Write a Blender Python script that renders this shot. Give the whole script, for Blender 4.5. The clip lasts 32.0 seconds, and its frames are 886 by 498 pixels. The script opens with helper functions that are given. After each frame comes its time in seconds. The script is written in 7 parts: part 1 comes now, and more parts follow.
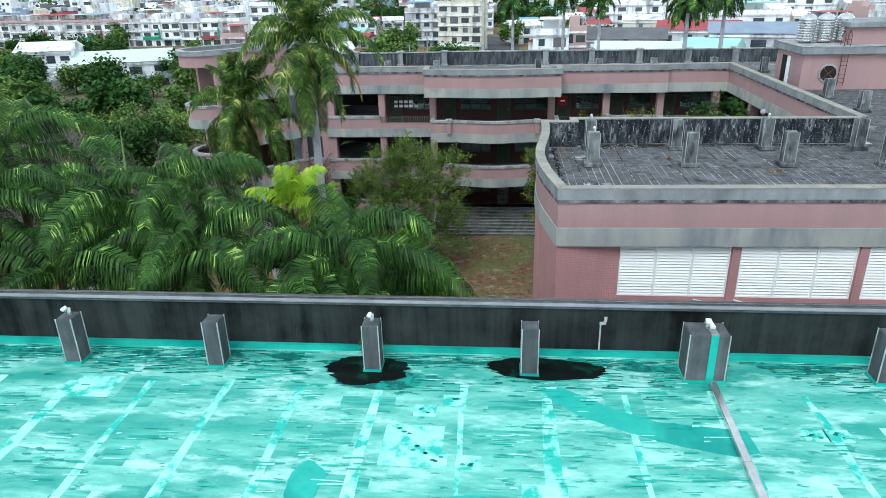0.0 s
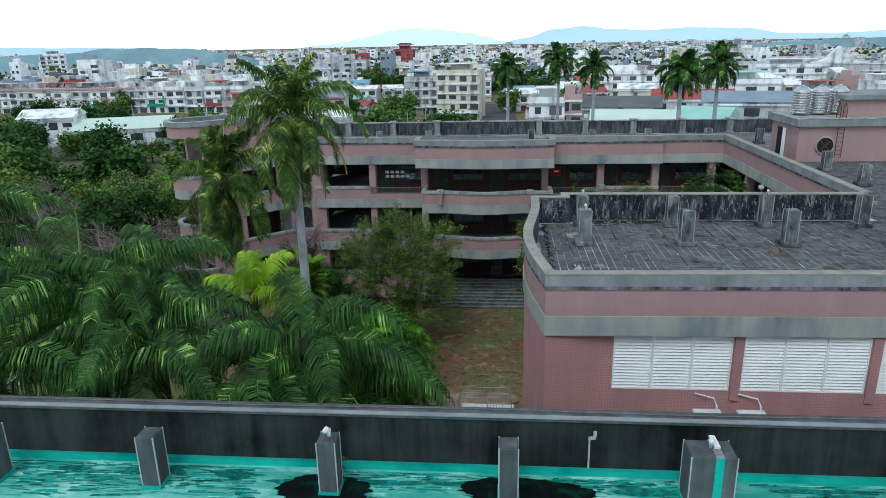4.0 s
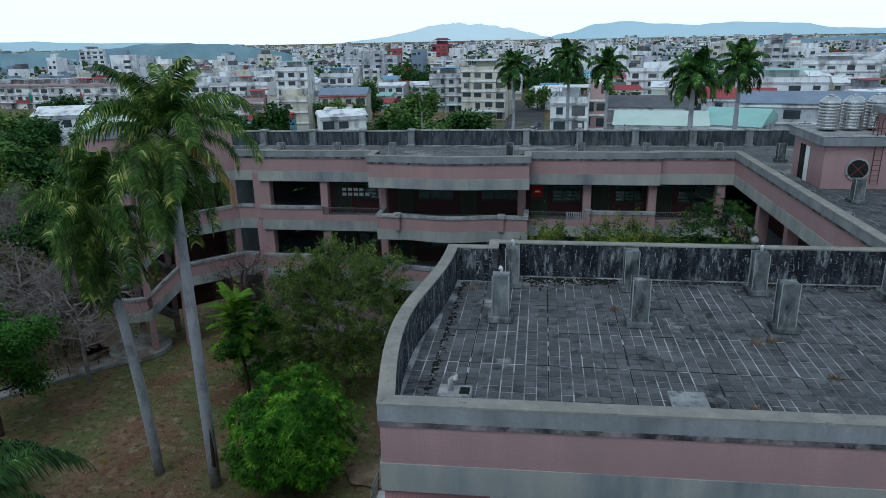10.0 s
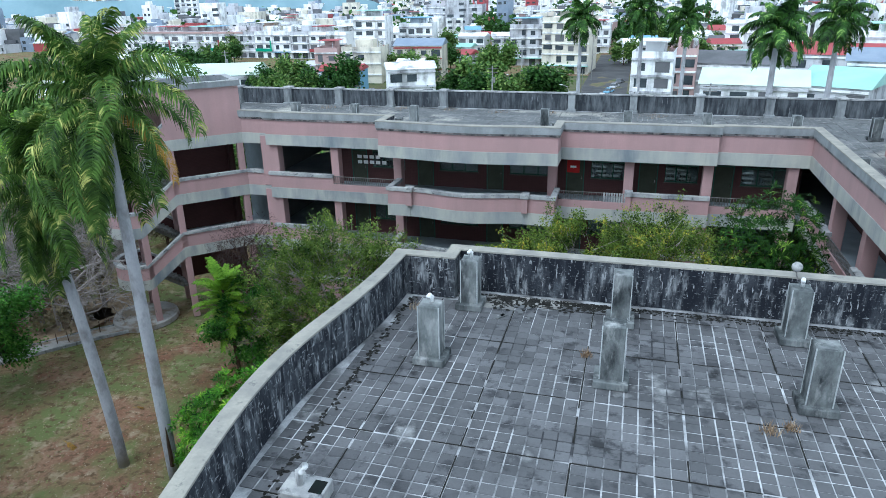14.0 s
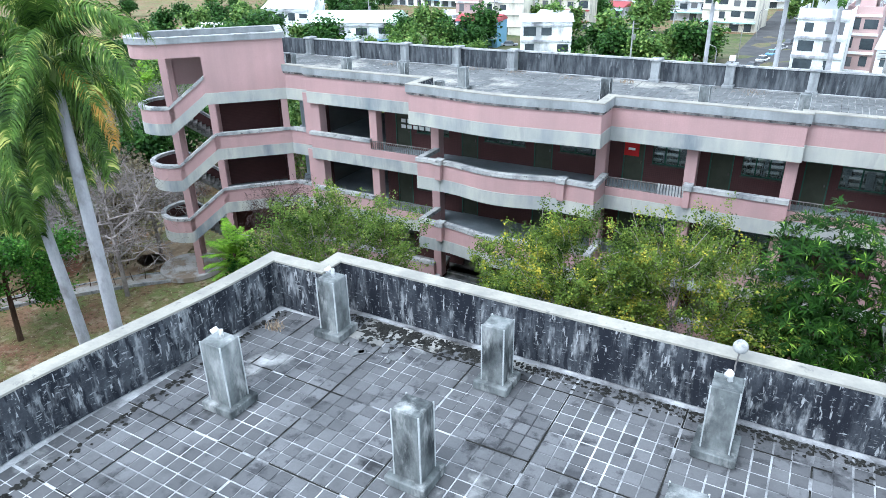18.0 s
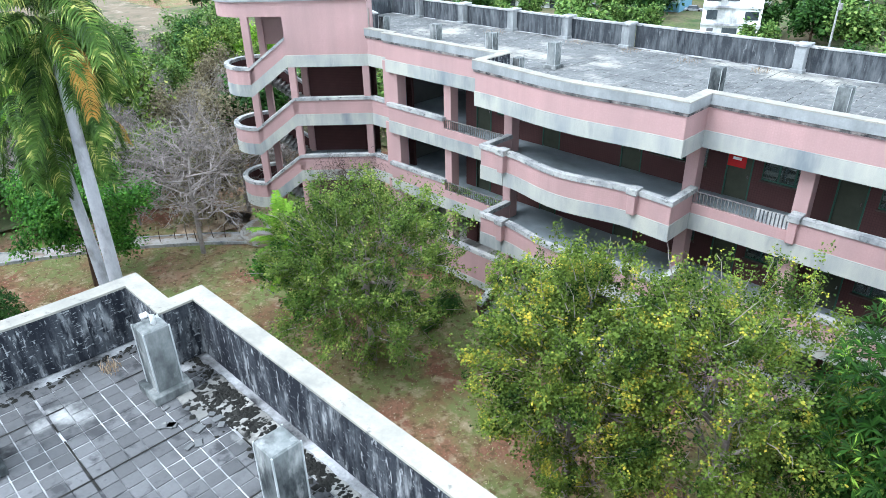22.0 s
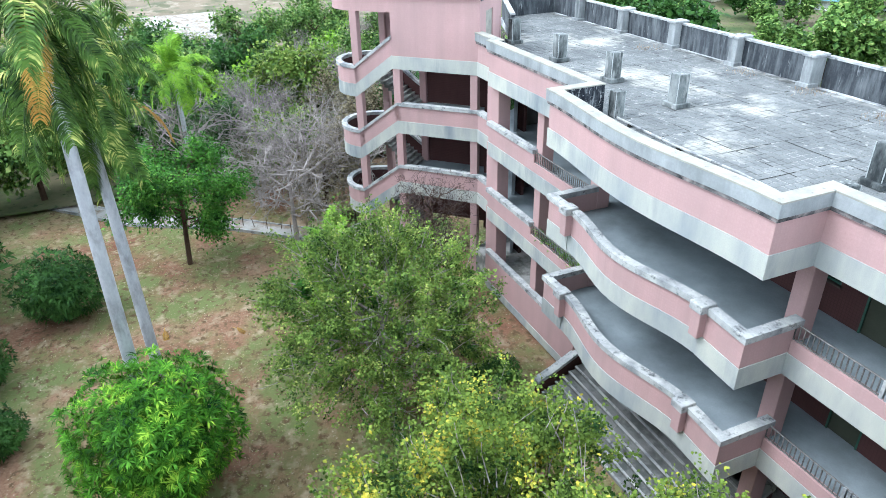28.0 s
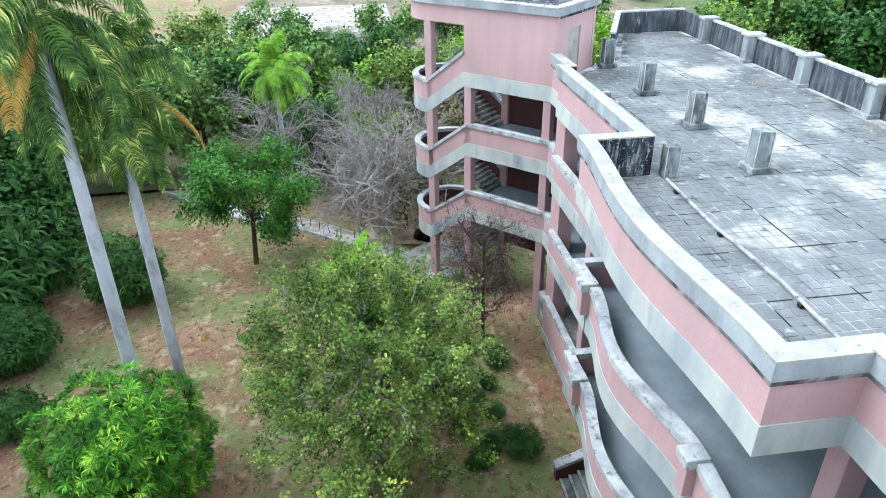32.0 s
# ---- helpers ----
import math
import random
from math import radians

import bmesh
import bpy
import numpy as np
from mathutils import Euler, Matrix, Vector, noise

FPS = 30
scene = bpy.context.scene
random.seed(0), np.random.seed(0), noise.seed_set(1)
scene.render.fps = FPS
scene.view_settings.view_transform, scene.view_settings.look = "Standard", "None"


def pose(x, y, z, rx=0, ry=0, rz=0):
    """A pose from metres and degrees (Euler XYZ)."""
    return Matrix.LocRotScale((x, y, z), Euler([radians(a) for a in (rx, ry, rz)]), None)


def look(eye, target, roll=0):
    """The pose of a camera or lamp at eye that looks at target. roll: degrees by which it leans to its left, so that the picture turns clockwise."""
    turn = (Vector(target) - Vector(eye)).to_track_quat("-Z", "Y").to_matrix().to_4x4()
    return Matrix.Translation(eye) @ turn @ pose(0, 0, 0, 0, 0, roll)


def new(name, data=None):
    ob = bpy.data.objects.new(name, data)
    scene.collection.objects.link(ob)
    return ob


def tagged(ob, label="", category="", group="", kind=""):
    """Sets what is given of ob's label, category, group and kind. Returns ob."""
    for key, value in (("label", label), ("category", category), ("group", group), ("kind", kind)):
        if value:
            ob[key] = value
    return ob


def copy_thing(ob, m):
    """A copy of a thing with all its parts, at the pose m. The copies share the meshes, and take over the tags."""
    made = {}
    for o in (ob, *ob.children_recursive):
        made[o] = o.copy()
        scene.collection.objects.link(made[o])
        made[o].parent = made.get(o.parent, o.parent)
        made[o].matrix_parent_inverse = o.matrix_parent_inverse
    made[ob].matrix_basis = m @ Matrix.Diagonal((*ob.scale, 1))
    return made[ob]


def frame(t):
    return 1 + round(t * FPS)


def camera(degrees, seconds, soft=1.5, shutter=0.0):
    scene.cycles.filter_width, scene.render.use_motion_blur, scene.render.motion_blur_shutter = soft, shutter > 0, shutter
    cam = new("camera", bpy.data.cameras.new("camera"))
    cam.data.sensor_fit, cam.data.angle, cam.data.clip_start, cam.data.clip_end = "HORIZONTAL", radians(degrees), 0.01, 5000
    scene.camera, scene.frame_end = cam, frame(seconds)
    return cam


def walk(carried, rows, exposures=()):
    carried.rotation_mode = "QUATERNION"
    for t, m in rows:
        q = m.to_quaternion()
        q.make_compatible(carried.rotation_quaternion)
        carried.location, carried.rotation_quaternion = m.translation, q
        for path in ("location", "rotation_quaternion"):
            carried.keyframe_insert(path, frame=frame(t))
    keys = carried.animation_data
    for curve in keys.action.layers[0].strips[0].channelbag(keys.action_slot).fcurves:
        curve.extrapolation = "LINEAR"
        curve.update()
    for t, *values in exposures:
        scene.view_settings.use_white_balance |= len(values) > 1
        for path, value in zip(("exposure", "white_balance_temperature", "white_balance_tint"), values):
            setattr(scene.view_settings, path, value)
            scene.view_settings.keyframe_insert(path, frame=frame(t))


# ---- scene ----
cam = camera(66.8, 32.0, 0.3)
SKY, SUN = 0.11, 1.4
METRES, EYE, TILT, LEAN, TURN = 50.0, 20.35, 0.0, 0.0, 5.2
ROWS = [
    (0.0, 0.0, 0.0, 0.0, -0.5, -22.48, 1.22),
    (0.5, 0.0001, 0.0039, 0.0013, -0.51, -21.88, 1.2),
    (1.0, 0.0008, 0.0074, 0.0024, -0.5, -21.29, 1.2),
    (1.5, 0.0018, 0.0109, 0.003, -0.49, -20.62, 1.2),
    (2.0, 0.0032, 0.0145, 0.0032, -0.49, -19.93, 1.19),
    (2.5, 0.0049, 0.0184, 0.0033, -0.48, -19.24, 1.2),
    (3.0, 0.0071, 0.0229, 0.0032, -0.47, -18.56, 1.18),
    (3.5, 0.0101, 0.0288, 0.0034, -0.46, -17.87, 1.18),
    (4.0, 0.014, 0.0362, 0.0036, -0.46, -17.18, 1.16),
    (4.5, 0.0199, 0.0446, 0.0038, -0.44, -16.48, 1.16),
    (6.5, 0.0584, 0.089, 0.0065, -0.34, -15.9, 1.21),
    (7.0, 0.07, 0.1025, 0.0065, -0.26, -15.9, 1.17),
    (7.5, 0.0811, 0.1169, 0.0066, 0.03, -15.91, 1.16),
    (8.0, 0.0908, 0.1317, 0.0064, 0.42, -15.91, 1.17),
    (8.5, 0.0993, 0.1463, 0.0061, 0.93, -16.05, 1.18),
    (9.0, 0.1069, 0.1612, 0.0058, 1.54, -16.48, 1.18),
    (9.5, 0.1141, 0.1761, 0.0054, 2.23, -16.98, 1.17),
    (10.0, 0.1212, 0.1913, 0.0057, 2.92, -17.5, 1.18),
    (10.5, 0.1287, 0.2065, 0.0052, 3.6, -17.98, 1.18),
    (11.0, 0.136, 0.2214, 0.005, 4.28, -18.48, 1.17),
    (11.5, 0.1436, 0.2359, 0.0047, 5.02, -18.97, 1.14),
    (12.0, 0.1524, 0.2502, 0.0043, 5.83, -19.45, 1.15),
    (12.5, 0.1613, 0.2641, 0.0043, 6.66, -19.92, 1.14),
    (13.0, 0.1709, 0.2773, 0.0043, 7.64, -20.39, 1.13),
    (13.5, 0.1814, 0.2906, 0.0038, 8.94, -20.83, 1.13),
    (15.5, 0.2314, 0.3448, 0.0028, 15.08, -22.74, 1.08),
    (16.0, 0.2457, 0.3592, 0.0021, 16.68, -23.19, 1.08),
    (16.5, 0.2597, 0.3742, 0.0017, 18.32, -23.65, 1.08),
    (17.0, 0.2732, 0.3896, 0.0011, 20.07, -24.1, 1.06),
    (17.5, 0.2853, 0.4048, 0.0004, 21.94, -24.51, 1.02),
    (18.0, 0.296, 0.4203, 0.0, 23.83, -24.96, 1.04),
    (18.5, 0.3051, 0.4359, -0.0006, 25.82, -25.35, 1.0),
    (19.0, 0.3131, 0.4516, -0.0009, 27.79, -25.78, 0.99),
    (19.5, 0.3204, 0.4677, -0.0015, 29.74, -26.17, 0.99),
    (20.0, 0.3268, 0.4842, -0.0017, 31.72, -26.55, 1.0),
    (20.5, 0.3331, 0.5011, -0.0022, 33.65, -26.91, 1.07),
    (21.0, 0.3385, 0.5185, -0.0024, 35.57, -27.29, 1.12),
    (21.5, 0.3432, 0.5364, -0.0028, 37.51, -27.65, 1.17),
    (22.0, 0.347, 0.5545, -0.0034, 39.42, -28.0, 1.17),
    (22.5, 0.3506, 0.5727, -0.0042, 41.42, -28.27, 1.22),
    (23.0, 0.3541, 0.5906, -0.0046, 43.34, -28.58, 1.22),
    (23.5, 0.3563, 0.6083, -0.0049, 45.12, -28.81, 1.2),
    (24.0, 0.3581, 0.6259, -0.0049, 46.92, -29.0, 1.22),
    (24.5, 0.3597, 0.6433, -0.0051, 48.72, -29.05, 1.26),
    (25.0, 0.3608, 0.6602, -0.005, 50.51, -29.04, 1.25),
    (25.5, 0.361, 0.6767, -0.005, 52.25, -29.05, 1.2),
    (27.5, 0.3572, 0.7407, -0.0066, 59.56, -28.84, 1.16),
    (28.0, 0.3548, 0.757, -0.0063, 61.51, -28.84, 1.1),
    (28.5, 0.3522, 0.7731, -0.0061, 63.43, -28.87, 1.07),
    (29.0, 0.3491, 0.789, -0.0061, 65.34, -28.84, 1.07),
    (29.5, 0.3455, 0.8047, -0.0058, 67.24, -28.86, 1.01),
    (30.0, 0.3418, 0.8209, -0.0056, 69.17, -28.87, 1.04),
    (30.5, 0.3375, 0.837, -0.0054, 71.09, -28.87, 1.02),
    (31.0, 0.3329, 0.8527, -0.005, 73.03, -28.91, 0.99),
    (31.5, 0.3279, 0.8689, -0.0049, 75.01, -28.92, 0.98),
    (32.0, 0.3224, 0.8853, -0.0046, 77.0, -28.94, 0.98),
]
walk(cam, [(t, pose(0, 0, EYE, TILT, LEAN, TURN) @ pose(METRES * x, METRES * y, METRES * z, 90 + pitch, roll, yaw)) for t, x, y, z, yaw, pitch, roll in ROWS], [
    (0.0, 0.18, 5700, 6), (2.0, -0.03, 5700, 5), (4.0, -0.45, 5600, 4), (7.0, -1.08, 5200, 4), (9.0, -1.18, 5280, 5), (11.0, -0.78, 5250, 6), (13.0, -0.06, 5250, 6),
    (16.0, 0.78, 5500, 10), (19.0, 1.16, 5450, 10), (23.0, 1.33, 5650, 9), (28.0, 1.4, 5560, 8), (32.0, 1.33, 5520, 8)])

# ---- world and light ----
world = bpy.data.worlds.new("overcast_sky")
scene.world = world
world.use_nodes = True
wt = world.node_tree
sky = wt.nodes.new("ShaderNodeTexSky")
sky.sky_type = "NISHITA"
sky.sun_disc = False
sky.sun_elevation, sky.sun_rotation = radians(52), radians(198)
sky.air_density, sky.dust_density, sky.ozone_density = 1.0, 4.0, 1.0
grey = wt.nodes.new("ShaderNodeHueSaturation")
grey.inputs["Saturation"].default_value = 0.22
wt.links.new(sky.outputs[0], grey.inputs["Color"])
cloud = wt.nodes.new("ShaderNodeMix")
cloud.data_type = "RGBA"
cloud.inputs[0].default_value = 0.72
haze_way = wt.nodes.new("ShaderNodeTexCoord")
haze_sep = wt.nodes.new("ShaderNodeSeparateXYZ")
haze_band = wt.nodes.new("ShaderNodeMapRange")
haze_band.interpolation_type = "SMOOTHSTEP"
haze_band.inputs["From Min"].default_value, haze_band.inputs["From Max"].default_value = 0.04, 0.22
overcast = wt.nodes.new("ShaderNodeMix")
overcast.data_type = "RGBA"
overcast.inputs[6].default_value = (29.0, 31.0, 31.0, 1)
overcast.inputs[7].default_value = (11.6, 12.4, 12.6, 1)
wt.links.new(haze_way.outputs["Generated"], haze_sep.inputs[0])
wt.links.new(haze_sep.outputs["Z"], haze_band.inputs["Value"])
wt.links.new(haze_band.outputs[0], overcast.inputs[0])
wt.links.new(overcast.outputs[2], cloud.inputs[7])
wt.links.new(grey.outputs[0], cloud.inputs[6])
wt.links.new(cloud.outputs[2], wt.nodes["Background"].inputs["Color"])
wt.nodes["Background"].inputs["Strength"].default_value = SKY
sun = new("sun", bpy.data.lights.new("sun", "SUN"))
sun.data.energy, sun.data.angle, sun.data.color = SUN, radians(28), (1.0, 0.97, 0.92)
sun.matrix_world = look((0, 0, 49), (12, 37, 0))


# ---- materials ----
def mat(name, c1, c2=None, scale=2.0, rough=0.8, metal=0.0, bump=0.15, fine=40.0, dirt=None, dirt_amount=0.5,
        streak=False, sz=0.09, stretch=(1, 1, 1), island=False, spec=0.14, tile=None, tile_col=None, tile_axis="xz", dirt_scale=0.35, hard=0.12, vary=0.18, spots=None, dash=None, isl=-1.3):
    """A painted or mineral surface: two tones at two scales, dirt or streaks of its own shape, fine relief."""
    m = bpy.data.materials.new(name)
    m.use_nodes = True
    nt = m.node_tree
    nodes, link = nt.nodes, nt.links.new
    b = nodes["Principled BSDF"]
    b.inputs["Roughness"].default_value = rough
    b.inputs["Metallic"].default_value = metal
    b.inputs["Specular IOR Level"].default_value = spec
    c2 = c2 or tuple(x * 0.8 for x in c1)
    geo = nodes.new("ShaderNodeNewGeometry")
    mp = nodes.new("ShaderNodeMapping")
    mp.inputs["Scale"].default_value = stretch
    link(geo.outputs["Position"], mp.inputs["Vector"])

    def noise_at(s, detail=5, vec=mp):
        n = nodes.new("ShaderNodeTexNoise")
        n.inputs["Scale"].default_value = s
        n.inputs["Detail"].default_value = detail
        n.inputs["Roughness"].default_value = 0.62
        link(vec.outputs["Vector"], n.inputs["Vector"])
        return n.outputs["Fac"]

    def ramp(src, lo, hi):
        r = nodes.new("ShaderNodeMapRange")
        r.inputs["From Min"].default_value, r.inputs["From Max"].default_value = lo, hi
        link(src, r.inputs["Value"])
        return r.outputs["Result"]

    def mix(fac, a, c):
        x = nodes.new("ShaderNodeMix")
        x.data_type = "RGBA"
        link(fac, x.inputs[0])
        for v, s in ((a, x.inputs[6]), (c, x.inputs[7])):
            if isinstance(v, tuple):
                s.default_value = (*v, 1)
            else:
                link(v, s)
        return x.outputs[2]

    col = mix(ramp(noise_at(scale), 0.35, 0.65), c1, c2)
    if island:
        oi = nodes.new("ShaderNodeObjectInfo")
        geo_i = ramp(oi.outputs["Random"], 0, 1)
        add = nodes.new("ShaderNodeMath")
        add.operation = "ADD"
        link(geo_i, add.inputs[0])
        link(geo.outputs["Random Per Island"], add.inputs[1])
        fr = nodes.new("ShaderNodeMath")
        fr.operation = "FRACT"
        link(add.outputs[0], fr.inputs[0])
        hs = nodes.new("ShaderNodeHueSaturation")
        link(ramp(fr.outputs[0], isl, 1.1), hs.inputs["Value"])
        link(col, hs.inputs["Color"])
        col = hs.outputs[0]
    fine_n = noise_at(fine, 3)
    hs2 = nodes.new("ShaderNodeHueSaturation")
    val = nodes.new("ShaderNodeMapRange")
    val.inputs["To Min"].default_value, val.inputs["To Max"].default_value = 1 - vary, 1 + vary
    link(fine_n, val.inputs["Value"])
    link(val.outputs[0], hs2.inputs["Value"])
    link(col, hs2.inputs["Color"])
    col = hs2.outputs[0]
    height = fine_n
    if tile:
        br = nodes.new("ShaderNodeTexBrick")
        br.offset = 0.0
        br.inputs["Scale"].default_value = 1.0
        br.inputs["Brick Width"].default_value, br.inputs["Row Height"].default_value = tile[0], tile[1]
        br.inputs["Mortar Size"].default_value = tile[2]
        br.inputs["Mortar Smooth"].default_value = 0.3
        sep = nodes.new("ShaderNodeSeparateXYZ")
        link(geo.outputs["Position"], sep.inputs[0])
        cmb = nodes.new("ShaderNodeCombineXYZ")
        if tile_axis == "xz":
            ad = nodes.new("ShaderNodeMath")
            ad.operation = "ADD"
            link(sep.outputs[0], ad.inputs[0])
            link(sep.outputs[1], ad.inputs[1])
            link(ad.outputs[0], cmb.inputs[0])
            link(sep.outputs[2], cmb.inputs[1])
        else:
            link(sep.outputs[0], cmb.inputs[0])
            link(sep.outputs[1], cmb.inputs[1])
        link(cmb.outputs[0], br.inputs["Vector"])
        col = mix(br.outputs["Fac"], col, tile_col or tuple(x * 0.5 for x in c1))
    if dirt:
        if streak:
            sm = nodes.new("ShaderNodeMapping")
            sm.inputs["Scale"].default_value = (1.0, 1.0, sz)
            link(geo.outputs["Position"], sm.inputs["Vector"])
            f1 = noise_at(streak, 6, sm)
            f2 = noise_at(dirt_scale, 4)
            av = nodes.new("ShaderNodeMath")
            av.operation = "MULTIPLY_ADD"
            av.inputs[1].default_value = 0.65
            link(f1, av.inputs[0])
            hf = nodes.new("ShaderNodeMath")
            hf.operation = "MULTIPLY"
            hf.inputs[1].default_value = 0.35
            link(f2, hf.inputs[0])
            link(hf.outputs[0], av.inputs[2])
            f = av.outputs[0]
        else:
            f = noise_at(dirt_scale, 8)
        mid = 0.62 - 0.24 * dirt_amount
        col = mix(ramp(f, mid - hard / 2, mid + hard / 2), col, dirt)
    for s_col, s_scale, s_mid, s_hard in spots or ():
        col = mix(ramp(noise_at(s_scale, 6, sm if dirt and streak else mp), s_mid - s_hard / 2, s_mid + s_hard / 2), col, s_col)
    if dash:
        hm = nodes.new("ShaderNodeMapping")
        hm.inputs["Scale"].default_value = (0.8, 0.8, 2.6)
        link(geo.outputs["Position"], hm.inputs["Vector"])
        col = mix(ramp(noise_at(dash[1], 4, hm), dash[2] - dash[3] / 2, dash[2] + dash[3] / 2), col, dash[0])
    link(col, b.inputs["Base Color"])
    if bump:
        bp = nodes.new("ShaderNodeBump")
        bp.inputs["Strength"].default_value = bump
        bp.inputs["Distance"].default_value = 0.02
        link(height, bp.inputs["Height"])
        link(bp.outputs[0], b.inputs["Normal"])
    return m


def leaf_mat(name, dark, light, tip=None, tip_amount=0.0, single=0.5, gloss=0.09):
    """Leaves: each leaf its own tone, some light through them."""
    m = bpy.data.materials.new(name)
    m.use_nodes = True
    nt = m.node_tree
    nodes, link = nt.nodes, nt.links.new
    b = nodes["Principled BSDF"]
    b.inputs["Roughness"].default_value = 0.55
    b.inputs["Specular IOR Level"].default_value = gloss
    geo = nodes.new("ShaderNodeNewGeometry")
    cr = nodes.new("ShaderNodeValToRGB")
    cr.color_ramp.elements[0].color = (*dark, 1)
    cr.color_ramp.elements[1].color = (*light, 1)
    ns = nodes.new("ShaderNodeTexNoise")
    ns.inputs["Scale"].default_value = 1.3
    link(geo.outputs["Position"], ns.inputs["Vector"])
    av = nodes.new("ShaderNodeMath")
    av.operation = "MULTIPLY_ADD"
    av.inputs[1].default_value = single
    link(geo.outputs["Random Per Island"], av.inputs[0])
    sb = nodes.new("ShaderNodeMapRange")
    sb.inputs["From Min"].default_value, sb.inputs["From Max"].default_value = 0.35, 0.65
    sb.inputs["To Min"].default_value, sb.inputs["To Max"].default_value = -0.08, 0.58
    link(ns.outputs["Fac"], sb.inputs["Value"])
    link(sb.outputs[0], av.inputs[2])
    link(av.outputs[0], cr.inputs["Fac"])
    if tip:
        cr.color_ramp.elements[1].position = 1.0 - tip_amount
        e = cr.color_ramp.elements.new(1.0)
        e.color = (*tip, 1)
    link(cr.outputs[0], b.inputs["Base Color"])
    tr = nodes.new("ShaderNodeBsdfTranslucent")
    link(cr.outputs[0], tr.inputs["Color"])
    mx = nodes.new("ShaderNodeMixShader")
    mx.inputs[0].default_value = 0.18
    link(b.outputs[0], mx.inputs[1])
    link(tr.outputs[0], mx.inputs[2])
    link(mx.outputs[0], nodes["Material Output"].inputs["Surface"])
    return m


PINK = mat("pink_mosaic_tile", (0.43, 0.275, 0.268), (0.395, 0.252, 0.245), 0.6, 0.75, fine=18, tile=(0.10, 0.10, 0.010), tile_col=(0.40, 0.255, 0.248),
           dirt=(0.31, 0.215, 0.21), dirt_amount=0.26, streak=1.1, hard=0.36)
WHITE = mat("weathered_white_render", (0.435, 0.432, 0.372), (0.395, 0.400, 0.360), 0.6, 0.85, dirt=(0.21, 0.235, 0.255), dirt_amount=0.30, streak=0.8, sz=0.25, hard=0.30, dirt_scale=0.22,
            spots=(((0.17, 0.195, 0.215), 0.42, 0.62, 0.14),))
CAP = mat("weathered_coping_concrete", (0.43, 0.43, 0.41), (0.35, 0.355, 0.35), 0.9, 0.9, fine=14, bump=0.4, dirt=(0.18, 0.19, 0.20), dirt_amount=0.32, dirt_scale=1.3, hard=0.25,
          spots=(((0.09, 0.095, 0.10), 4.0, 0.62, 0.14),))
COPE = mat("cream_grey_coping", (0.325, 0.31, 0.262), (0.28, 0.27, 0.235), 0.8, 0.9, fine=14, bump=0.35, dirt=(0.215, 0.21, 0.19), dirt_amount=0.26, dirt_scale=1.6, hard=0.3, spots=(((0.15, 0.15, 0.14), 5.0, 0.66, 0.10),))
CAPDARK = mat("stained_coping_concrete", (0.27, 0.285, 0.29), (0.34, 0.355, 0.36), 1.0, 0.9, fine=14, bump=0.4, dirt=(0.13, 0.14, 0.145), dirt_amount=0.36, streak=1.0, sz=0.3, hard=0.34)
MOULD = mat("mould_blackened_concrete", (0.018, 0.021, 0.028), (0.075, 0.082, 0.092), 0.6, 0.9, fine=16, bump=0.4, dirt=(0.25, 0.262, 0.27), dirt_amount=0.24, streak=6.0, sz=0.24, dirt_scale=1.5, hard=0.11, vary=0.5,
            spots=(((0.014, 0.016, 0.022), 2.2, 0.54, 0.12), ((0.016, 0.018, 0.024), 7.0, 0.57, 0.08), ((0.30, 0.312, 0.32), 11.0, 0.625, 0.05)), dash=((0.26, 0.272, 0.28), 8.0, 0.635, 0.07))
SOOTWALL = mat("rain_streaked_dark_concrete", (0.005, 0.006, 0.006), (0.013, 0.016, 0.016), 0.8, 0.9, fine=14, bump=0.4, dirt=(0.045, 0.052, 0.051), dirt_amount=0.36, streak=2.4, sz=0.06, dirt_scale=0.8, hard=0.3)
UNDERCOPE = mat("dark_flaking_and_recess_shade", (0.022, 0.022, 0.024), (0.16, 0.15, 0.15), 2.2, 0.95, fine=12, dirt=(0.30, 0.26, 0.25), dirt_amount=0.25, dirt_scale=2.6, hard=0.2)
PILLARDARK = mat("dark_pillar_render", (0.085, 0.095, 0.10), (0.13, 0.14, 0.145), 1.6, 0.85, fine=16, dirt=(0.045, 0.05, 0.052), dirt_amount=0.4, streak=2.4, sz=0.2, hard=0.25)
SAND = mat("pale_sandy_soil", (0.36, 0.29, 0.20), (0.27, 0.20, 0.13), 0.9, 0.95, fine=7, bump=0.6, dirt=(0.15, 0.10, 0.06), dirt_amount=0.4, dirt_scale=1.1, hard=0.3, vary=0.3)
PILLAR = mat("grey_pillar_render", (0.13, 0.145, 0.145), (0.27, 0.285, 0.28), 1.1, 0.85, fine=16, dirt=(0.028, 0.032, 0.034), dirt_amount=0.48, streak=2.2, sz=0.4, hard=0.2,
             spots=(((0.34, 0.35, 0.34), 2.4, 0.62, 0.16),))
EDGE = mat("pale_edge_mortar", (0.44, 0.46, 0.46), (0.28, 0.30, 0.30), 3.0, 0.9)
TILE = mat("roof_tile_concrete", (0.140, 0.142, 0.148), (0.230, 0.232, 0.238), 0.5, 0.92, fine=22, bump=0.4, island=True, dirt=(0.070, 0.072, 0.075), dirt_amount=0.38, dirt_scale=0.5, hard=0.22,
           spots=(((0.36, 0.365, 0.36), 0.5, 0.67, 0.12), ((0.055, 0.056, 0.06), 2.4, 0.60, 0.10), ((0.034, 0.035, 0.037), 0.9, 0.63, 0.08)))
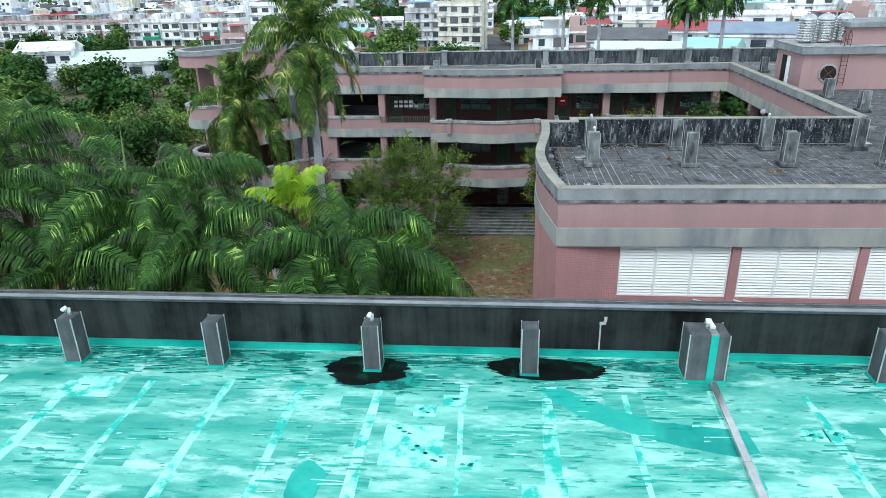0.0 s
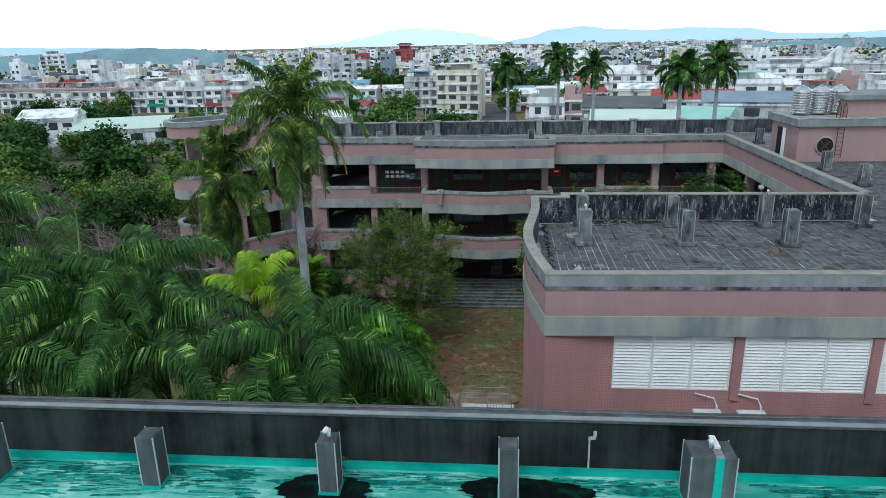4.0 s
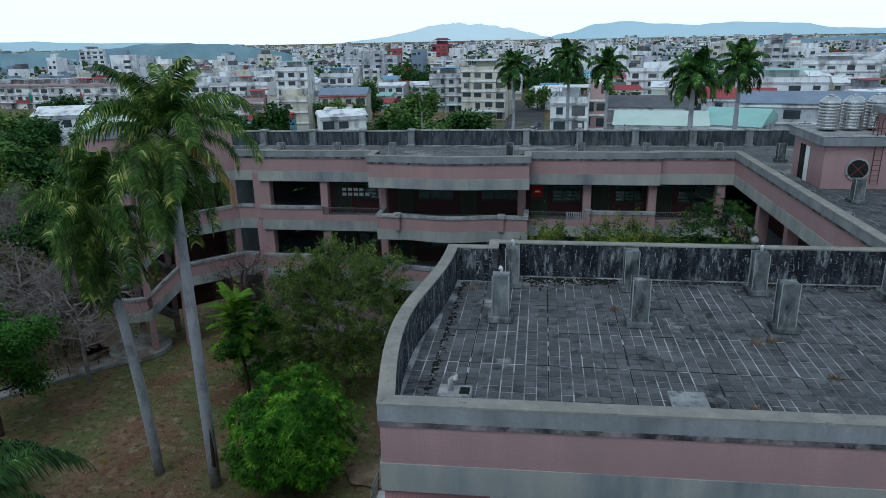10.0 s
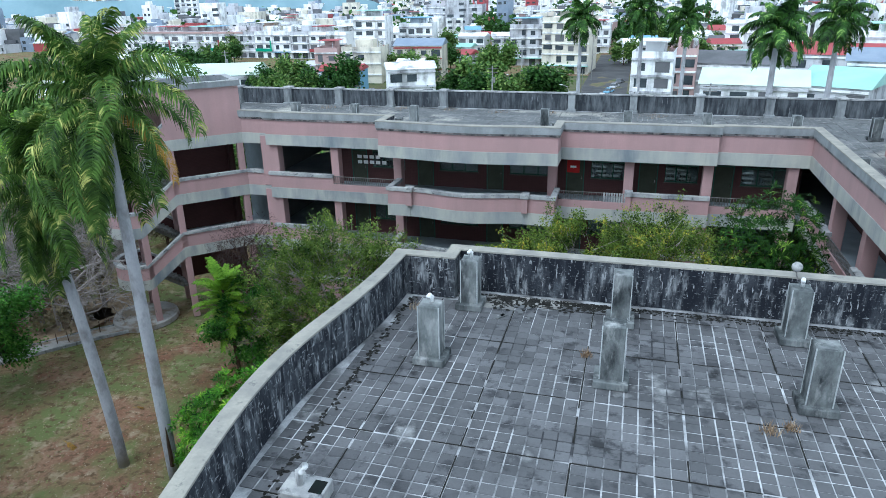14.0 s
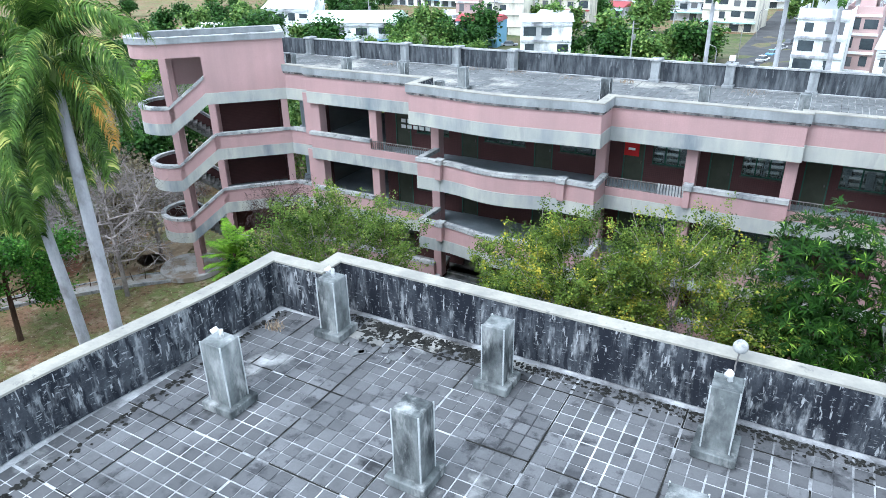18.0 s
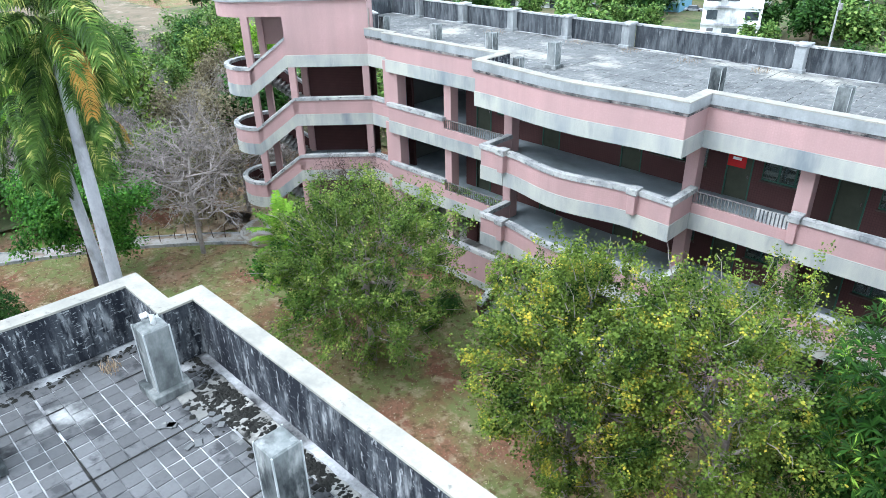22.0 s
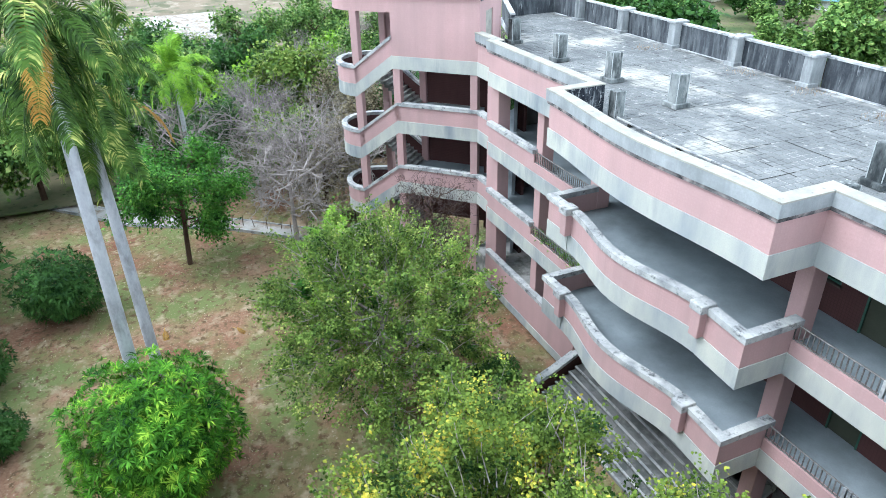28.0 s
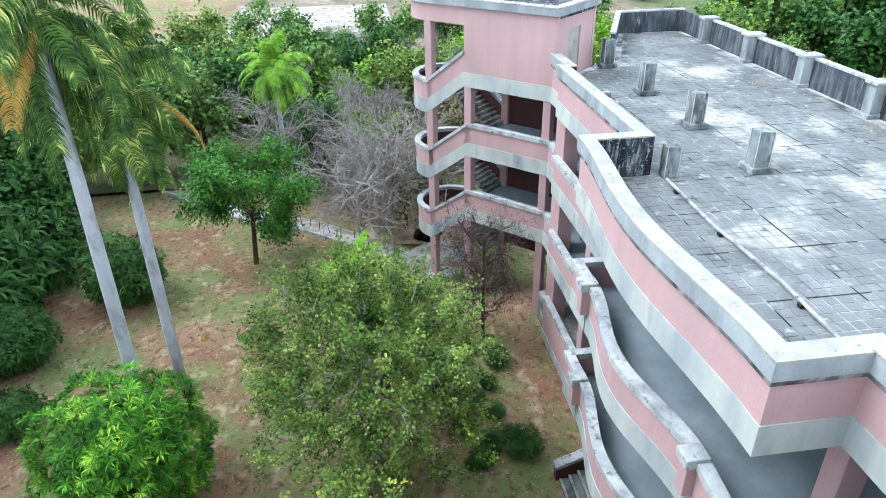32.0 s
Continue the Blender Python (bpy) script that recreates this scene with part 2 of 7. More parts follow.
TILEBLEACH = mat("sun_bleached_broken_tile", (0.42, 0.41, 0.38), (0.30, 0.30, 0.285), 1.2, 0.92, fine=18, bump=0.5, island=True, dirt=(0.05, 0.048, 0.045), dirt_amount=0.28, dirt_scale=2.0, hard=0.14)
TILEPALE = mat("bleached_roof_tile_concrete", (0.150, 0.156, 0.158), (0.205, 0.211, 0.210), 0.35, 0.92, fine=20, bump=0.4, island=True, isl=-4.0, dirt=(0.115, 0.12, 0.122), dirt_amount=0.42, dirt_scale=0.5, hard=0.26, vary=0.3,
               spots=(((0.44, 0.425, 0.37), 0.20, 0.645, 0.14), ((0.10, 0.105, 0.108), 0.9, 0.62, 0.12), ((0.29, 0.29, 0.275), 2.6, 0.64, 0.10)))
DIRTJOINT = mat("dirty_tile_joint", (0.34, 0.34, 0.325), (0.17, 0.172, 0.168), 0.5, 0.95, fine=18, vary=0.4, dirt=(0.06, 0.062, 0.06), dirt_amount=0.40, dirt_scale=0.9, hard=0.2)
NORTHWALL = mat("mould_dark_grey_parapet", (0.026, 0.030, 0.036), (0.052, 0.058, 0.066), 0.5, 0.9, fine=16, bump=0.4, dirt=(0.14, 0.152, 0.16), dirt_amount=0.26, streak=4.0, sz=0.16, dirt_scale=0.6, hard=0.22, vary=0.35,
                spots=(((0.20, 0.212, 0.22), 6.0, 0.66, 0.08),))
PIER = mat("pale_grey_rendered_pier", (0.27, 0.285, 0.29), (0.34, 0.355, 0.355), 1.2, 0.85, fine=16, dirt=(0.11, 0.12, 0.125), dirt_amount=0.32, streak=2.0, sz=0.3, hard=0.24)
JOINT = mat("pale_tile_joint", (0.56, 0.57, 0.58), (0.30, 0.305, 0.31), 0.9, 0.95, fine=18, vary=0.4, dirt=(0.05, 0.051, 0.055), dirt_amount=0.36, dirt_scale=0.8, hard=0.2)
# near-black of joint moss and tyres, and of shade painted into openings
NEARBLACK = mat("near_black_moss_and_shade", (0.012, 0.012, 0.011), (0.03, 0.03, 0.027), 4, 0.95)
CORRIDOR = mat("grey_corridor_floor", (0.29, 0.335, 0.36), (0.24, 0.277, 0.30), 0.5, 0.55, fine=20, dirt=(0.125, 0.145, 0.155), dirt_amount=0.45, dirt_scale=0.4, hard=0.4)
# ceiling, inner wall and room tones set dark to paint in the interior shade
CEIL = mat("corridor_ceiling_paint", (0.20, 0.21, 0.21), (0.16, 0.17, 0.17), 0.7, 0.9)
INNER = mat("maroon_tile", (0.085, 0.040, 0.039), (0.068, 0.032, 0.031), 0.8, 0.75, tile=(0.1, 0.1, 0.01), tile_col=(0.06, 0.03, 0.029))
ROOM = mat("room_plaster_painted_dim", (0.10, 0.105, 0.10), (0.075, 0.08, 0.078), 0.6, 0.9)
GREEN = mat("turquoise_roof_coating", (0.085, 0.40, 0.315), (0.25, 0.61, 0.51), 0.55, 0.42, fine=5, bump=0.12, stretch=(0.7, 2.2, 1), spec=0.3, dirt=(0.04, 0.31, 0.25), dirt_amount=0.40, dirt_scale=0.8, hard=0.22, vary=0.28,
            spots=(((0.40, 0.72, 0.64), 0.9, 0.60, 0.14), ((0.03, 0.26, 0.21), 3.0, 0.62, 0.07)))
GREENPALE = mat("turquoise_overlap", (0.42, 0.82, 0.71), (0.26, 0.70, 0.58), 2.0, 0.45, fine=8, dirt=(0.05, 0.45, 0.36), dirt_amount=0.4, dirt_scale=2.2)
GREENDEEP = mat("turquoise_wet", (0.035, 0.36, 0.29), (0.05, 0.42, 0.34), 2.0, 0.3, fine=6, dirt=(0.02, 0.26, 0.22), dirt_amount=0.3)
SOOT = mat("black_algae_and_hole_shade", (0.003, 0.004, 0.004), (0.006, 0.010, 0.008), 3.0, 0.5, fine=8, dirt=(0.006, 0.045, 0.03), dirt_amount=0.12, dirt_scale=2.0, spec=0.1)
GREENMID = mat("turquoise_second_coat", (0.16, 0.52, 0.42), (0.07, 0.40, 0.32), 1.4, 0.42, fine=7, stretch=(0.6, 4.0, 1), spec=0.3, dirt=(0.035, 0.29, 0.235), dirt_amount=0.42, dirt_scale=1.6, hard=0.2, vary=0.3)
SMEAR = mat("dried_algae_smear", (0.010, 0.10, 0.085), (0.02, 0.16, 0.13), 2.0, 0.6, fine=8, dirt=(0.03, 0.30, 0.24), dirt_amount=0.4, dirt_scale=5.0)
DESKTOP = mat("worn_pale_desk_laminate", (0.62, 0.62, 0.60), (0.52, 0.52, 0.50), 3.0, 0.12, bump=0.02, spec=0.5)
SHUT = mat("white_shutter_paint", (0.90, 0.91, 0.88), (0.87, 0.88, 0.85), 1.2, 0.5)
DARKPANEL = mat("dark_mosaic_tile", (0.54, 0.285, 0.28), (0.49, 0.255, 0.252), 0.7, 0.75, tile=(0.10, 0.10, 0.010), tile_col=(0.41, 0.21, 0.205), dirt=(0.36, 0.21, 0.205), dirt_amount=0.22, streak=1.2, hard=0.3)
STEEL = mat("stainless_steel", (0.62, 0.63, 0.62), (0.5, 0.5, 0.5), 2, 0.25, metal=0.9, bump=0.03)
IRON = mat("dull_iron_rail", (0.10, 0.095, 0.09), (0.2, 0.19, 0.18), 4, 0.7, metal=0.3)
RAIL = mat("galvanised_rail", (0.30, 0.30, 0.295), (0.22, 0.22, 0.215), 3.0, 0.5, metal=0.3)
RUST = mat("rusty_iron", (0.16, 0.07, 0.04), (0.08, 0.04, 0.03), 5, 0.85)
PLASTIC = mat("white_plastic", (0.72, 0.73, 0.72), (0.6, 0.6, 0.6), 3, 0.5)
BROWNP = mat("brown_frame_paint", (0.055, 0.04, 0.035), (0.09, 0.07, 0.06), 3, 0.6)
GREENFRAME = mat("green_window_frame", (0.03, 0.085, 0.06), (0.045, 0.11, 0.08), 3, 0.6)
DOORP = mat("dark_olive_door_paint", (0.045, 0.050, 0.036), (0.06, 0.065, 0.048), 1.5, 0.55)
REDP = mat("red_paper", (0.5, 0.03, 0.03), (0.4, 0.02, 0.02), 2, 0.7)
BARK = mat("brown_bark", (0.085, 0.055, 0.038), (0.05, 0.032, 0.022), 3, 0.95, fine=20, bump=0.5, stretch=(1, 1, 0.4))
DEADBARK = mat("bare_grey_twigs", (0.33, 0.295, 0.275), (0.17, 0.15, 0.14), 1.5, 0.95, fine=16)
PALMTRUNK = mat("pale_grey_palm_trunk", (0.42, 0.43, 0.45), (0.34, 0.35, 0.37), 1.5, 0.9, fine=14, stretch=(1, 1, 0.5), bump=0.3, dirt=(0.20, 0.20, 0.20), dirt_amount=0.12, dirt_scale=1.6, hard=0.2)
SHAFT = mat("green_crownshaft", (0.12, 0.20, 0.06), (0.18, 0.22, 0.08), 2, 0.5)
SOIL = mat("red_soil_with_thin_grass", (0.150, 0.066, 0.041), (0.260, 0.172, 0.108), 0.12, 0.95, fine=9, bump=0.8, dirt=(0.130, 0.150, 0.055), dirt_amount=0.52, dirt_scale=0.27, hard=0.16, vary=0.55,
           spots=(((0.31, 0.25, 0.165), 1.1, 0.62, 0.16), ((0.10, 0.066, 0.034), 2.6, 0.58, 0.12), ((0.40, 0.34, 0.25), 8.0, 0.66, 0.08)))
FIELD = mat("pale_dry_field", (0.185, 0.148, 0.105), (0.14, 0.113, 0.08), 0.08, 0.95, fine=1.5, dirt=(0.085, 0.09, 0.05), dirt_amount=0.4, dirt_scale=0.12,
            spots=(((0.25, 0.21, 0.16), 0.3, 0.6, 0.1),))
PAVING = mat("pale_concrete_path", (0.36, 0.35, 0.33), (0.28, 0.27, 0.25), 0.8, 0.9, fine=10, dirt=(0.2, 0.16, 0.12), dirt_amount=0.4, dirt_scale=0.9)
STEPS = mat("weathered_stair_concrete", (0.36, 0.35, 0.33), (0.28, 0.28, 0.27), 1.0, 0.9, fine=14, dirt=(0.14, 0.14, 0.13), dirt_amount=0.4, dirt_scale=1.1)
# stair concrete with the riser shade put into its colour
STEPSDARK = mat("stair_concrete_painted_shade", (0.20, 0.20, 0.195), (0.14, 0.14, 0.135), 1.0, 0.9, fine=14, dirt=(0.08, 0.085, 0.08), dirt_amount=0.4, dirt_scale=1.1)
ASPHALT = mat("asphalt", (0.06, 0.06, 0.062), (0.09, 0.09, 0.09), 0.3, 0.9)
# hill tones carry distance haze in the base colour: paler and bluer farther off
HILL = mat("blue_hills_painted_haze", (0.50, 0.67, 0.74), (0.54, 0.71, 0.77), 0.002, 1.0, bump=0)
HILLPALE = mat("far_hills_painted_haze", (0.68, 0.81, 0.84), (0.71, 0.84, 0.865), 0.002, 1.0, bump=0)
HILLNEAR = mat("wooded_hills_painted_haze", (0.16, 0.255, 0.29), (0.25, 0.36, 0.40), 0.02, 1.0, bump=0, vary=0.1)
LEAF_MANGO = leaf_mat("mango_leaves", (0.004, 0.030, 0.004), (0.095, 0.27, 0.018), (0.32, 0.52, 0.045), 0.26, 0.52)
# darker copy of the mango leaves, with the tree's shade in the colour
LEAF_MANGO_DARK = leaf_mat("mango_leaves_painted_shade", (0.004, 0.018, 0.003), (0.030, 0.085, 0.010), (0.22, 0.36, 0.045), 0.16, 0.55)
LEAF_DARK = leaf_mat("dark_leaves", (0.009, 0.034, 0.009), (0.068, 0.155, 0.032))
LEAF_FINE = leaf_mat("fine_olive_leaves", (0.014, 0.042, 0.008), (0.175, 0.262, 0.048), (0.45, 0.47, 0.13), 0.30, 0.42)
LEAF_YELLOW = leaf_mat("yellowing_leaves", (0.008, 0.028, 0.005), (0.155, 0.225, 0.036), (0.66, 0.52, 0.06), 0.38, 0.34)
LEAF_BRIGHT = leaf_mat("bright_green_leaves", (0.07, 0.17, 0.014), (0.27, 0.46, 0.04))
LEAF_GRASS = leaf_mat("thin_grass", (0.13, 0.15, 0.05), (0.22, 0.235, 0.09), (0.36, 0.33, 0.17), 0.2)
LEAF_LITTER = leaf_mat("fallen_leaves", (0.13, 0.085, 0.055), (0.28, 0.20, 0.125), (0.50, 0.43, 0.32), 0.35)
MEADOW = mat("rough_green_meadow", (0.050, 0.082, 0.030), (0.115, 0.120, 0.058), 0.25, 0.95, fine=2.5, bump=0.6, dirt=(0.16, 0.13, 0.085), dirt_amount=0.3, dirt_scale=0.1, hard=0.2, vary=0.4,
             spots=(((0.10, 0.15, 0.035), 0.6, 0.62, 0.1), ((0.03, 0.05, 0.02), 1.4, 0.62, 0.1)))
LEAF_WOOD = leaf_mat("mixed_wood_leaves", (0.018, 0.055, 0.014), (0.150, 0.255, 0.058), (0.32, 0.38, 0.12), 0.24)
LEAF_TWIG = leaf_mat("fine_grey_twigs", (0.08, 0.07, 0.064), (0.27, 0.24, 0.22))
LEAF_TWIGDARK = leaf_mat("fine_dark_twigs", (0.035, 0.025, 0.024), (0.085, 0.060, 0.056))
LEAF_GARDEN = leaf_mat("fresh_green_leaves", (0.010, 0.048, 0.009), (0.088, 0.235, 0.030), (0.20, 0.38, 0.06), 0.2)
LEAF_DRY = leaf_mat("dry_scrub_leaves", (0.10, 0.085, 0.055), (0.25, 0.215, 0.13))
FROND = leaf_mat("palm_leaflets", (0.003, 0.013, 0.003), (0.060, 0.150, 0.024), (0.32, 0.48, 0.11), 0.15, 0.52, 0.20)
FRONDYELLOW = leaf_mat("yellow_palm_leaflets", (0.12, 0.26, 0.016), (0.42, 0.56, 0.04))
FRONDROYAL = leaf_mat("royal_palm_leaflets", (0.005, 0.020, 0.004), (0.105, 0.195, 0.032), (0.54, 0.55, 0.16), 0.22, 0.54, 0.16)
FRONDDRY = leaf_mat("orange_dying_leaflets", (0.28, 0.15, 0.03), (0.45, 0.28, 0.06))
GLASS = bpy.data.materials.new("dark_window_glass")
GLASS.use_nodes = True
gb = GLASS.node_tree.nodes["Principled BSDF"]
gb.inputs["Base Color"].default_value = (0.50, 0.57, 0.55, 1)
gb.inputs["Roughness"].default_value = 0.06
gb.inputs["Transmission Weight"].default_value = 0.92
gb.inputs["IOR"].default_value = 1.1
FARGLASS = mat("far_window_glass", (0.035, 0.045, 0.055), (0.07, 0.085, 0.095), 0.4, 0.2, bump=0, spec=0.5)


# ---- mesh helpers ----
def part(name, bm, material, parent=None, label="", smooth=False):
    """Links a bmesh as one mesh object under a thing or a part."""
    me = bpy.data.meshes.new(name)
    bm.normal_update()
    bm.to_mesh(me)
    bm.free()
    me.materials.append(material)
    if smooth:
        me.polygons.foreach_set("use_smooth", [True] * len(me.polygons))
    ob = new(name, me)
    ob.parent = parent
    return tagged(ob, label)


def raw(name, verts, faces, material, parent=None, label=""):
    me = bpy.data.meshes.new(name)
    me.from_pydata(verts, [], faces)
    me.materials.append(material)
    ob = new(name, me)
    ob.parent = parent
    return tagged(ob, label)


def thing(name, label, category, at=(0, 0, 0), group="", kind=""):
    ob = new(name)
    ob.location = at
    ob.empty_display_size = 0.2
    return tagged(ob, label, category, group, kind)


def box(x0, x1, y0, y1, z0, z1, bm=None, bevel=0.0):
    own = bm is None
    bm = bm or bmesh.new()
    vs = [bm.verts.new((x, y, z)) for z in (z0, z1) for x, y in ((x0, y0), (x1, y0), (x1, y1), (x0, y1))]
    fs = [bm.faces.new([vs[i] for i in q]) for q in ((3, 2, 1, 0), (4, 5, 6, 7), (0, 1, 5, 4), (1, 2, 6, 5), (2, 3, 7, 6), (3, 0, 4, 7))]
    if bevel and own:
        bmesh.ops.bevel(bm, geom=bm.edges[:], offset=bevel, segments=1, affect="EDGES")
    return bm


def turned_box(cx, cy, a, lx, ly, z0, z1, bm=None, bevel=0.0):
    """A box about (cx, cy) turned by a radians."""
    b2 = box(-lx / 2, lx / 2, -ly / 2, ly / 2, z0, z1, None, bevel)
    b2.transform(Matrix.Translation((cx, cy, 0)) @ Matrix.Rotation(a, 4, "Z"))
    if bm is None:
        return b2
    me = bpy.data.meshes.new("join")
    b2.to_mesh(me)
    b2.free()
    bm.from_mesh(me)
    bpy.data.meshes.remove(me)
    return bm


def offset_line(pts, d):
    """The plan line moved d to its left, with mitred corners."""
    out = []
    n = len(pts)
    for i in range(n):
        p = Vector(pts[i][:2])
        dirs = []
        if i > 0:
            dirs.append((p - Vector(pts[i - 1][:2])).normalized())
        if i < n - 1:
            dirs.append((Vector(pts[i + 1][:2]) - p).normalized())
        ns = [Vector((-q.y, q.x)) for q in dirs]
        m = sum(ns, Vector((0, 0)))
        m = m / max(m.length_squared, 1e-6) * (2 if len(ns) == 2 else 1)
        if len(ns) == 1:
            m = ns[0]
        out.append((p.x + m.x * d, p.y + m.y * d))
    return out


def ribbon(pts, d0, d1, z0, z1, bm=None):
    """A wall along a plan line, from d0 to d1 on its left, from z0 to z1 (numbers, or one for each point)."""
    bm = bm or bmesh.new()
    a, b = offset_line(pts, d0), offset_line(pts, d1)
    n = len(pts)
    za = [z0] * n if not isinstance(z0, (list, tuple)) else z0
    zb = [z1] * n if not isinstance(z1, (list, tuple)) else z1
    rows = [[bm.verts.new((*a[i], za[i])), bm.verts.new((*b[i], za[i])), bm.verts.new((*b[i], zb[i])), bm.verts.new((*a[i], zb[i]))] for i in range(n)]
    for i in range(n - 1):
        p, q = rows[i], rows[i + 1]
        for k in range(4):
            bm.faces.new((p[k], q[k], q[(k + 1) % 4], p[(k + 1) % 4]))
    bm.faces.new(rows[0])
    bm.faces.new(rows[-1][::-1])
    bmesh.ops.recalc_face_normals(bm, faces=bm.faces[:])
    return bm


def slab(outline, z0, z1):
    bm = bmesh.new()
    lo = [bm.verts.new((x, y, z0)) for x, y in outline]
    hi = [bm.verts.new((x, y, z1)) for x, y in outline]
    bm.faces.new(lo[::-1])
    bm.faces.new(hi)
    n = len(outline)
    for i in range(n):
        bm.faces.new((lo[i], lo[(i + 1) % n], hi[(i + 1) % n], hi[i]))
    bmesh.ops.recalc_face_normals(bm, faces=bm.faces[:])
    return bm


def tube(pts, radii, sides=6, bm=None):
    """A tapered tube through the points."""
    bm = bm or bmesh.new()
    rings = []
    for i, p in enumerate(pts):
        p = Vector(p)
        q = Vector(pts[min(i + 1, len(pts) - 1)]) - Vector(pts[max(i - 1, 0)])
        q.normalize()
        s = q.orthogonal().normalized() if abs(q.z) < 0.95 else Vector((1, 0, 0))
        s = (s - q * s.dot(q)).normalized()
        t = q.cross(s)
        rings.append([bm.verts.new(p + (s * math.cos(k * math.tau / sides) + t * math.sin(k * math.tau / sides)) * radii[i]) for k in range(sides)])
    for a, b in zip(rings, rings[1:]):
        for k in range(sides):
            bm.faces.new((a[k], a[(k + 1) % sides], b[(k + 1) % sides], b[k]))
    bm.faces.new(rings[0][::-1])
    bm.faces.new(rings[-1])
    return bm


def arc(x0, x1, y0, depth, n=10):
    """A plan curve that swells southwards between x0 and x1 with S-shaped shoulders."""
    return [(x0 + (x1 - x0) * i / n, y0 - depth * 0.5 * (1 - math.cos(math.tau * i / n))) for i in range(n + 1)]

# ---- ground ----
F1, F2, F3, DECK, TOP = 1.55, 5.1, 8.65, 12.25, 13.45


def land(x, y):
    """Height of the ground: the school stands on a low rise, the town lies below it."""
    d = max(0.0, y - 72, -x - 62)
    s = min(1.0, d / 45)
    return -6.0 * s * s * (3 - 2 * s)


def ground():
    xs = [-4500, -2500, -1200, -700, -450, -300, -220, -170] + list(range(-130, 61, 6)) + [80, 120, 180, 260, 400, 700, 1200, 2500, 4500]
    ys = [-1500, -600, -250, -100, -40, -10] + list(range(10, 131, 6)) + [150, 200, 280, 400, 600, 900, 1500, 2500, 4800]
    verts = [(x, y, land(x, y) + (0.10 * noise.noise((x * 0.11, y * 0.11, 0)) - 0.05 if -60 < x < 30 and 10 < y < 60 else -0.1)) for y in ys for x in xs]
    w = len(xs)
    faces = [(j * w + i, j * w + i + 1, j * w + w + i + 1, j * w + w + i) for j in range(len(ys) - 1) for i in range(w - 1)]
    ob = raw("ground", verts, faces, SOIL)
    return tagged(ob, "reddish bare soil with thin patchy grass and fallen leaves", "ground", kind="structure")


ground()

# ---- the pink school building: north wing, east wing and the wing between them ----
school = thing("school_building", "three-storey pink tiled school block with white bands and open corridors", "building", (0, 0, 0), kind="structure")

BULGE = [(x, y - 0.02 * (x + 5.9)) for x, y in arc(-5.9, 4.5, 51.93, 0.42, 16)]
WEST_CURVE = []
for i in range(25):
    sway = math.sin(math.pi * (i / 24) ** 1.35)
    WEST_CURVE.append((1.95 - 0.54 * max(sway, 0.0) ** (2.0 if i < 15 else 1.1), 33.1 - 11.15 * i / 24))
ROOF_LINES = [
    [(-16.15, 54.0), (-14.2, 54.0), (-14.2, 53.7), (-5.9, 53.7), *BULGE, (4.5, 53.4)],
    [(4.5, 53.4), (12.7, 53.4), (12.7, 53.75), (17.2, 53.75), (17.2, 33.78)],
    [(17.2, 33.78), (3.4, 33.78), (3.4, 33.1), *WEST_CURVE, (9.0, 22.12), (17.0, 22.3), (34.0, 22.3)],
]
WHOLE = ROOF_LINES[0] + ROOF_LINES[1][1:] + ROOF_LINES[2][1:]


def roof_band(line, over):
    """Beam, parapet and coping along a roof edge; over: how far the coping stands out."""
    part("beam_band", ribbon(line, 0.0, 0.30, 11.38, 12.06), WHITE, school, "stained white beam band")
    part("parapet_wall", ribbon(line, 0.03, 0.26, 12.06, 13.08), PINK, school, "pink mosaic-tiled parapet")
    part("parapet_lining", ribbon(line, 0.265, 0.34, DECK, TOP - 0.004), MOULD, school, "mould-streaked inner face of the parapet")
    part("coping", ribbon(line, 0.01 - over, 0.262, 13.08, TOP), CAPDARK, school, "stained concrete coping")
    part("coping_top", ribbon(line, -over, 0.36, TOP, TOP + 0.045), COPE, school, "pale weathered coping top")
    # proud strip: dark flaking plus the recess shade below the coping, in colour
    part("coping_lip", ribbon(line, -0.045 if over > 0.05 else -0.01, 0.02, 12.96, 13.079), UNDERCOPE, school, "dark flaking strip that paints the recess below the coping")


roof_band(ROOF_LINES[0] + ROOF_LINES[1][1:], 0.09)
roof_band(ROOF_LINES[2], 0.015)

# decks
deck_edge = offset_line(WHOLE, 0.25)
deck_outline = deck_edge + [(34, 22.5), (34, 64.3), (-25.5, 64.3), (-25.5, 60.2), (-20.2, 58.2), (-18.5, 56.6)]
part("roof_slab", slab(deck_outline, 11.9, DECK - 0.022), JOINT, school)

north_bed = offset_line(ROOF_LINES[0] + ROOF_LINES[1][1:4], 0.36) + [(33.5, 54.2), (33.5, 64.0), (-25.3, 64.0), (-25.3, 60.8), (-19.4, 58.4), (-18.2, 57.2)]
part("tile_bed", slab(north_bed, DECK - 0.0215, DECK - 0.0165), DIRTJOINT, school, "dirty mortar bed between the roof tiles")

# north parapet with its stub columns
NX = [-22.2, -17.9, -13.6, -9.4, -5.3, 4.0, 8.15, 12.4, 16.7, 20.8, 24.9, 29.0]
for a, b in zip(NX, NX[1:]):
    y = 64.55 if a == -5.3 else 64.2
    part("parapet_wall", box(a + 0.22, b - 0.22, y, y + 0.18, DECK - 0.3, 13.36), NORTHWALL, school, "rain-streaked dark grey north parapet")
    part("coping_top", box(a + 0.22, b - 0.22, y - 0.05, y + 0.25, 13.36, 13.45), CAP, school)
part("parapet_wall", box(-25.6, -22.45, 64.2, 64.4, DECK - 0.3, 13.36), NORTHWALL, school)
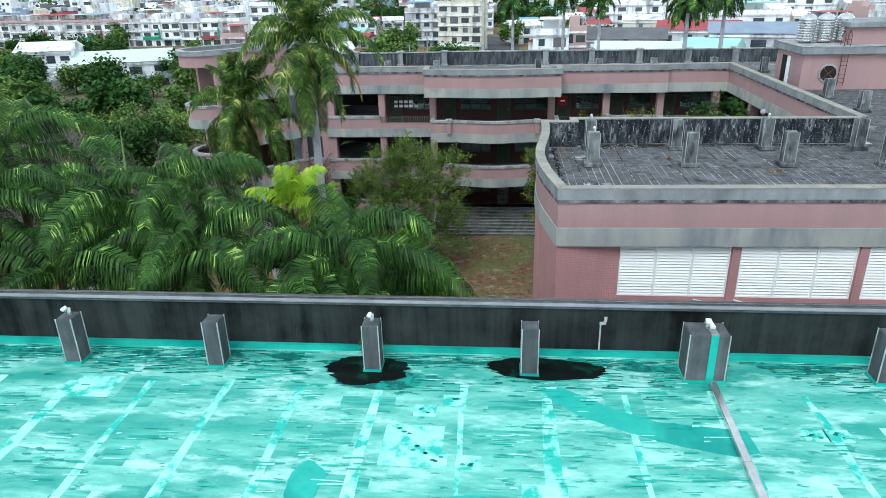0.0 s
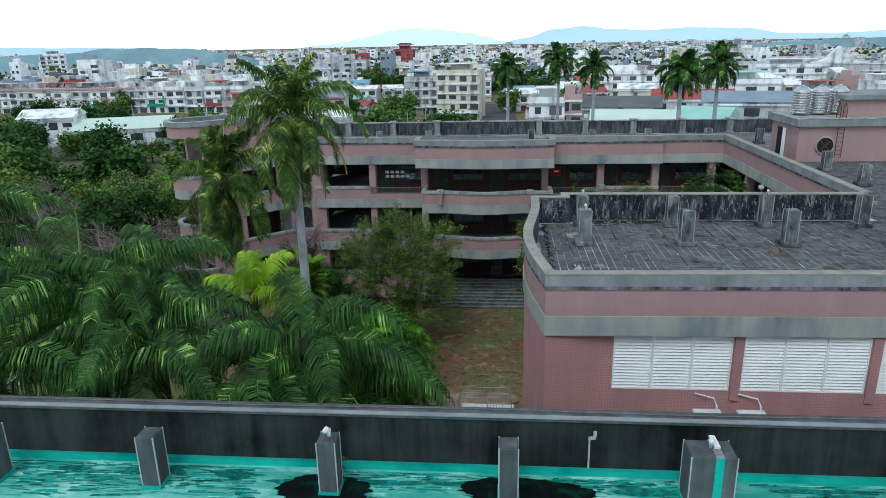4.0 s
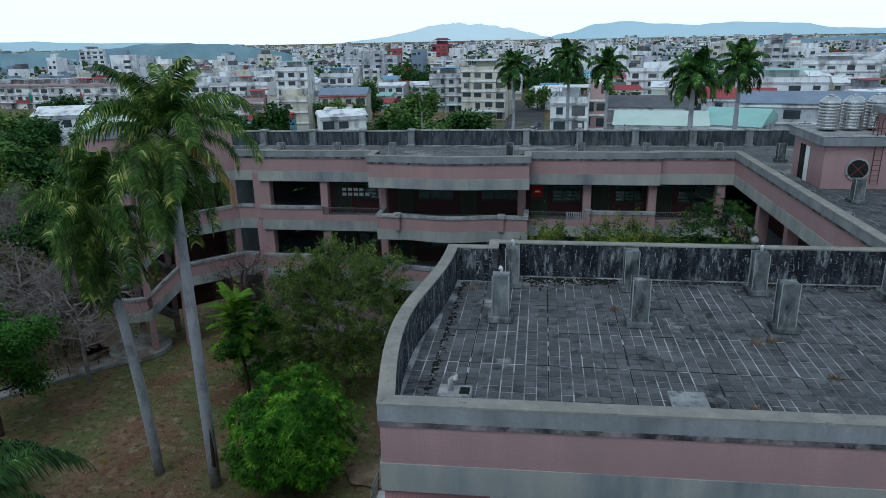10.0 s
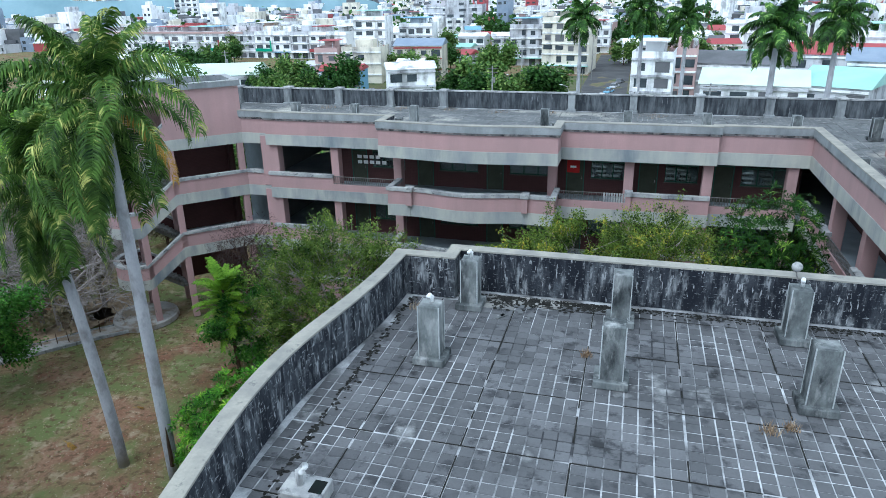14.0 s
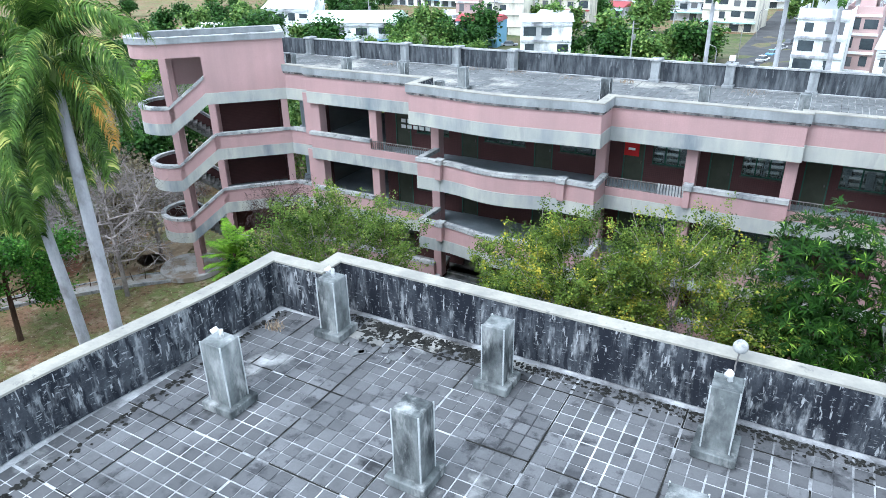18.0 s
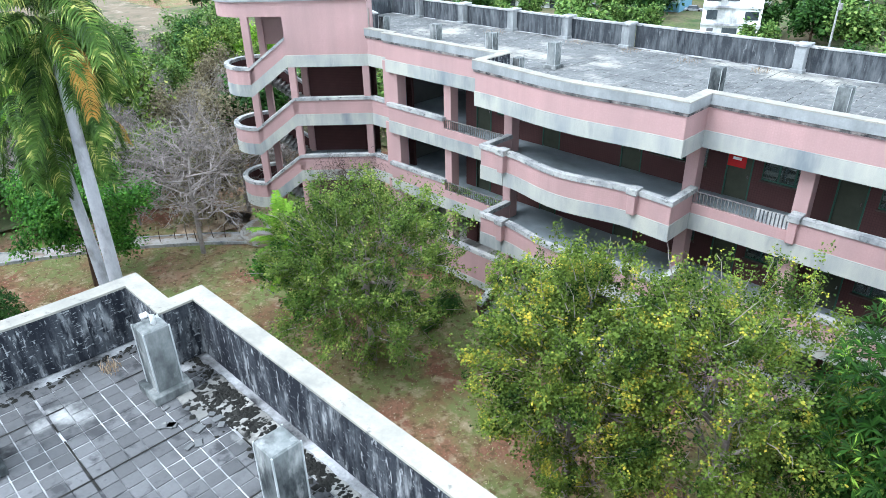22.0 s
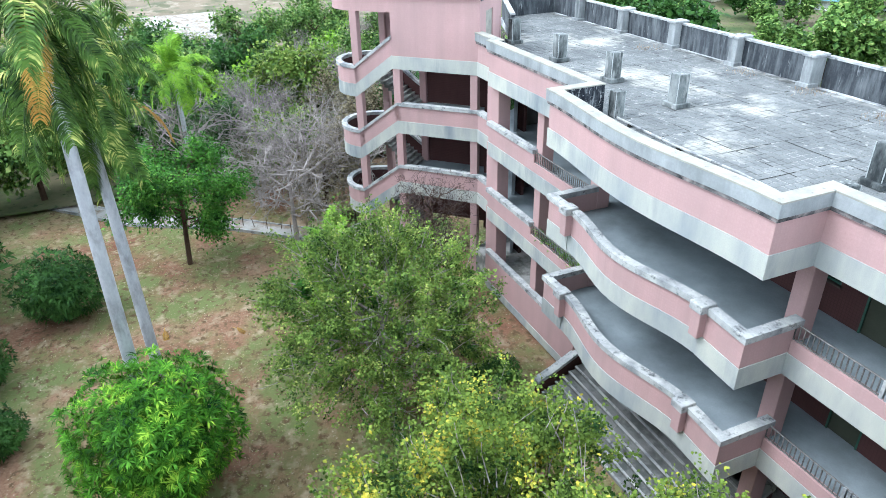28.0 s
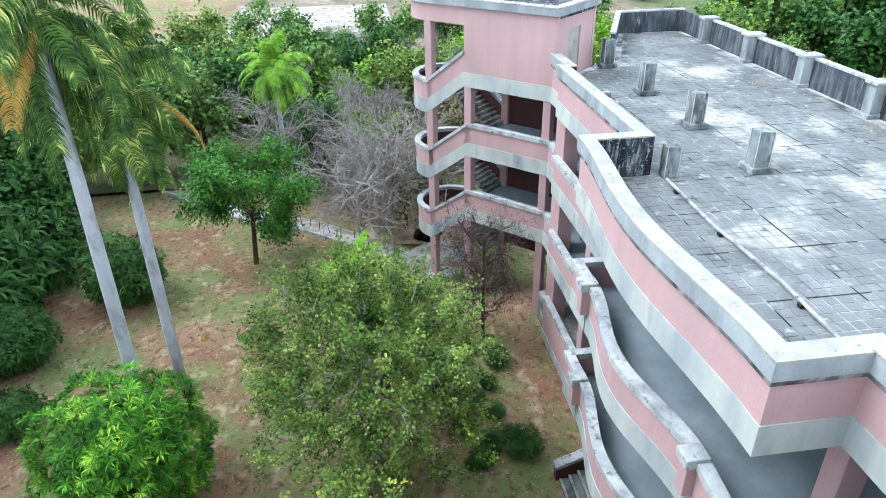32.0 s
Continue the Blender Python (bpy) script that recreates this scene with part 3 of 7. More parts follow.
part("parapet_wall", ribbon([(-25.6, 64.3), (-25.6, 60.4), (-20.0, 58.0)], 0.0, 0.2, DECK - 0.3, 13.36), NORTHWALL, school)
part("coping_top", ribbon([(-25.6, 64.3), (-25.6, 60.4), (-20.0, 58.0)], -0.04, 0.24, 13.36, 13.45), CAP, school)
for x in NX:
    pier = part("pier", box(x - 0.24, x + 0.24, 63.78, 64.5, DECK - 0.2, 13.44, bevel=0.02), PIER, school, "pale grey rendered pier on the roof edge")
    part("pier_cap", box(x - 0.32, x + 0.32, 63.68, 64.58, 13.44, 13.56, bevel=0.02), CAP, pier)
    part("pier_foot", box(x - 0.32, x + 0.32, 63.66, 64.19, DECK - 0.2, DECK + 0.14, bevel=0.02), PIER, pier)


def solid_front(line, f, inner=PINK):
    part("balcony_fascia", ribbon(line, 0.0, 0.22, f - 0.76, f - 0.06), WHITE, school, "stained white fascia")
    part("balcony_wall", ribbon(line, 0.025, 0.195, f - 0.06, f + 0.77), PINK, school, "pink mosaic-tiled balcony front")
    part("balcony_coping", ribbon(line, -0.05, 0.27, f + 0.77, f + 0.97), CAP, school, "chipped pale coping")


def railed_front(line, f, solid=0.0):
    """A low front with an iron rail on it; the last part of it may be a white slatted panel."""
    part("balcony_fascia", ribbon(line, 0.0, 0.22, f - 0.76, f - 0.06), WHITE, school, "stained white fascia")
    part("balcony_wall", ribbon(line, 0.025, 0.195, f - 0.06, f + 0.36), PINK, school, "low pink balcony front")
    (xa, ya), (xb, yb) = line[0], line[-1]
    long = math.hypot(xb - xa, yb - ya)
    ux, uy = (xb - xa) / long, (yb - ya) / long
    nx, ny = -uy * 0.1, ux * 0.1
    n = int(long / 0.14)
    rail = thing("iron_railing", "dull iron balcony railing with upright bars", "railing", (xa + nx, ya + ny, f + 0.36))
    for k in range(n + 1):
        s = long * k / n
        px, py = ux * s, uy * s
        wide = solid and s > long - solid
        w = 0.045 if wide else 0.014
        bm = box(px - w, px + w, py - w, py + w, 0.0, 0.52)
        part("baluster", bm, CAP if wide else IRON, rail)
    for z in (0.03, 0.50):
        bm = tube([(0, 0, z), (ux * long, uy * long, z)], [0.025, 0.025], 5)
        part("handrail" if z > 0.2 else "bottom_rail", bm, IRON, rail)


def pilaster(x, y, f, w=0.34, d=0.30):
    part("pilaster", box(x - w / 2, x + w / 2, y - d / 2, y + d / 2 + 0.1, f - 0.05, f + 0.80, bevel=0.015), PINK, school)
    part("pilaster_cap", box(x - w / 2 - 0.07, x + w / 2 + 0.07, y - d / 2 - 0.07, y + d / 2 + 0.17, f + 0.80, f + 1.07, bevel=0.02), CAP, school)


XS = [-9.62, -5.47, 3.97, 8.23, 12.37, 16.55]
for f in (F2, F3):
    solid_front([(-16.0, 54.02), (-14.2, 54.02), (-14.2, 53.72), (-9.75, 53.72)], f)
    railed_front([(-9.75, 53.72), (-5.45, 53.72)], f)
    solid_front([(-5.45, 53.95), (-5.45, 51.87), (-4.05, 51.87)], f)
    solid_front(arc(-4.05, 2.75, 51.9, 0.54, 14), f)
    solid_front([(2.75, 51.88), (4.42, 51.75), (4.42, 53.75)], f)
    pilaster(-4.05, 51.80, f)
    pilaster(2.75, 51.80, f)
    railed_front([(4.42, 53.45), (8.25, 53.45)], f, 1.35)
    solid_front([(8.25, 53.45), (12.55, 53.45)], f)
    pilaster(8.3, 53.45, f, 0.3, 0.3)
    railed_front([(12.55, 53.8), (16.95, 53.8)], f)
    solid_front([(17.2, 53.9), (17.2, 48.8)], f)
    railed_front([(17.2, 48.8), (17.2, 44.6)], f)
    solid_front([(17.2, 44.6), (17.2, 40.2)], f)
    railed_front([(17.2, 40.2), (17.2, 33.9)], f)
    # corridor floors
    bul = [(-5.45, 53.9), (-5.45, 52.0), (-4.05, 52.0)] + [(x, y + 0.1) for x, y in arc(-4.05, 2.75, 51.9, 0.54, 14)] + [(4.35, 51.95), (4.35, 53.6), (12.5, 53.6), (12.5, 53.9), (17.35, 53.9), (17.35, 34.0), (34, 34.0), (34, 64.2), (-14.2, 64.2), (-18.4, 57.6), (-15.9, 54.2), (-14.3, 54.2), (-14.3, 53.85), (-9.8, 53.85)]
    part("corridor_floor", slab(bul, f - 0.18, f), CORRIDOR, school, "grey smooth corridor floor")
    part("corridor_ceiling", slab([(x, y + 0.02) for x, y in bul], f - 0.28, f - 0.182), CEIL, school)
# ground-floor plinth
part("plinth", slab([(-16.0, 54.0), (-5.6, 54.0), (-5.6, 54.9), (4.6, 54.9), (4.6, 54.0), (17.2, 54.0), (17.2, 33.9), (34, 33.9), (34, 64.2), (-14.2, 64.2), (-18.4, 57.6)], -0.3, F1), STEPS, school)
for a, b in ((-14.2, -9.75), (-9.75, -5.6), (4.5, 8.25), (8.25, 12.5), (12.5, 17.0)):
    part("balcony_wall", box(a, b, 53.72, 53.9, F1 - 0.9, F1 + 0.75), PINK, school)
    part("balcony_fascia", box(a, b, 53.69, 53.92, F1 - 1.35, F1 - 0.9), WHITE, school)
    part("balcony_coping", box(a, b, 53.66, 53.96, F1 + 0.75, F1 + 0.95), CAP, school)

# corridor columns
for x in XS:
    for f, top in ((F1, F2 - 0.28), (F2, F3 - 0.28), (F3, 11.9)):
        part("column", box(x - 0.26, x + 0.26, 53.92, 54.5, f, top, bevel=0.02), PINK, school, "pink tiled corridor column")
for f, top in ((F1 - 1.5, F2 - 0.28), (F2, F3 - 0.28), (F3, 11.9)):
    part("column", box(-14.75, -13.55, 53.95, 54.6, f, top, bevel=0.02), PINK, school, "broad pink tiled pier")
for y in (49.2, 44.6, 40.2, 36.0):
    for f, top in ((F1, F2 - 0.28), (F2, F3 - 0.28), (F3, 11.9)):
        part("column", box(17.42, 18.0, y - 0.26, y + 0.26, f, top, bevel=0.02), PINK, school, "pink tiled corridor column")


def pierced(axis, c, a0, a1, z0, z1, holes, thick, material, name, label=""):
    """A wall with openings through it: axis 'x' runs along x at y = c."""
    cuts = sorted(holes)
    bm = bmesh.new()

    def blk(s0, s1, q0, q1):
        if s1 - s0 < 0.01 or q1 - q0 < 0.01:
            return
        if axis == "x":
            box(s0, s1, c, c + thick, q0, q1, bm)
        else:
            box(c, c + thick, s0, s1, q0, q1, bm)

    s = a0
    for h0, h1, q0, q1 in cuts:
        blk(s, h0, z0, z1)
        blk(h0, h1, z0, q0)
        blk(h0, h1, q1, z1)
        s = h1
    blk(s, a1, z0, z1)
    return part(name, bm, material, school, label)


def window(x0, x1, y, z0, z1, n=3, transom=True, fmat=GREENFRAME):
    w = thing("corridor_window", "aluminium-framed classroom window with dark glass", "window", (x0, y, z0))
    W, H = x1 - x0, z1 - z0
    for k in range(n + 1):
        x = W * k / n
        part("mullion", box(x - 0.03, x + 0.03, 0.02, 0.12, 0, H), fmat, w)
    for z in (0.03, H - 0.03) + ((H * 0.66,) if transom else ()):
        part("rail", box(0, W, 0.03, 0.11, z - 0.03, z + 0.03), fmat, w)
    for k in range(n):
        g = part("pane", box(W * k / n + 0.03, W * (k + 1) / n - 0.03, 0.065, 0.075, 0.03, H - 0.03), GLASS, w)
        g.visible_shadow = False
    part("sill", box(-0.05, W + 0.05, -0.08, 0.04, -0.06, 0.0), BROWNP, w)


def door(x, y, z, shut=True):
    d = thing("classroom_door", "grey-green painted classroom door with a glazed top", "door", (x, y, z))
    part("door_frame", box(-0.06, 0.0, -0.02, 0.14, 0, 2.5), GREENFRAME, d)
    part("door_frame", box(0.95, 1.01, -0.02, 0.14, 0, 2.5), GREENFRAME, d)
    part("door_frame", box(0.0, 0.95, -0.02, 0.14, 2.1, 2.16), GREENFRAME, d)
    part("leaf", box(0.0, 0.95, 0.04, 0.08, 0.0, 2.1, bevel=0.005), DOORP, d)
    part("fanlight", box(0.0, 0.95, 0.055, 0.065, 2.16, 2.5), GLASS, d)
    part("handle", box(0.83, 0.87, -0.01, 0.04, 0.98, 1.12), STEEL, d)


WALLY = 55.9
ROOMS = [(-14.6, -10.0), (-9.6, -5.5), (-5.1, -0.7), (-0.6, 3.9), (4.3, 8.1), (8.5, 12.2), (12.6, 17.0)]
for f in (F1, F2, F3):
    top = f + 3.27
    holes, north = [], []
    for k, (a, b) in enumerate(ROOMS):
        if k == 0:
            holes.append((a + 0.1, b - 0.1, f, f + 2.9))
            north.append((a + 1.3, b - 1.3, f + 1.4, f + 2.2))
            continue
        dx = a + 0.35
        holes.append((dx, dx + 0.95, f, f + 2.5))
        holes.append((a + 1.75, b - 0.15, f + 1.05, f + 2.55))
        north.append((a + 0.3, b - 0.3, f + 0.95, f + 2.6))
        if f > F1:
            door(dx, WALLY, f)
        window(a + 1.75, b - 0.15, WALLY, f + 1.05, f + 2.55, 3)
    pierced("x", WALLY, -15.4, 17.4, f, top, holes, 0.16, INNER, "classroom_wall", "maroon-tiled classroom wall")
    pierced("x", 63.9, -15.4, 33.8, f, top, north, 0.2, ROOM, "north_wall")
    for (a, b) in ROOMS:
        bm = bmesh.new()
        for q in range(5):
            x = a + 0.3 + (b - a - 0.6) * q / 4
            box(x - 0.05, x + 0.05, 63.95, 64.05, f + 0.95, f + 2.6, bm)
        for q in range(4):
            z = f + 1.1 + q * 0.42
            box(a + 0.3, b - 0.3, 63.97, 64.03, z, z + 0.10, bm)
        part("window_grille", bm, BROWNP, school, "louvred window frames on the far side")
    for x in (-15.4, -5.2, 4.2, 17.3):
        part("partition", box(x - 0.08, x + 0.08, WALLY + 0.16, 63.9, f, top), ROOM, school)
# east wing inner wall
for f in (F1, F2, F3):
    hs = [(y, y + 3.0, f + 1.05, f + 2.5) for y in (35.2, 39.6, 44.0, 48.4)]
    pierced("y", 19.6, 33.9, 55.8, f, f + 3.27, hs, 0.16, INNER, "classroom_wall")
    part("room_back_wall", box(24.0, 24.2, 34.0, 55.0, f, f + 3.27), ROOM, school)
part("east_wall", box(33.9, 34.1, 22.4, 64.3, -0.3, 11.9), PINK, school)
red = thing("red_notice", "red paper notice on a classroom door", "notice", (4.62, WALLY - 0.03, F3 + 1.35))
part("sheet", box(0, 0.75, 0, 0.012, 0, 0.75), REDP, red)
part("message_bar", box(0.2, 0.55, -0.006, -0.002, 0.3, 0.42), SHUT, red)
# desks in the upper classrooms
desk = thing("classroom_desk", "school desk with a worn pale laminate top", "desk", (9.2, 57.0, F3), "desks in the classrooms")
part("desktop", box(-0.32, 0.32, -0.22, 0.22, 0.72, 0.75, bevel=0.006), DESKTOP, desk)
part("book_shelf", box(-0.29, 0.29, -0.18, 0.2, 0.58, 0.6), IRON, desk)
for sx in (-0.29, 0.29):
    for sy in (-0.18, 0.18):
        part("leg", tube([(sx, sy, 0), (sx, sy, 0.72)], [0.016, 0.016], 5), IRON, desk)
rd = random.Random(31)
for f in (F3, F2):
    for k, (a, b) in enumerate(ROOMS):
        if k in (0, 2, 3) or (f == F2 and k < 4):
            continue
        for q in range(16 if f == F3 else 6):
            x, y = a + 0.7 + (b - a - 1.4) * (q % 4) / 3 + rd.uniform(-0.15, 0.15), 56.7 + 1.15 * (q // 4) + rd.uniform(-0.2, 0.2)
            copy_thing(desk, pose(x, y, f, 0, 0, rd.uniform(-12, 12)))
# board of plaques on the west corridor wall
for k in range(9):
    b = thing("wall_plaque", "small pale notice fixed to the corridor wall", "notice", (-8.9 + (k % 5) * 0.42, WALLY - 0.03, F3 + 1.25 + 0.35 * (k // 5)), "notices in the corridor")
    part("sheet", box(0, 0.3, 0, 0.02, 0, 0.22), SHUT, b)

# entrance stair under the curved balconies
stairs = thing("entrance_steps", "broad weathered concrete entrance steps", "steps", (-0.5, 52.0, 0), kind="structure")
# darker steps and pale nosings paint the contrast between edge and shaded riser
for k in range(9):
    part("step", box(-4.75, 4.2, 0.02 + k * 0.33, 3.6, k * F1 / 9 - 0.1, (k + 1) * F1 / 9, bevel=0.012), STEPSDARK, stairs)
    part("nosing", box(-4.75, 4.2, 0.0 + k * 0.33, 0.09 + k * 0.33, (k + 1) * F1 / 9 - 0.05, (k + 1) * F1 / 9 + 0.006, bevel=0.006), CAP, stairs)
for x in (-5.0, 4.45):
    bm = ribbon([(x, -0.1), (x, 0.6), (x, 3.2)], -0.14, 0.14, -0.2, [0.55, 0.85, 2.2])
    part("cheek_wall", bm, INNER, stairs)
    part("cheek_coping", ribbon([(x, -0.15), (x, 0.6), (x, 3.2)], -0.2, 0.2, [0.55, 0.85, 2.2], [0.7, 1.0, 2.35]), CAP, stairs)

# ---- the stair tower at forty-five degrees ----
OX, OY, RT = -16.0, 54.05, math.sqrt(0.5)
WID = 3.7


def tp(s, w):
    return (OX - RT * s - RT * w, OY - RT * s + RT * w)


tower = thing("stair_tower", "pink open stair tower with half-round landings", "stair tower", (-19.5, 52.5, 0), kind="structure")
inv = Matrix.Translation((19.5, -52.5, 0))


def tpart(name, bm, material, label=""):
    bm.transform(inv)
    return part(name, bm, material, tower, label)


ROUND = [tp(7.0 + 1.85 * math.sin(a), 1.85 - 1.85 * math.cos(a)) for a in [math.pi * k / 14 for k in range(15)]]
for f in (F2, F3, DECK):
    h = 1.78
    g = f - h
    lines = [([tp(0, 0), tp(4.6, 0), tp(7.0, 0)], [f, f, g], True) if f < DECK else ([tp(4.75, 0), tp(7.0, 0)], [f - 0.1, g], True),
             (ROUND, [g] * 15, True),
             ([tp(7.0, WID), tp(4.6, WID)], [g, g - h], True)]
    for line, zs, white in lines:
        line = line[::-1]
        zs = zs[::-1]
        tpart("stair_fascia", ribbon(line, 0.0, 0.2, [z - 0.76 for z in zs], [z - 0.06 for z in zs]), WHITE, "stained white band")
        top = 0.77
        tpart("stair_wall", ribbon(line, 0.02, 0.18, [z - 0.06 for z in zs], [z + top for z in zs]), PINK, "pink tiled stair wall")
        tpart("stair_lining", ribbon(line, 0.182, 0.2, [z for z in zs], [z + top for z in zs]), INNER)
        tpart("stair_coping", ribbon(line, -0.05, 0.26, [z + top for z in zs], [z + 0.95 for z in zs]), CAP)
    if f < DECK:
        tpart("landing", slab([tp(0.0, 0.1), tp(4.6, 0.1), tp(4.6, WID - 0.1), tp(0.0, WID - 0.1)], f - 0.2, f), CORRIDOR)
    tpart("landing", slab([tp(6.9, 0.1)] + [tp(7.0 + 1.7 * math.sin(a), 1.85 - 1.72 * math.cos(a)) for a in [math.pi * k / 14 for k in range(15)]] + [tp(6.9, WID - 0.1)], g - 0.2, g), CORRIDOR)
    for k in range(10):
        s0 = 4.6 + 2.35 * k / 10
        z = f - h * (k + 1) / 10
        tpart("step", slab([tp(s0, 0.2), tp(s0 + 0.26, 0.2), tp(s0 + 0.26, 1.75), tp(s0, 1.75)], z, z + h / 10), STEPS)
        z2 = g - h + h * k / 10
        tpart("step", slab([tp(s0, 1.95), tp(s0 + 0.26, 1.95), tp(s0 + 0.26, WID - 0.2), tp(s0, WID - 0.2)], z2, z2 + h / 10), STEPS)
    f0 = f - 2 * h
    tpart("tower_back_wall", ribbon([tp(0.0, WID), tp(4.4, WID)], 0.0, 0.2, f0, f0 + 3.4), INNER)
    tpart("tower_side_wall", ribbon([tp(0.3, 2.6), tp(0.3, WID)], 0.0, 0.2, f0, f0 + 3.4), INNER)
for f, top in ((F1, F2 - 0.2), (F2, F3 - 0.2), (F3, 11.9)):
    tpart("landing_end_wall", ribbon([(-18.4, 57.8), (-14.7, 55.44)], 0.0, 0.16, f, top), CORRIDOR)
ang = math.radians(45)
for s, w, z1 in ((6.9, 0.22, 14.2), (4.55, 0.22, 12.0), (0.25, 0.25, 12.0), (6.9, WID - 0.2, 14.2), (4.5, WID - 0.2, 14.2)):
    x, y = tp(s, w)
    tpart("post", turned_box(x, y, ang, 0.40, 0.40, 0.0, z1, None, 0.015), PINK)
# upper walls with the window opening over the last flight
tpart("upper_wall", ribbon([tp(4.75, 0), tp(-0.05, 0)], 0.02, 0.22, 12.06, 15.02), PINK, "smooth pink upper wall")
tpart("upper_beam", ribbon([tp(4.75, 0), tp(-0.05, 0)], 0.0, 0.24, 11.38, 12.06), WHITE)
tpart("upper_lintel", ribbon([tp(7.0, 0), tp(4.75, 0)], 0.02, 0.22, 14.2, 15.02), PINK)
tpart("upper_round_wall", ribbon(ROUND[::-1], 0.02, 0.22, 14.2, 15.02), PINK)
tpart("upper_back_wall", ribbon([tp(0, WID), tp(7.0, WID)], 0.0, 0.2, 12.06, 15.02), PINK)
tpart("upper_end_wall", ribbon([tp(0.0, 0.0), tp(0.0, 1.2)], 0.02, 0.22, 12.2, 15.02), PINK)
tpart("upper_end_wall", ribbon([tp(0.0, 2.3), tp(0.0, WID)], 0.02, 0.22, 12.2, 15.02), PINK)
tpart("upper_end_lintel", ribbon([tp(0.0, 1.2), tp(0.0, 2.3)], 0.02, 0.22, 14.3, 15.02), PINK)
tpart("roof_door", ribbon([tp(0.0, 1.2), tp(0.0, 2.3)], 0.08, 0.13, 12.2, 14.3), COPE, "pale door onto the roof")
loop = [tp(-0.05, 1.8), tp(-0.05, WID), *ROUND[::-1], tp(-0.05, 0.0), tp(-0.05, 1.8)]
tpart("tower_roof", slab([tp(0, 0.1), tp(7, 0.1)] + [tp(7.0 + 1.7 * math.sin(a), 1.85 - 1.72 * math.cos(a)) for a in [math.pi * k / 14 for k in range(15)]] + [tp(0, WID - 0.1)], 14.85, 15.05), MOULD)
tpart("tower_coping", ribbon(loop, -0.12, 0.3, 15.02, 15.34), CAPDARK)
tpart("tower_coping_top", ribbon(loop, -0.13, 0.31, 15.34, 15.38), CAP)
base = thing("round_step", "pale half-round concrete slab at the foot of the stairs", "slab", (*tp(7.6, 1.6), 0))
bm = bmesh.new()
bmesh.ops.create_cone(bm, cap_ends=True, segments=32, radius1=2.1, radius2=2.05, depth=0.3)
bmesh.ops.translate(bm, verts=bm.verts, vec=(0, 0, 0.12))
part("slab", bm, PAVING, base)

# ---- the wing between: walls and shutters ----
part("west_wall", ribbon(WEST_CURVE + [(4.0, 22.28)], 0.06, 0.3, -0.3, 11.38), DARKPANEL, school, "dark pink curved west wall")
part("inner_north_wall", box(2.2, 17.4, 33.3, 33.6, -0.3, 11.38), PINK, school)
SHX = [(4.25, 8.05), (8.4, 12.3), (12.65, 16.5), (16.85, 20.7)]
pierced("x", 22.34, 3.9, 34.0, -0.3, 11.38, [(a, b, 9.33, 11.378) for a, b in SHX], 0.2, DARKPANEL, "south_wall", "dark pink tiled wall with white louvred shutters")
for a, b in SHX:
    sh = thing("louvred_shutter", "white three-leaf louvred metal window shutter", "shutter", (a, 22.4, 9.33), "shutters on the south wall")
    W, H = b - a, 2.04
    for k in range(4):
        x = W * k / 3
        part("stile", box(max(0, x - 0.04), min(W, x + 0.04), -0.04, 0.05, 0, H), SHUT, sh)
    for z in (0.0, H - 0.05):
        part("rail", box(0.04, W - 0.04, -0.035, 0.045, z, z + 0.05), SHUT, sh)
    for k in range(3):
        for q in range(18):
            z = 0.07 + q * (H - 0.16) / 17
            bm = box(W * k / 3 + 0.04, W * (k + 1) / 3 - 0.04, -0.05, 0.045, -0.004, 0.004)
            bm.transform(Matrix.Translation((0, 0, z)) @ Matrix.Rotation(radians(50), 4, "X"))
            part("slat", bm, SHUT, sh)
    part("blind_backing", box(0, W, 0.075, 0.085, 0, H), SHUT, sh)
for x in (8.05, 12.3, 16.5):
    part("pier_strip", box(x + 0.03, x + 0.32, 22.28, 22.34, 9.0, 11.37), DARKPANEL, school)
for k, x in enumerate((7.3, 8.7)):
    ac = thing("air_conditioner", "white outdoor air-conditioning unit on a wall bracket", "air conditioner", (x, 21.9, 8.2))
    part("casing", box(-0.45, 0.45, -0.16, 0.16, 0, 0.62, bevel=0.03), PLASTIC, ac)
    part("grille", box(-0.36, 0.2, -0.175, -0.162, 0.08, 0.54), IRON, ac)
    part("bracket", box(-0.4, -0.35, -0.15, 0.44, -0.06, -0.005), IRON, ac)
    part("bracket", box(0.35, 0.4, -0.15, 0.44, -0.06, -0.005), IRON, ac)
    part("pipe", tube([(0.3, 0.05, 0.6), (0.32, 0.12, 0.75), (0.25, 0.25, 0.95), (-0.35, 0.38, 1.05)], [0.03] * 4, 6), PLASTIC, ac)

# ---- the south building with the turquoise roof ----
GD = 11.65
south = thing("south_building", "flat-roofed school block with a turquoise coated roof", "building", (0, 0, 0), kind="structure")
part("roof_slab", box(-60, 45, -40, 14.3, GD - 0.4, GD), GREEN, south, "turquoise waterproof roof coating, worn and streaked")
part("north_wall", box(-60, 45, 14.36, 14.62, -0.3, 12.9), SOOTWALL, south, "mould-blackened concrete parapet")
part("coping", box(-60, 45, 14.30, 14.72, 12.9, 12.98, bevel=0.015), PILLARDARK, south)
part("coping_edge", box(-60, 45, 14.28, 14.42, 12.98, 13.0), CAPDARK, south)
part("upstand", box(-60, 45, 14.25, 14.36, GD, GD + 0.14), GREENDEEP, south, "turquoise upturned coating")


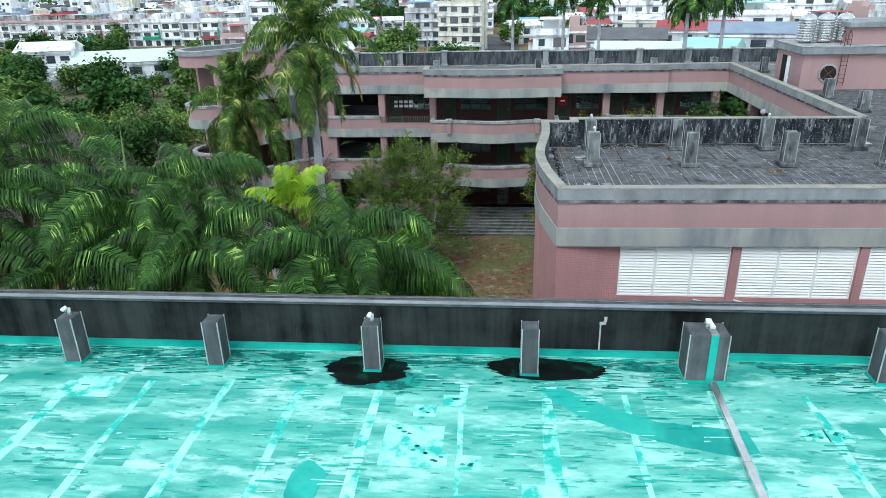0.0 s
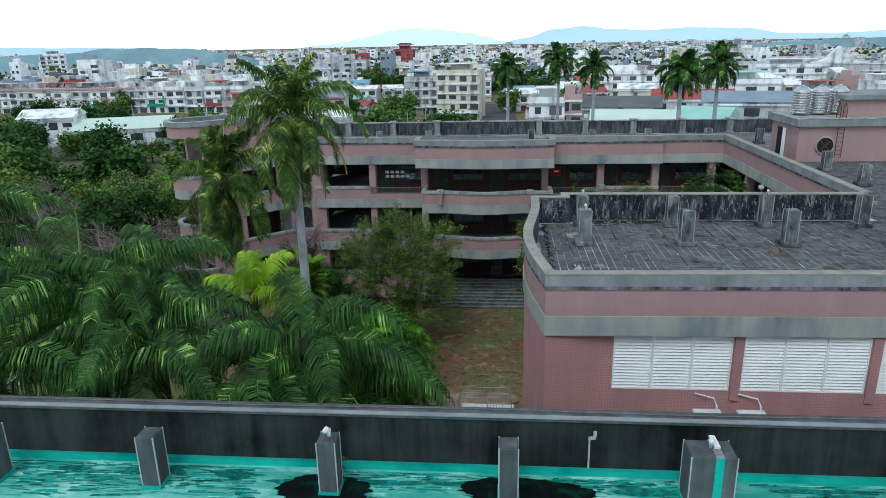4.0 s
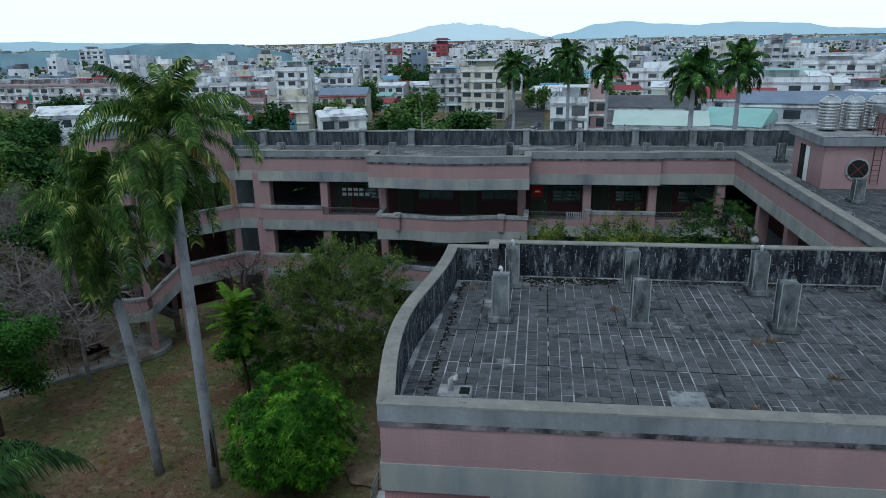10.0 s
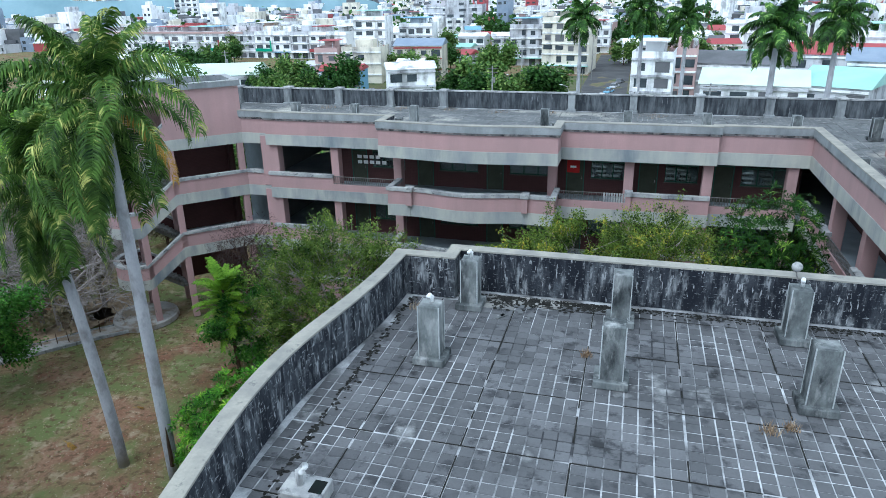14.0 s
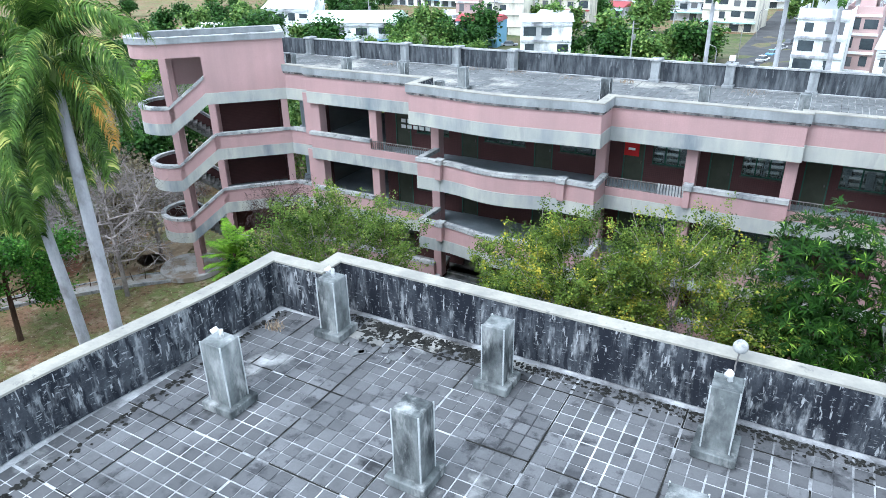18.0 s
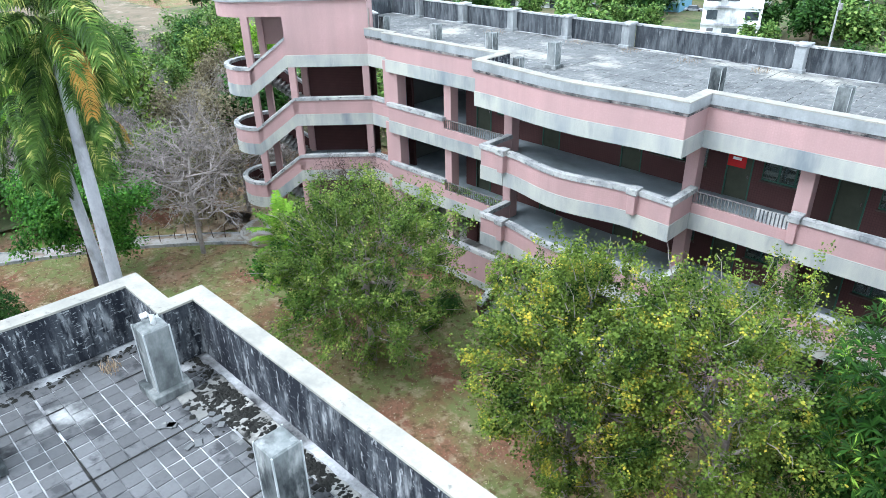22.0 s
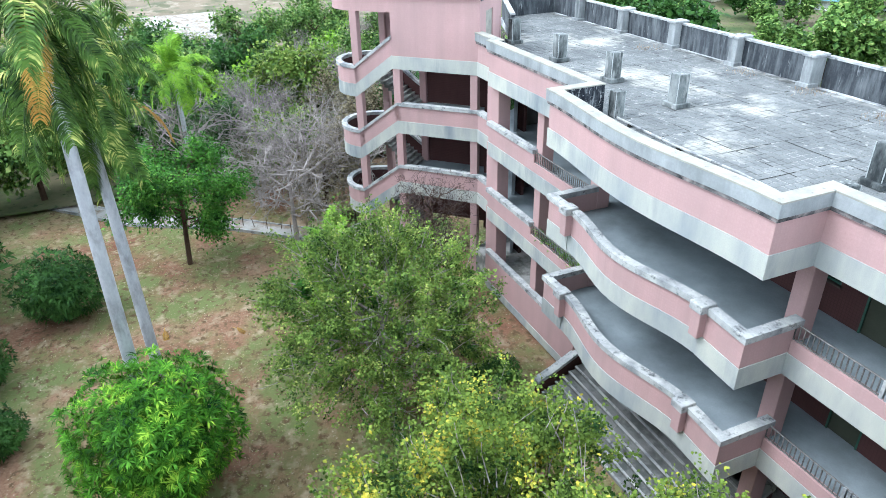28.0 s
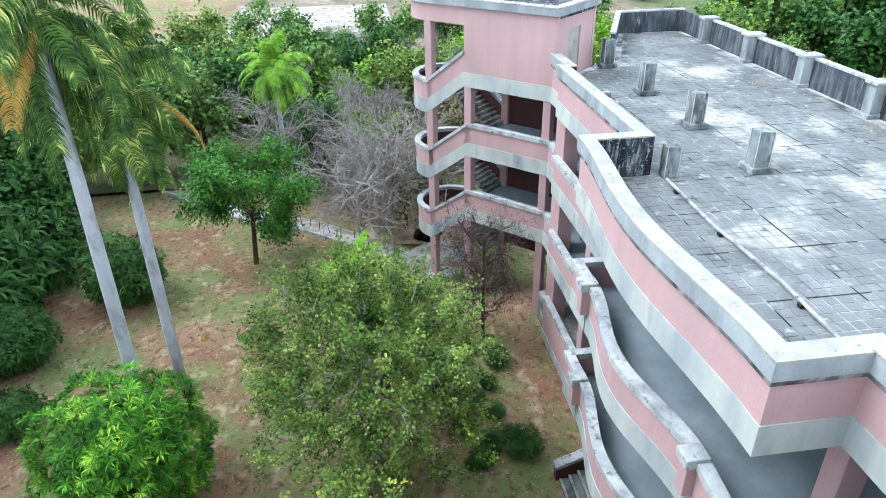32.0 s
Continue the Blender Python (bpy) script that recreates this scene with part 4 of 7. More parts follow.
def roof_pillar(x, y, z, h, w=0.46, d=0.46, plinth=True, name_label="grey rendered column stub on the roof", pipe=False, wide=1.0, group="column stubs on the roof"):
    p = thing("column_stub", name_label, "column stub", (x, y, z), group)
    w2 = w * wide / 2
    bm = box(-w2, w2, -d / 2, d / 2, 0, h, bevel=0.015)
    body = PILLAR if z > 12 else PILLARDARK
    part("shaft", bm, body, p)
    for sx in (-1, 1):
        for sy in (-1, 1):
            part("edge_bead", box(sx * w2 - 0.012, sx * w2 + 0.012, sy * d / 2 - 0.012, sy * d / 2 + 0.012, 0.02, h + 0.004), EDGE, p)
    part("top_skim", box(-w2 + 0.02, w2 - 0.02, -d / 2 + 0.02, d / 2 - 0.02, h, h + 0.008), body, p)
    if plinth:
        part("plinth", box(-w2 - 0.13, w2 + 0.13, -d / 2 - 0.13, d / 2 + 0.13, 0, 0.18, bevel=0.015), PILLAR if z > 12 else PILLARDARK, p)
    if pipe:
        bm = tube([(0.02, 0.05, h), (0.02, 0.05, h + 0.16), (0.0, -0.02, h + 0.22), (-0.03, -0.12, h + 0.2)], [0.05, 0.05, 0.055, 0.05], 8)
        part("vent_pipe", bm, PLASTIC, p, "white plastic bent pipe", True)
    return p


# middle wing
for k, x in enumerate((4.15, 8.3, 12.42, 16.6)):
    roof_pillar(x if k else 4.28, 32.35 if k else 32.4, DECK, 1.42, 0.46, 0.46, pipe=(k in (0, 2)), group="column stubs along the parapet")
    roof_pillar(x - 0.1, 29.38, DECK, 1.48, 0.50, 0.46, pipe=(k == 0))
# north wing
for x in (-18.3, -13.75, -9.5, -5.4, 3.0, 7.9, 12.3, 17.0):
    roof_pillar(x, 57.3, DECK, 1.25, 0.48, 0.48)
for x in (-11.2, -5.45, 4.0, 8.2, 12.4):
    roof_pillar(x, 54.55, DECK, 0.95, 0.40, 0.40, plinth=False)
for y in (57.4, 45.8, 41.2, 36.6):
    roof_pillar(21.0, y, DECK, 1.2, 0.48, 0.48)
for y in (48.9, 44.4, 40.0, 36.0):
    roof_pillar(18.2, y, DECK, 0.9, 0.36, 0.36, plinth=False)
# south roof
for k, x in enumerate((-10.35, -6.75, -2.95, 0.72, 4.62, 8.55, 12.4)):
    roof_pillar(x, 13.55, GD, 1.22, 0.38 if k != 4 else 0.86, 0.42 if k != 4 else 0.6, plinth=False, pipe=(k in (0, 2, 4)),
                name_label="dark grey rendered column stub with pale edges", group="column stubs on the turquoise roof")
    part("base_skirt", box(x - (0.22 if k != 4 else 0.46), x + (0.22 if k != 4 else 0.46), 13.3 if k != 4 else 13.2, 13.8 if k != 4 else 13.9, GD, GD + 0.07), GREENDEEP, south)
strip = thing("green_strip", "turquoise coated strip running down the column stub", "strip", (4.72, 13.25, GD))
part("run", box(-0.08, 0.08, -0.02, 0.0, 0.0, 1.225), GREENDEEP, strip)
part("run", box(-0.08, 0.08, -0.02, 0.6, 1.225, 1.245), CAP, strip)
duct = thing("cable_duct", "galvanised metal cable trunking on the turquoise roof", "duct", (4.75, 13.1, GD))
for k in range(6):
    bm = box(-0.08, 0.08, -1.32 * (k + 1) + 0.01, -1.32 * k, 0.03, 0.15, bevel=0.008)
    bm.transform(Matrix.Rotation(radians(-2), 4, "Z"))
    part("length", bm, STEEL, duct)
part("riser", box(-0.08, 0.04, 0.4, 0.8, 1.245, 1.31, bevel=0.01), PLASTIC, duct)


def blob(name, cx, cy, rx, ry, z, material, seed, label, n=36, rot=0.0):
    pts = []
    for k in range(n):
        a = math.tau * k / n
        r = 1 + 0.28 * noise.noise((math.cos(a) * 1.6 + seed, math.sin(a) * 1.6, seed * 3.1)) + 0.12 * noise.noise((math.cos(a) * 5 + seed, math.sin(a) * 5, 0))
        x, y = rx * r * math.cos(a), ry * r * math.sin(a)
        pts.append((cx + x * math.cos(rot) - y * math.sin(rot), cy + x * math.sin(rot) + y * math.cos(rot)))
    ob = part(name, slab(pts, z, z + 0.004), material, None)
    return tagged(ob, label, "stain", kind="structure")


def ragged(name, cx, cy, rx, ry, z, material, seed, label, n=72, rot=0.0, jag=0.16, tag=True):
    """A flat stain with a brushed, toothed edge that runs along the roof's brush strokes."""
    rj = random.Random(seed)
    pts = []
    for k in range(n):
        a = math.tau * k / n
        r = 1 + 0.22 * noise.noise((math.cos(a) * 1.5 + seed, math.sin(a) * 1.5, seed * 3.1))
        x, y = rx * r * math.cos(a) + rj.uniform(-jag, jag) * rx, ry * r * math.sin(a)
        pts.append((cx + x * math.cos(rot) - y * math.sin(rot), cy + x * math.sin(rot) + y * math.cos(rot)))
    ob = part(name, slab(pts, z, z + 0.003), material, None if tag else south)
    return tagged(ob, label, "stain", kind="structure") if tag else ob


ragged("algae_puddle", -3.1, 13.42, 1.0, 0.60, GD + 0.016, SOOT, 1, "black algae puddle drying on the turquoise roof", jag=0.10)
ragged("algae_rim", -2.75, 13.02, 1.05, 0.42, GD + 0.0145, SMEAR, 2, "dark green algae rim of the puddle", jag=0.13)
ragged("algae_puddle", 1.15, 13.62, 1.3, 0.46, GD + 0.016, SOOT, 5, "black algae puddle drying on the turquoise roof", jag=0.10)
ragged("algae_puddle", 0.35, 13.72, 0.55, 0.34, GD + 0.0195, SOOT, 6, "black algae puddle drying on the turquoise roof", jag=0.06)
wet = [(0.95, 13.0), (1.5, 12.85), (2.4, 12.2), (3.3, 11.75), (4.2, 11.65), (5.0, 11.55), (5.05, 10.9), (4.6, 10.75), (3.6, 11.0), (2.6, 11.4), (1.7, 11.9), (1.1, 12.5)]
tagged(part("wet_patch", slab(wet[::-1], GD, GD + 0.0064), GREENDEEP), "wet darker run across the turquoise roof", "stain", kind="structure")
ragged("wet_patch", -3.55, 9.55, 0.34, 0.62, GD + 0.0084, GREENDEEP, 11, "wet darker patch on the turquoise roof", jag=0.03)
ragged("wet_patch", -0.4, 9.1, 0.7, 0.35, GD + 0.0084, GREENDEEP, 12, "wet darker patch on the turquoise roof", jag=0.03)
rk = random.Random(52)
for k in range(24):
    x = -26.4 + k * 1.83 + rk.uniform(-0.12, 0.12)
    w = rk.uniform(0.07, 0.13)
    y1 = 13.1 - 0.6 * rk.random()
    yy = [y1 - q * 1.2 for q in range(15)]
    left_ = [(x - w + rk.uniform(-0.05, 0.05), q) for q in yy]
    right_ = [(x + w + rk.uniform(-0.05, 0.05), q) for q in yy]
    part("coating_overlap", slab(left_ + right_[::-1], GD, GD + 0.005), GREENPALE, south, "paler overlap between coating strips")
laid = []
for k in range(60):
    x, y = -14 + 27 * rk.random(), rk.uniform(6.0, 12.3)
    w, h = rk.uniform(0.5, 1.6), rk.uniform(0.3, 1.3)
    if any(x < c_[1] and c_[0] < x + w and y < c_[3] and c_[2] < y + h for c_ in laid):
        continue
    laid.append((x, x + w, y, y + h))
    part("coating_patch", box(x, x + w, y, y + h, GD, GD + 0.003), GREENPALE if k % 4 == 0 else GREENMID, south)
for k, (x, y) in enumerate([(-1.55, 11.9), (-1.9, 11.2), (-1.6, 10.7), (-1.2, 10.35), (-0.55, 10.3), (-0.95, 12.3), (6.3, 11.5), (6.75, 11.5), (7.9, 11.6), (8.1, 10.9)]):
    part("repair_patch", box(x - 0.24, x + 0.24, y - 0.2, y + 0.2, GD, GD + 0.0075), GREENPALE, south, "pale square repair patch")
    for q in range(3):
        ragged("repair_spot", x + rk.uniform(-0.13, 0.13), y + rk.uniform(-0.1, 0.1), 0.05, 0.03, GD + 0.0078, SMEAR, 90 + 3 * k + q, "", 12, tag=False)
# long brushed streaks of algae, thick under the parapet and thinner on the open roof
for k in range(16):
    x = -14.5 + 1.8 * k + rk.uniform(-0.5, 0.5)
    ragged("algae_smear", x, 14.0 - abs(rk.gauss(0, 0.18)), rk.uniform(0.4, 1.0), rk.uniform(0.06, 0.17), GD + 0.0146 + 0.0003 * (k % 2), SMEAR, 200 + k, "dark brushed algae smear along the parapet foot", 44, rk.uniform(-0.05, 0.05), 0.2)
brushed = [bmesh.new() for _ in range(3)]
for k in range(5200):
    near_ = rk.random() < 0.36
    x = rk.uniform(-15, 14)
    y = 14.15 - abs(rk.gauss(0, 0.6)) if near_ else rk.uniform(3.0, 13.2)
    band = noise.noise((x * 0.42, y * 0.6, 3.0)) + 0.4 * noise.noise((x * 1.3, y * 1.6, 8.0))
    if band < (-0.12 if near_ else 0.05):
        continue
    l, w = rk.uniform(0.05, 0.34), rk.uniform(0.006, 0.030)
    tilt = rk.gauss(0.0, 0.04)
    z = GD + 0.0118 + 0.00012 * (k % 17)
    kind_ = 0 if near_ and rk.random() < 0.6 else (1 if rk.random() < 0.62 else 2)
    bmq = brushed[kind_]
    vs = [bmq.verts.new(q) for q in ((x - l, y - w - tilt * l, z), (x + l, y - w * 0.6 + tilt * l, z), (x + l * 0.9, y + w + tilt * l, z), (x - l * 0.85, y + w * 0.7 - tilt * l, z))]
    bmq.faces.new(vs)
for bmq, material, label in zip(brushed, (SMEAR, GREENDEEP, GREENPALE), ("dark brushed algae streaks on the turquoise roof", "deep turquoise brush strokes on the roof coating", "pale scuffed streaks on the turquoise roof")):
    tagged(part("brush_streaks", bmq, material, south, label), kind="stuff")

# rooftop vents on the middle wing
hatch = thing("roof_vent", "concrete vent block with a bent white pipe", "vent", (3.25, 24.35, DECK))
part("block", box(-0.4, 0.4, -0.28, 0.28, 0, 0.28, bevel=0.02), CAP, hatch)
# black plate on the block paints the shade of the vent hole
part("hole", box(0.12, 0.36, -0.16, 0.16, 0.28, 0.285), SOOT, hatch)
part("pipe", tube([(-0.1, 0, 0.2), (-0.1, 0, 0.55), (0.02, 0.0, 0.68), (0.05, -0.14, 0.66)], [0.07, 0.07, 0.075, 0.07], 8), PLASTIC, hatch, "", True)
hatch2 = thing("roof_hatch", "pale concrete access cover on the roof", "hatch", (8.65, 24.3, DECK))
part("curb", box(-0.36, 0.36, -0.36, 0.36, 0, 0.3, bevel=0.02), PILLAR, hatch2)
part("cover", box(-0.42, 0.42, -0.42, 0.42, 0.3, 0.36, bevel=0.015), CAP, hatch2)
lampb = thing("globe_lamp", "round white globe lamp on a bent wire by the parapet", "lamp", (12.45, 33.0, 13.5))
part("arm", tube([(0.0, -0.45, 0.1), (0.02, -0.25, 0.22), (0, 0.0, 0.1), (0.02, 0.3, 0.2)], [0.015] * 4, 5), IRON, lampb)
bm = bmesh.new()
bmesh.ops.create_uvsphere(bm, u_segments=14, v_segments=10, radius=0.13)
bmesh.ops.translate(bm, verts=bm.verts, vec=(0.02, 0.3, 0.32))
part("globe", bm, CAP, lampb, "", True)
# dislodged tiles pipe line along the curved roof edge
pl = thing("roof_pipe", "pale water pipe on small blocks along the roof", "pipe", (0, 0, DECK))
run = [(-5.0, 54.3), (-2.0, 54.2), (0.8, 54.35), (3.6, 54.2)]
part("pipe_run", tube([(x, y, 0.1) for x, y in run], [0.045] * 4, 7), CAP, pl)
for x, y in ((-4.2, 54.27), (-1.6, 54.22), (1.6, 54.31), (3.2, 54.22)):
    part("block", box(x - 0.07, x + 0.07, y - 0.09, y + 0.09, 0, 0.09, bevel=0.01), NEARBLACK, pl)

# stair house with water tanks on the east wing
hut = thing("stair_house", "pink roof stair house with a round window", "stair house", (20.4, 48.9, DECK))
bm = box(0, 8.0, 0, 4.6, 0, 2.35)
part("wall", bm, PINK, hut)
# dark sheet on the solid wall stands in for the shaded doorway
part("doorway", box(-0.02, 0.0, 2.6, 3.5, 0, 2.0), NEARBLACK, hut)
part("door", box(-0.05, -0.02, 2.0, 2.55, 0, 2.0), SHUT, hut)
part("roof_edge", box(-0.3, 8.1, -0.3, 4.9, 2.35, 2.85, bevel=0.04), CAPDARK, hut)
part("roof_cap", box(-0.32, 8.1, -0.32, 4.92, 2.85, 2.9, bevel=0.02), CAP, hut)
bm = bmesh.new()
bmesh.ops.create_cone(bm, cap_ends=True, segments=28, radius1=0.62, radius2=0.62, depth=0.16)
bm.transform(Matrix.Translation((1.75, -0.02, 1.1)) @ Matrix.Rotation(radians(90), 4, "X"))
rw = part("round_window", bm, CAP, hut)
# dark disc paints the shade inside the round window
bm = bmesh.new()
bmesh.ops.create_cone(bm, cap_ends=True, segments=28, radius1=0.52, radius2=0.52, depth=0.18)
bm.transform(Matrix.Translation((1.75, -0.03, 1.1)) @ Matrix.Rotation(radians(90), 4, "X"))
part("opening", bm, NEARBLACK, rw)
for a in (45, -45):
    bm = box(-0.5, 0.5, -0.14, -0.125, -0.025, 0.025)
    bm.transform(Matrix.Translation((1.75, 0, 1.1)) @ Matrix.Rotation(radians(a), 4, "Y"))
    part("bar", bm, RUST, rw)
upper = part("upper_room", box(3.2, 8.0, 0.8, 4.6, 2.9, 4.0), PINK, hut)
part("upper_roof_edge", box(2.9, 8.1, 0.5, 4.9, 4.0, 4.35, bevel=0.03), CAPDARK, hut)
ladder = thing("steel_ladder", "rusty steel ladder with hooped top on the stair house", "ladder", (23.0, 48.72, DECK + 0.3))
for x in (-0.2, 0.2):
    part("stile", tube([(x, 0, 0), (x, 0, 3.3), (x, 0.25, 3.6), (x, 0.5, 3.3), (x, 0.5, 2.6)], [0.025] * 5, 5), RUST, ladder)
for k in range(11):
    part("rung", tube([(-0.2, 0, 0.2 + k * 0.28), (0.2, 0, 0.2 + k * 0.28)], [0.015] * 2, 5), RUST, ladder)


def tank(x, y, z):
    t = thing("water_tank", "ribbed stainless steel water tank with a domed lid", "water tank", (x, y, z), "water tanks on the stair house")
    bm = bmesh.new()
    prof = [(0.0, 0.12), (0.54, 0.12)]
    for k in range(9):
        z0 = 0.12 + k * 0.17
        prof += [(0.54, z0), (0.58, z0 + 0.05), (0.58, z0 + 0.1), (0.54, z0 + 0.15)]
    prof += [(0.52, 1.7), (0.32, 1.88), (0.14, 1.93), (0.14, 2.0), (0.0, 2.0)]
    seg = 20
    rings = [[bm.verts.new((r * math.cos(math.tau * s / seg), r * math.sin(math.tau * s / seg), h)) for s in range(seg)] for r, h in prof if r > 0]
    for a, b in zip(rings, rings[1:]):
        for s in range(seg):
            bm.faces.new((a[s], a[(s + 1) % seg], b[(s + 1) % seg], b[s]))
    bm.faces.new(rings[-1])
    part("drum", bm, STEEL, t)
    for k in range(4):
        a = math.tau * k / 4 + 0.4
        part("leg", box(0.5 * math.cos(a) - 0.03, 0.5 * math.cos(a) + 0.03, 0.5 * math.sin(a) - 0.03, 0.5 * math.sin(a) + 0.03, 0, 0.14), IRON, t)


for k in range(3):
    tank(21.15 + 1.28 * k, 51.0 + 0.12 * k, DECK + 2.9)

# metal access ramp and landing by the curved wall
ramp = thing("metal_ramp", "grey metal access ramp with a landing and tubular handrails", "ramp", (0.0, 0.0, 0.0))
part("landing", box(-1.6, 1.3, 33.5, 34.6, 1.42, 1.5), PLASTIC, ramp)
dk = bmesh.new()
dv = [dk.verts.new(c) for c in ((-1.5, 33.5, 1.5), (-0.1, 33.5, 1.5), (-0.1, 24.5, 0.75), (-1.5, 24.5, 0.75), (-1.5, 33.5, 1.42), (-0.1, 33.5, 1.42), (-0.1, 24.5, 0.67), (-1.5, 24.5, 0.67))]
for q in ((0, 1, 2, 3), (7, 6, 5, 4), (0, 4, 5, 1), (1, 5, 6, 2), (2, 6, 7, 3), (3, 7, 4, 0)):
    dk.faces.new([dv[i] for i in q])
part("deck", dk, PLASTIC, ramp)


def rail_run(a, b, posts, tops=(0.35, 0.65, 1.0)):
    a, b = Vector(a), Vector(b)
    for h in tops:
        part("handrail", tube([a + Vector((0, 0, h)), b + Vector((0, 0, h))], [0.025, 0.025], 6), RAIL, ramp)
    for k in range(posts + 1):
        p = a.lerp(b, k / posts)
        part("post", tube([(p.x, p.y, 0.0), (p.x, p.y, p.z + 1.0)], [0.028, 0.028], 6), RAIL, ramp)
    n = int((b - a).length / 0.14)
    for k in range(1, n):
        p = a.lerp(b, k / n)
        part("baluster", tube([(p.x, p.y, p.z + 0.05), (p.x, p.y, p.z + 0.65)], [0.009, 0.009], 4), RAIL, ramp)


rail_run((-1.6, 34.6, 1.5), (1.1, 34.6, 1.5), 2)
rail_run((-1.6, 34.6, 1.5), (-1.6, 33.5, 1.5), 1)
rail_run((-0.1, 33.5, 1.5), (1.15, 33.5, 1.5), 1)
rail_run((-1.5, 33.5, 1.5), (-1.5, 24.5, 0.75), 5, (0.35, 1.0))
rail_run((-0.1, 33.5, 1.5), (-0.1, 24.5, 0.75), 5, (0.35, 1.0))

# garden path
pathline = [(-46, 23), (-37, 31), (-31.8, 36.0), (-28.4, 42.0), (-24.5, 46.6), (-22.5, 48.5)]
pb = slab(offset_line(pathline, 0.62) + offset_line(pathline, -0.62)[::-1], -0.1, 0.09)
tagged(part("path", pb, PAVING), "pale concrete garden path", "path", kind="structure")
for d in (0.62, -0.72):
    ob = part("kerb", ribbon(offset_line(pathline, d), 0, 0.1, -0.05, 0.16), CAP)
    tagged(ob, "low pale path kerb", "kerb", kind="structure")


# ---- plants ----
def leaf_cloud(points, dirs, size, aspect, count, spread, rng, droop=0.25):
    """Many small leaves round the points: bent quads as vertices and faces."""
    n = len(points)
    idx = rng.integers(0, n, count)
    c = points[idx] + rng.normal(0, spread, (count, 3))
    d = dirs[idx] + rng.normal(0, 0.7, (count, 3))
    d[:, 2] -= droop
    d /= np.linalg.norm(d, axis=1, keepdims=True) + 1e-9
    up = rng.normal(0, 0.45, (count, 3)) + np.array([0, 0, 1.0])
    s = np.cross(d, up)
    s /= np.linalg.norm(s, axis=1, keepdims=True) + 1e-9
    L = size * rng.uniform(0.6, 1.3, (count, 1))
    W = L * aspect
    v = np.stack([c, c + d * L * 0.5 + s * W, c + d * L - np.array([0, 0, 1]) * L * 0.15, c + d * L * 0.5 - s * W], 1).reshape(-1, 3)
    f = np.arange(count * 4).reshape(-1, 4)
    return v, f


def whorls(points, dirs, size, per, rng, broad=0.105):
    """A rosette of long leaves at each shoot tip."""
    n = len(points)
    vs = []
    for k in range(per):
        a = math.tau * k / per + rng.uniform(0, 6.28, n)
        t = np.cross(dirs, np.array([0.31, 0.22, 0.92]))
        t /= np.linalg.norm(t, axis=1, keepdims=True) + 1e-9
        b = np.cross(dirs, t)
        r = t * np.cos(a)[:, None] + b * np.sin(a)[:, None]
        lift = rng.uniform(0.05, 0.9, (n, 1))
        d = r + dirs * lift
        d /= np.linalg.norm(d, axis=1, keepdims=True)
        s = np.cross(d, dirs)
        s /= np.linalg.norm(s, axis=1, keepdims=True) + 1e-9
        L = size * rng.uniform(0.65, 1.25, (n, 1))
        mid = points + d * L * 0.55 + dirs * L * 0.08
        tip = points + d * L - np.array([0, 0, 1]) * L * 0.14
        vs.append(np.stack([points, mid + s * L * broad, tip, mid - s * L * broad], 1))
    v = np.concatenate(vs).reshape(-1, 3)
    return v, np.arange(len(v)).reshape(-1, 4)


def np_mesh(name, v, f, material, parent, label=""):
    me = bpy.data.meshes.new(name)
    me.vertices.add(len(v))
    me.vertices.foreach_set("co", np.ascontiguousarray(v, dtype=np.float32).ravel())
    me.loops.add(f.size)
    me.loops.foreach_set("vertex_index", f.ravel().astype(np.int32))
    me.polygons.add(len(f))
    me.polygons.foreach_set("loop_start", np.arange(0, f.size, f.shape[1], dtype=np.int32))
    me.polygons.foreach_set("loop_total", np.full(len(f), f.shape[1], dtype=np.int32))
    me.update(calc_edges=True)
    me.materials.append(material)
    ob = new(name, me)
    ob.parent = parent
    return tagged(ob, label)


def branches(rng, base, height, radius, limbs, levels, trunk_r, lean=(0, 0), spread=0.6, flat=1.0, start=0.3, sides=5, limb=0.42, taper=0.5):
    """A trunk with limbs and twigs: the tubes, and the twig points with their directions."""
    bm = bmesh.new()
    tips, ways = [], []
    top = Vector((lean[0], lean[1], height * 0.72))
    trunk = [Vector((0, 0, -0.2)), Vector((lean[0] * 0.3, lean[1] * 0.3, height * 0.25)), Vector((lean[0] * 0.6, lean[1] * 0.6, height * 0.48)), top]
    tube(trunk, [trunk_r * 1.15, trunk_r, trunk_r * 0.75, trunk_r * 0.35], 7, bm)

    def grow(p, d, length, r, level):
        q = p + d * length * 0.5 + Vector(rng.normal(0, length * 0.06, 3))
        e = p + d * length + Vector((0, 0, length * 0.08))
        tube([p, q, e], [r, r * 0.75, r * 0.45], sides if level > 0 else 3, bm)
        if level == 0:
            for k in range(3):
                tips.append(p.lerp(e, 0.35 + 0.32 * k))
                ways.append(d)
            return
        for k in range(3 if level > 1 else 4):
            dd = (d + Vector(rng.normal(0, spread, 3)) * Vector((1, 1, flat))).normalized()
            grow(p.lerp(e, 0.45 + 0.18 * k), dd, length * rng.uniform(0.5, 0.72), r * taper, level - 1)

    for k in range(limbs):
        a = math.tau * (k + rng.uniform(-0.3, 0.3)) / limbs * 1.618 * 2
        h = start + (0.72 - start) * (k + 0.5) / limbs
        p = Vector((lean[0] * h, lean[1] * h, height * h))
        up = rng.uniform(0.25, 0.9)
        d = Vector((math.cos(a), math.sin(a), up * flat)).normalized()
        grow(p, d, radius * rng.uniform(0.5, 0.68), trunk_r * limb, levels)
    return bm, np.array([tuple(t) for t in tips]), np.array([tuple(w) for w in ways])


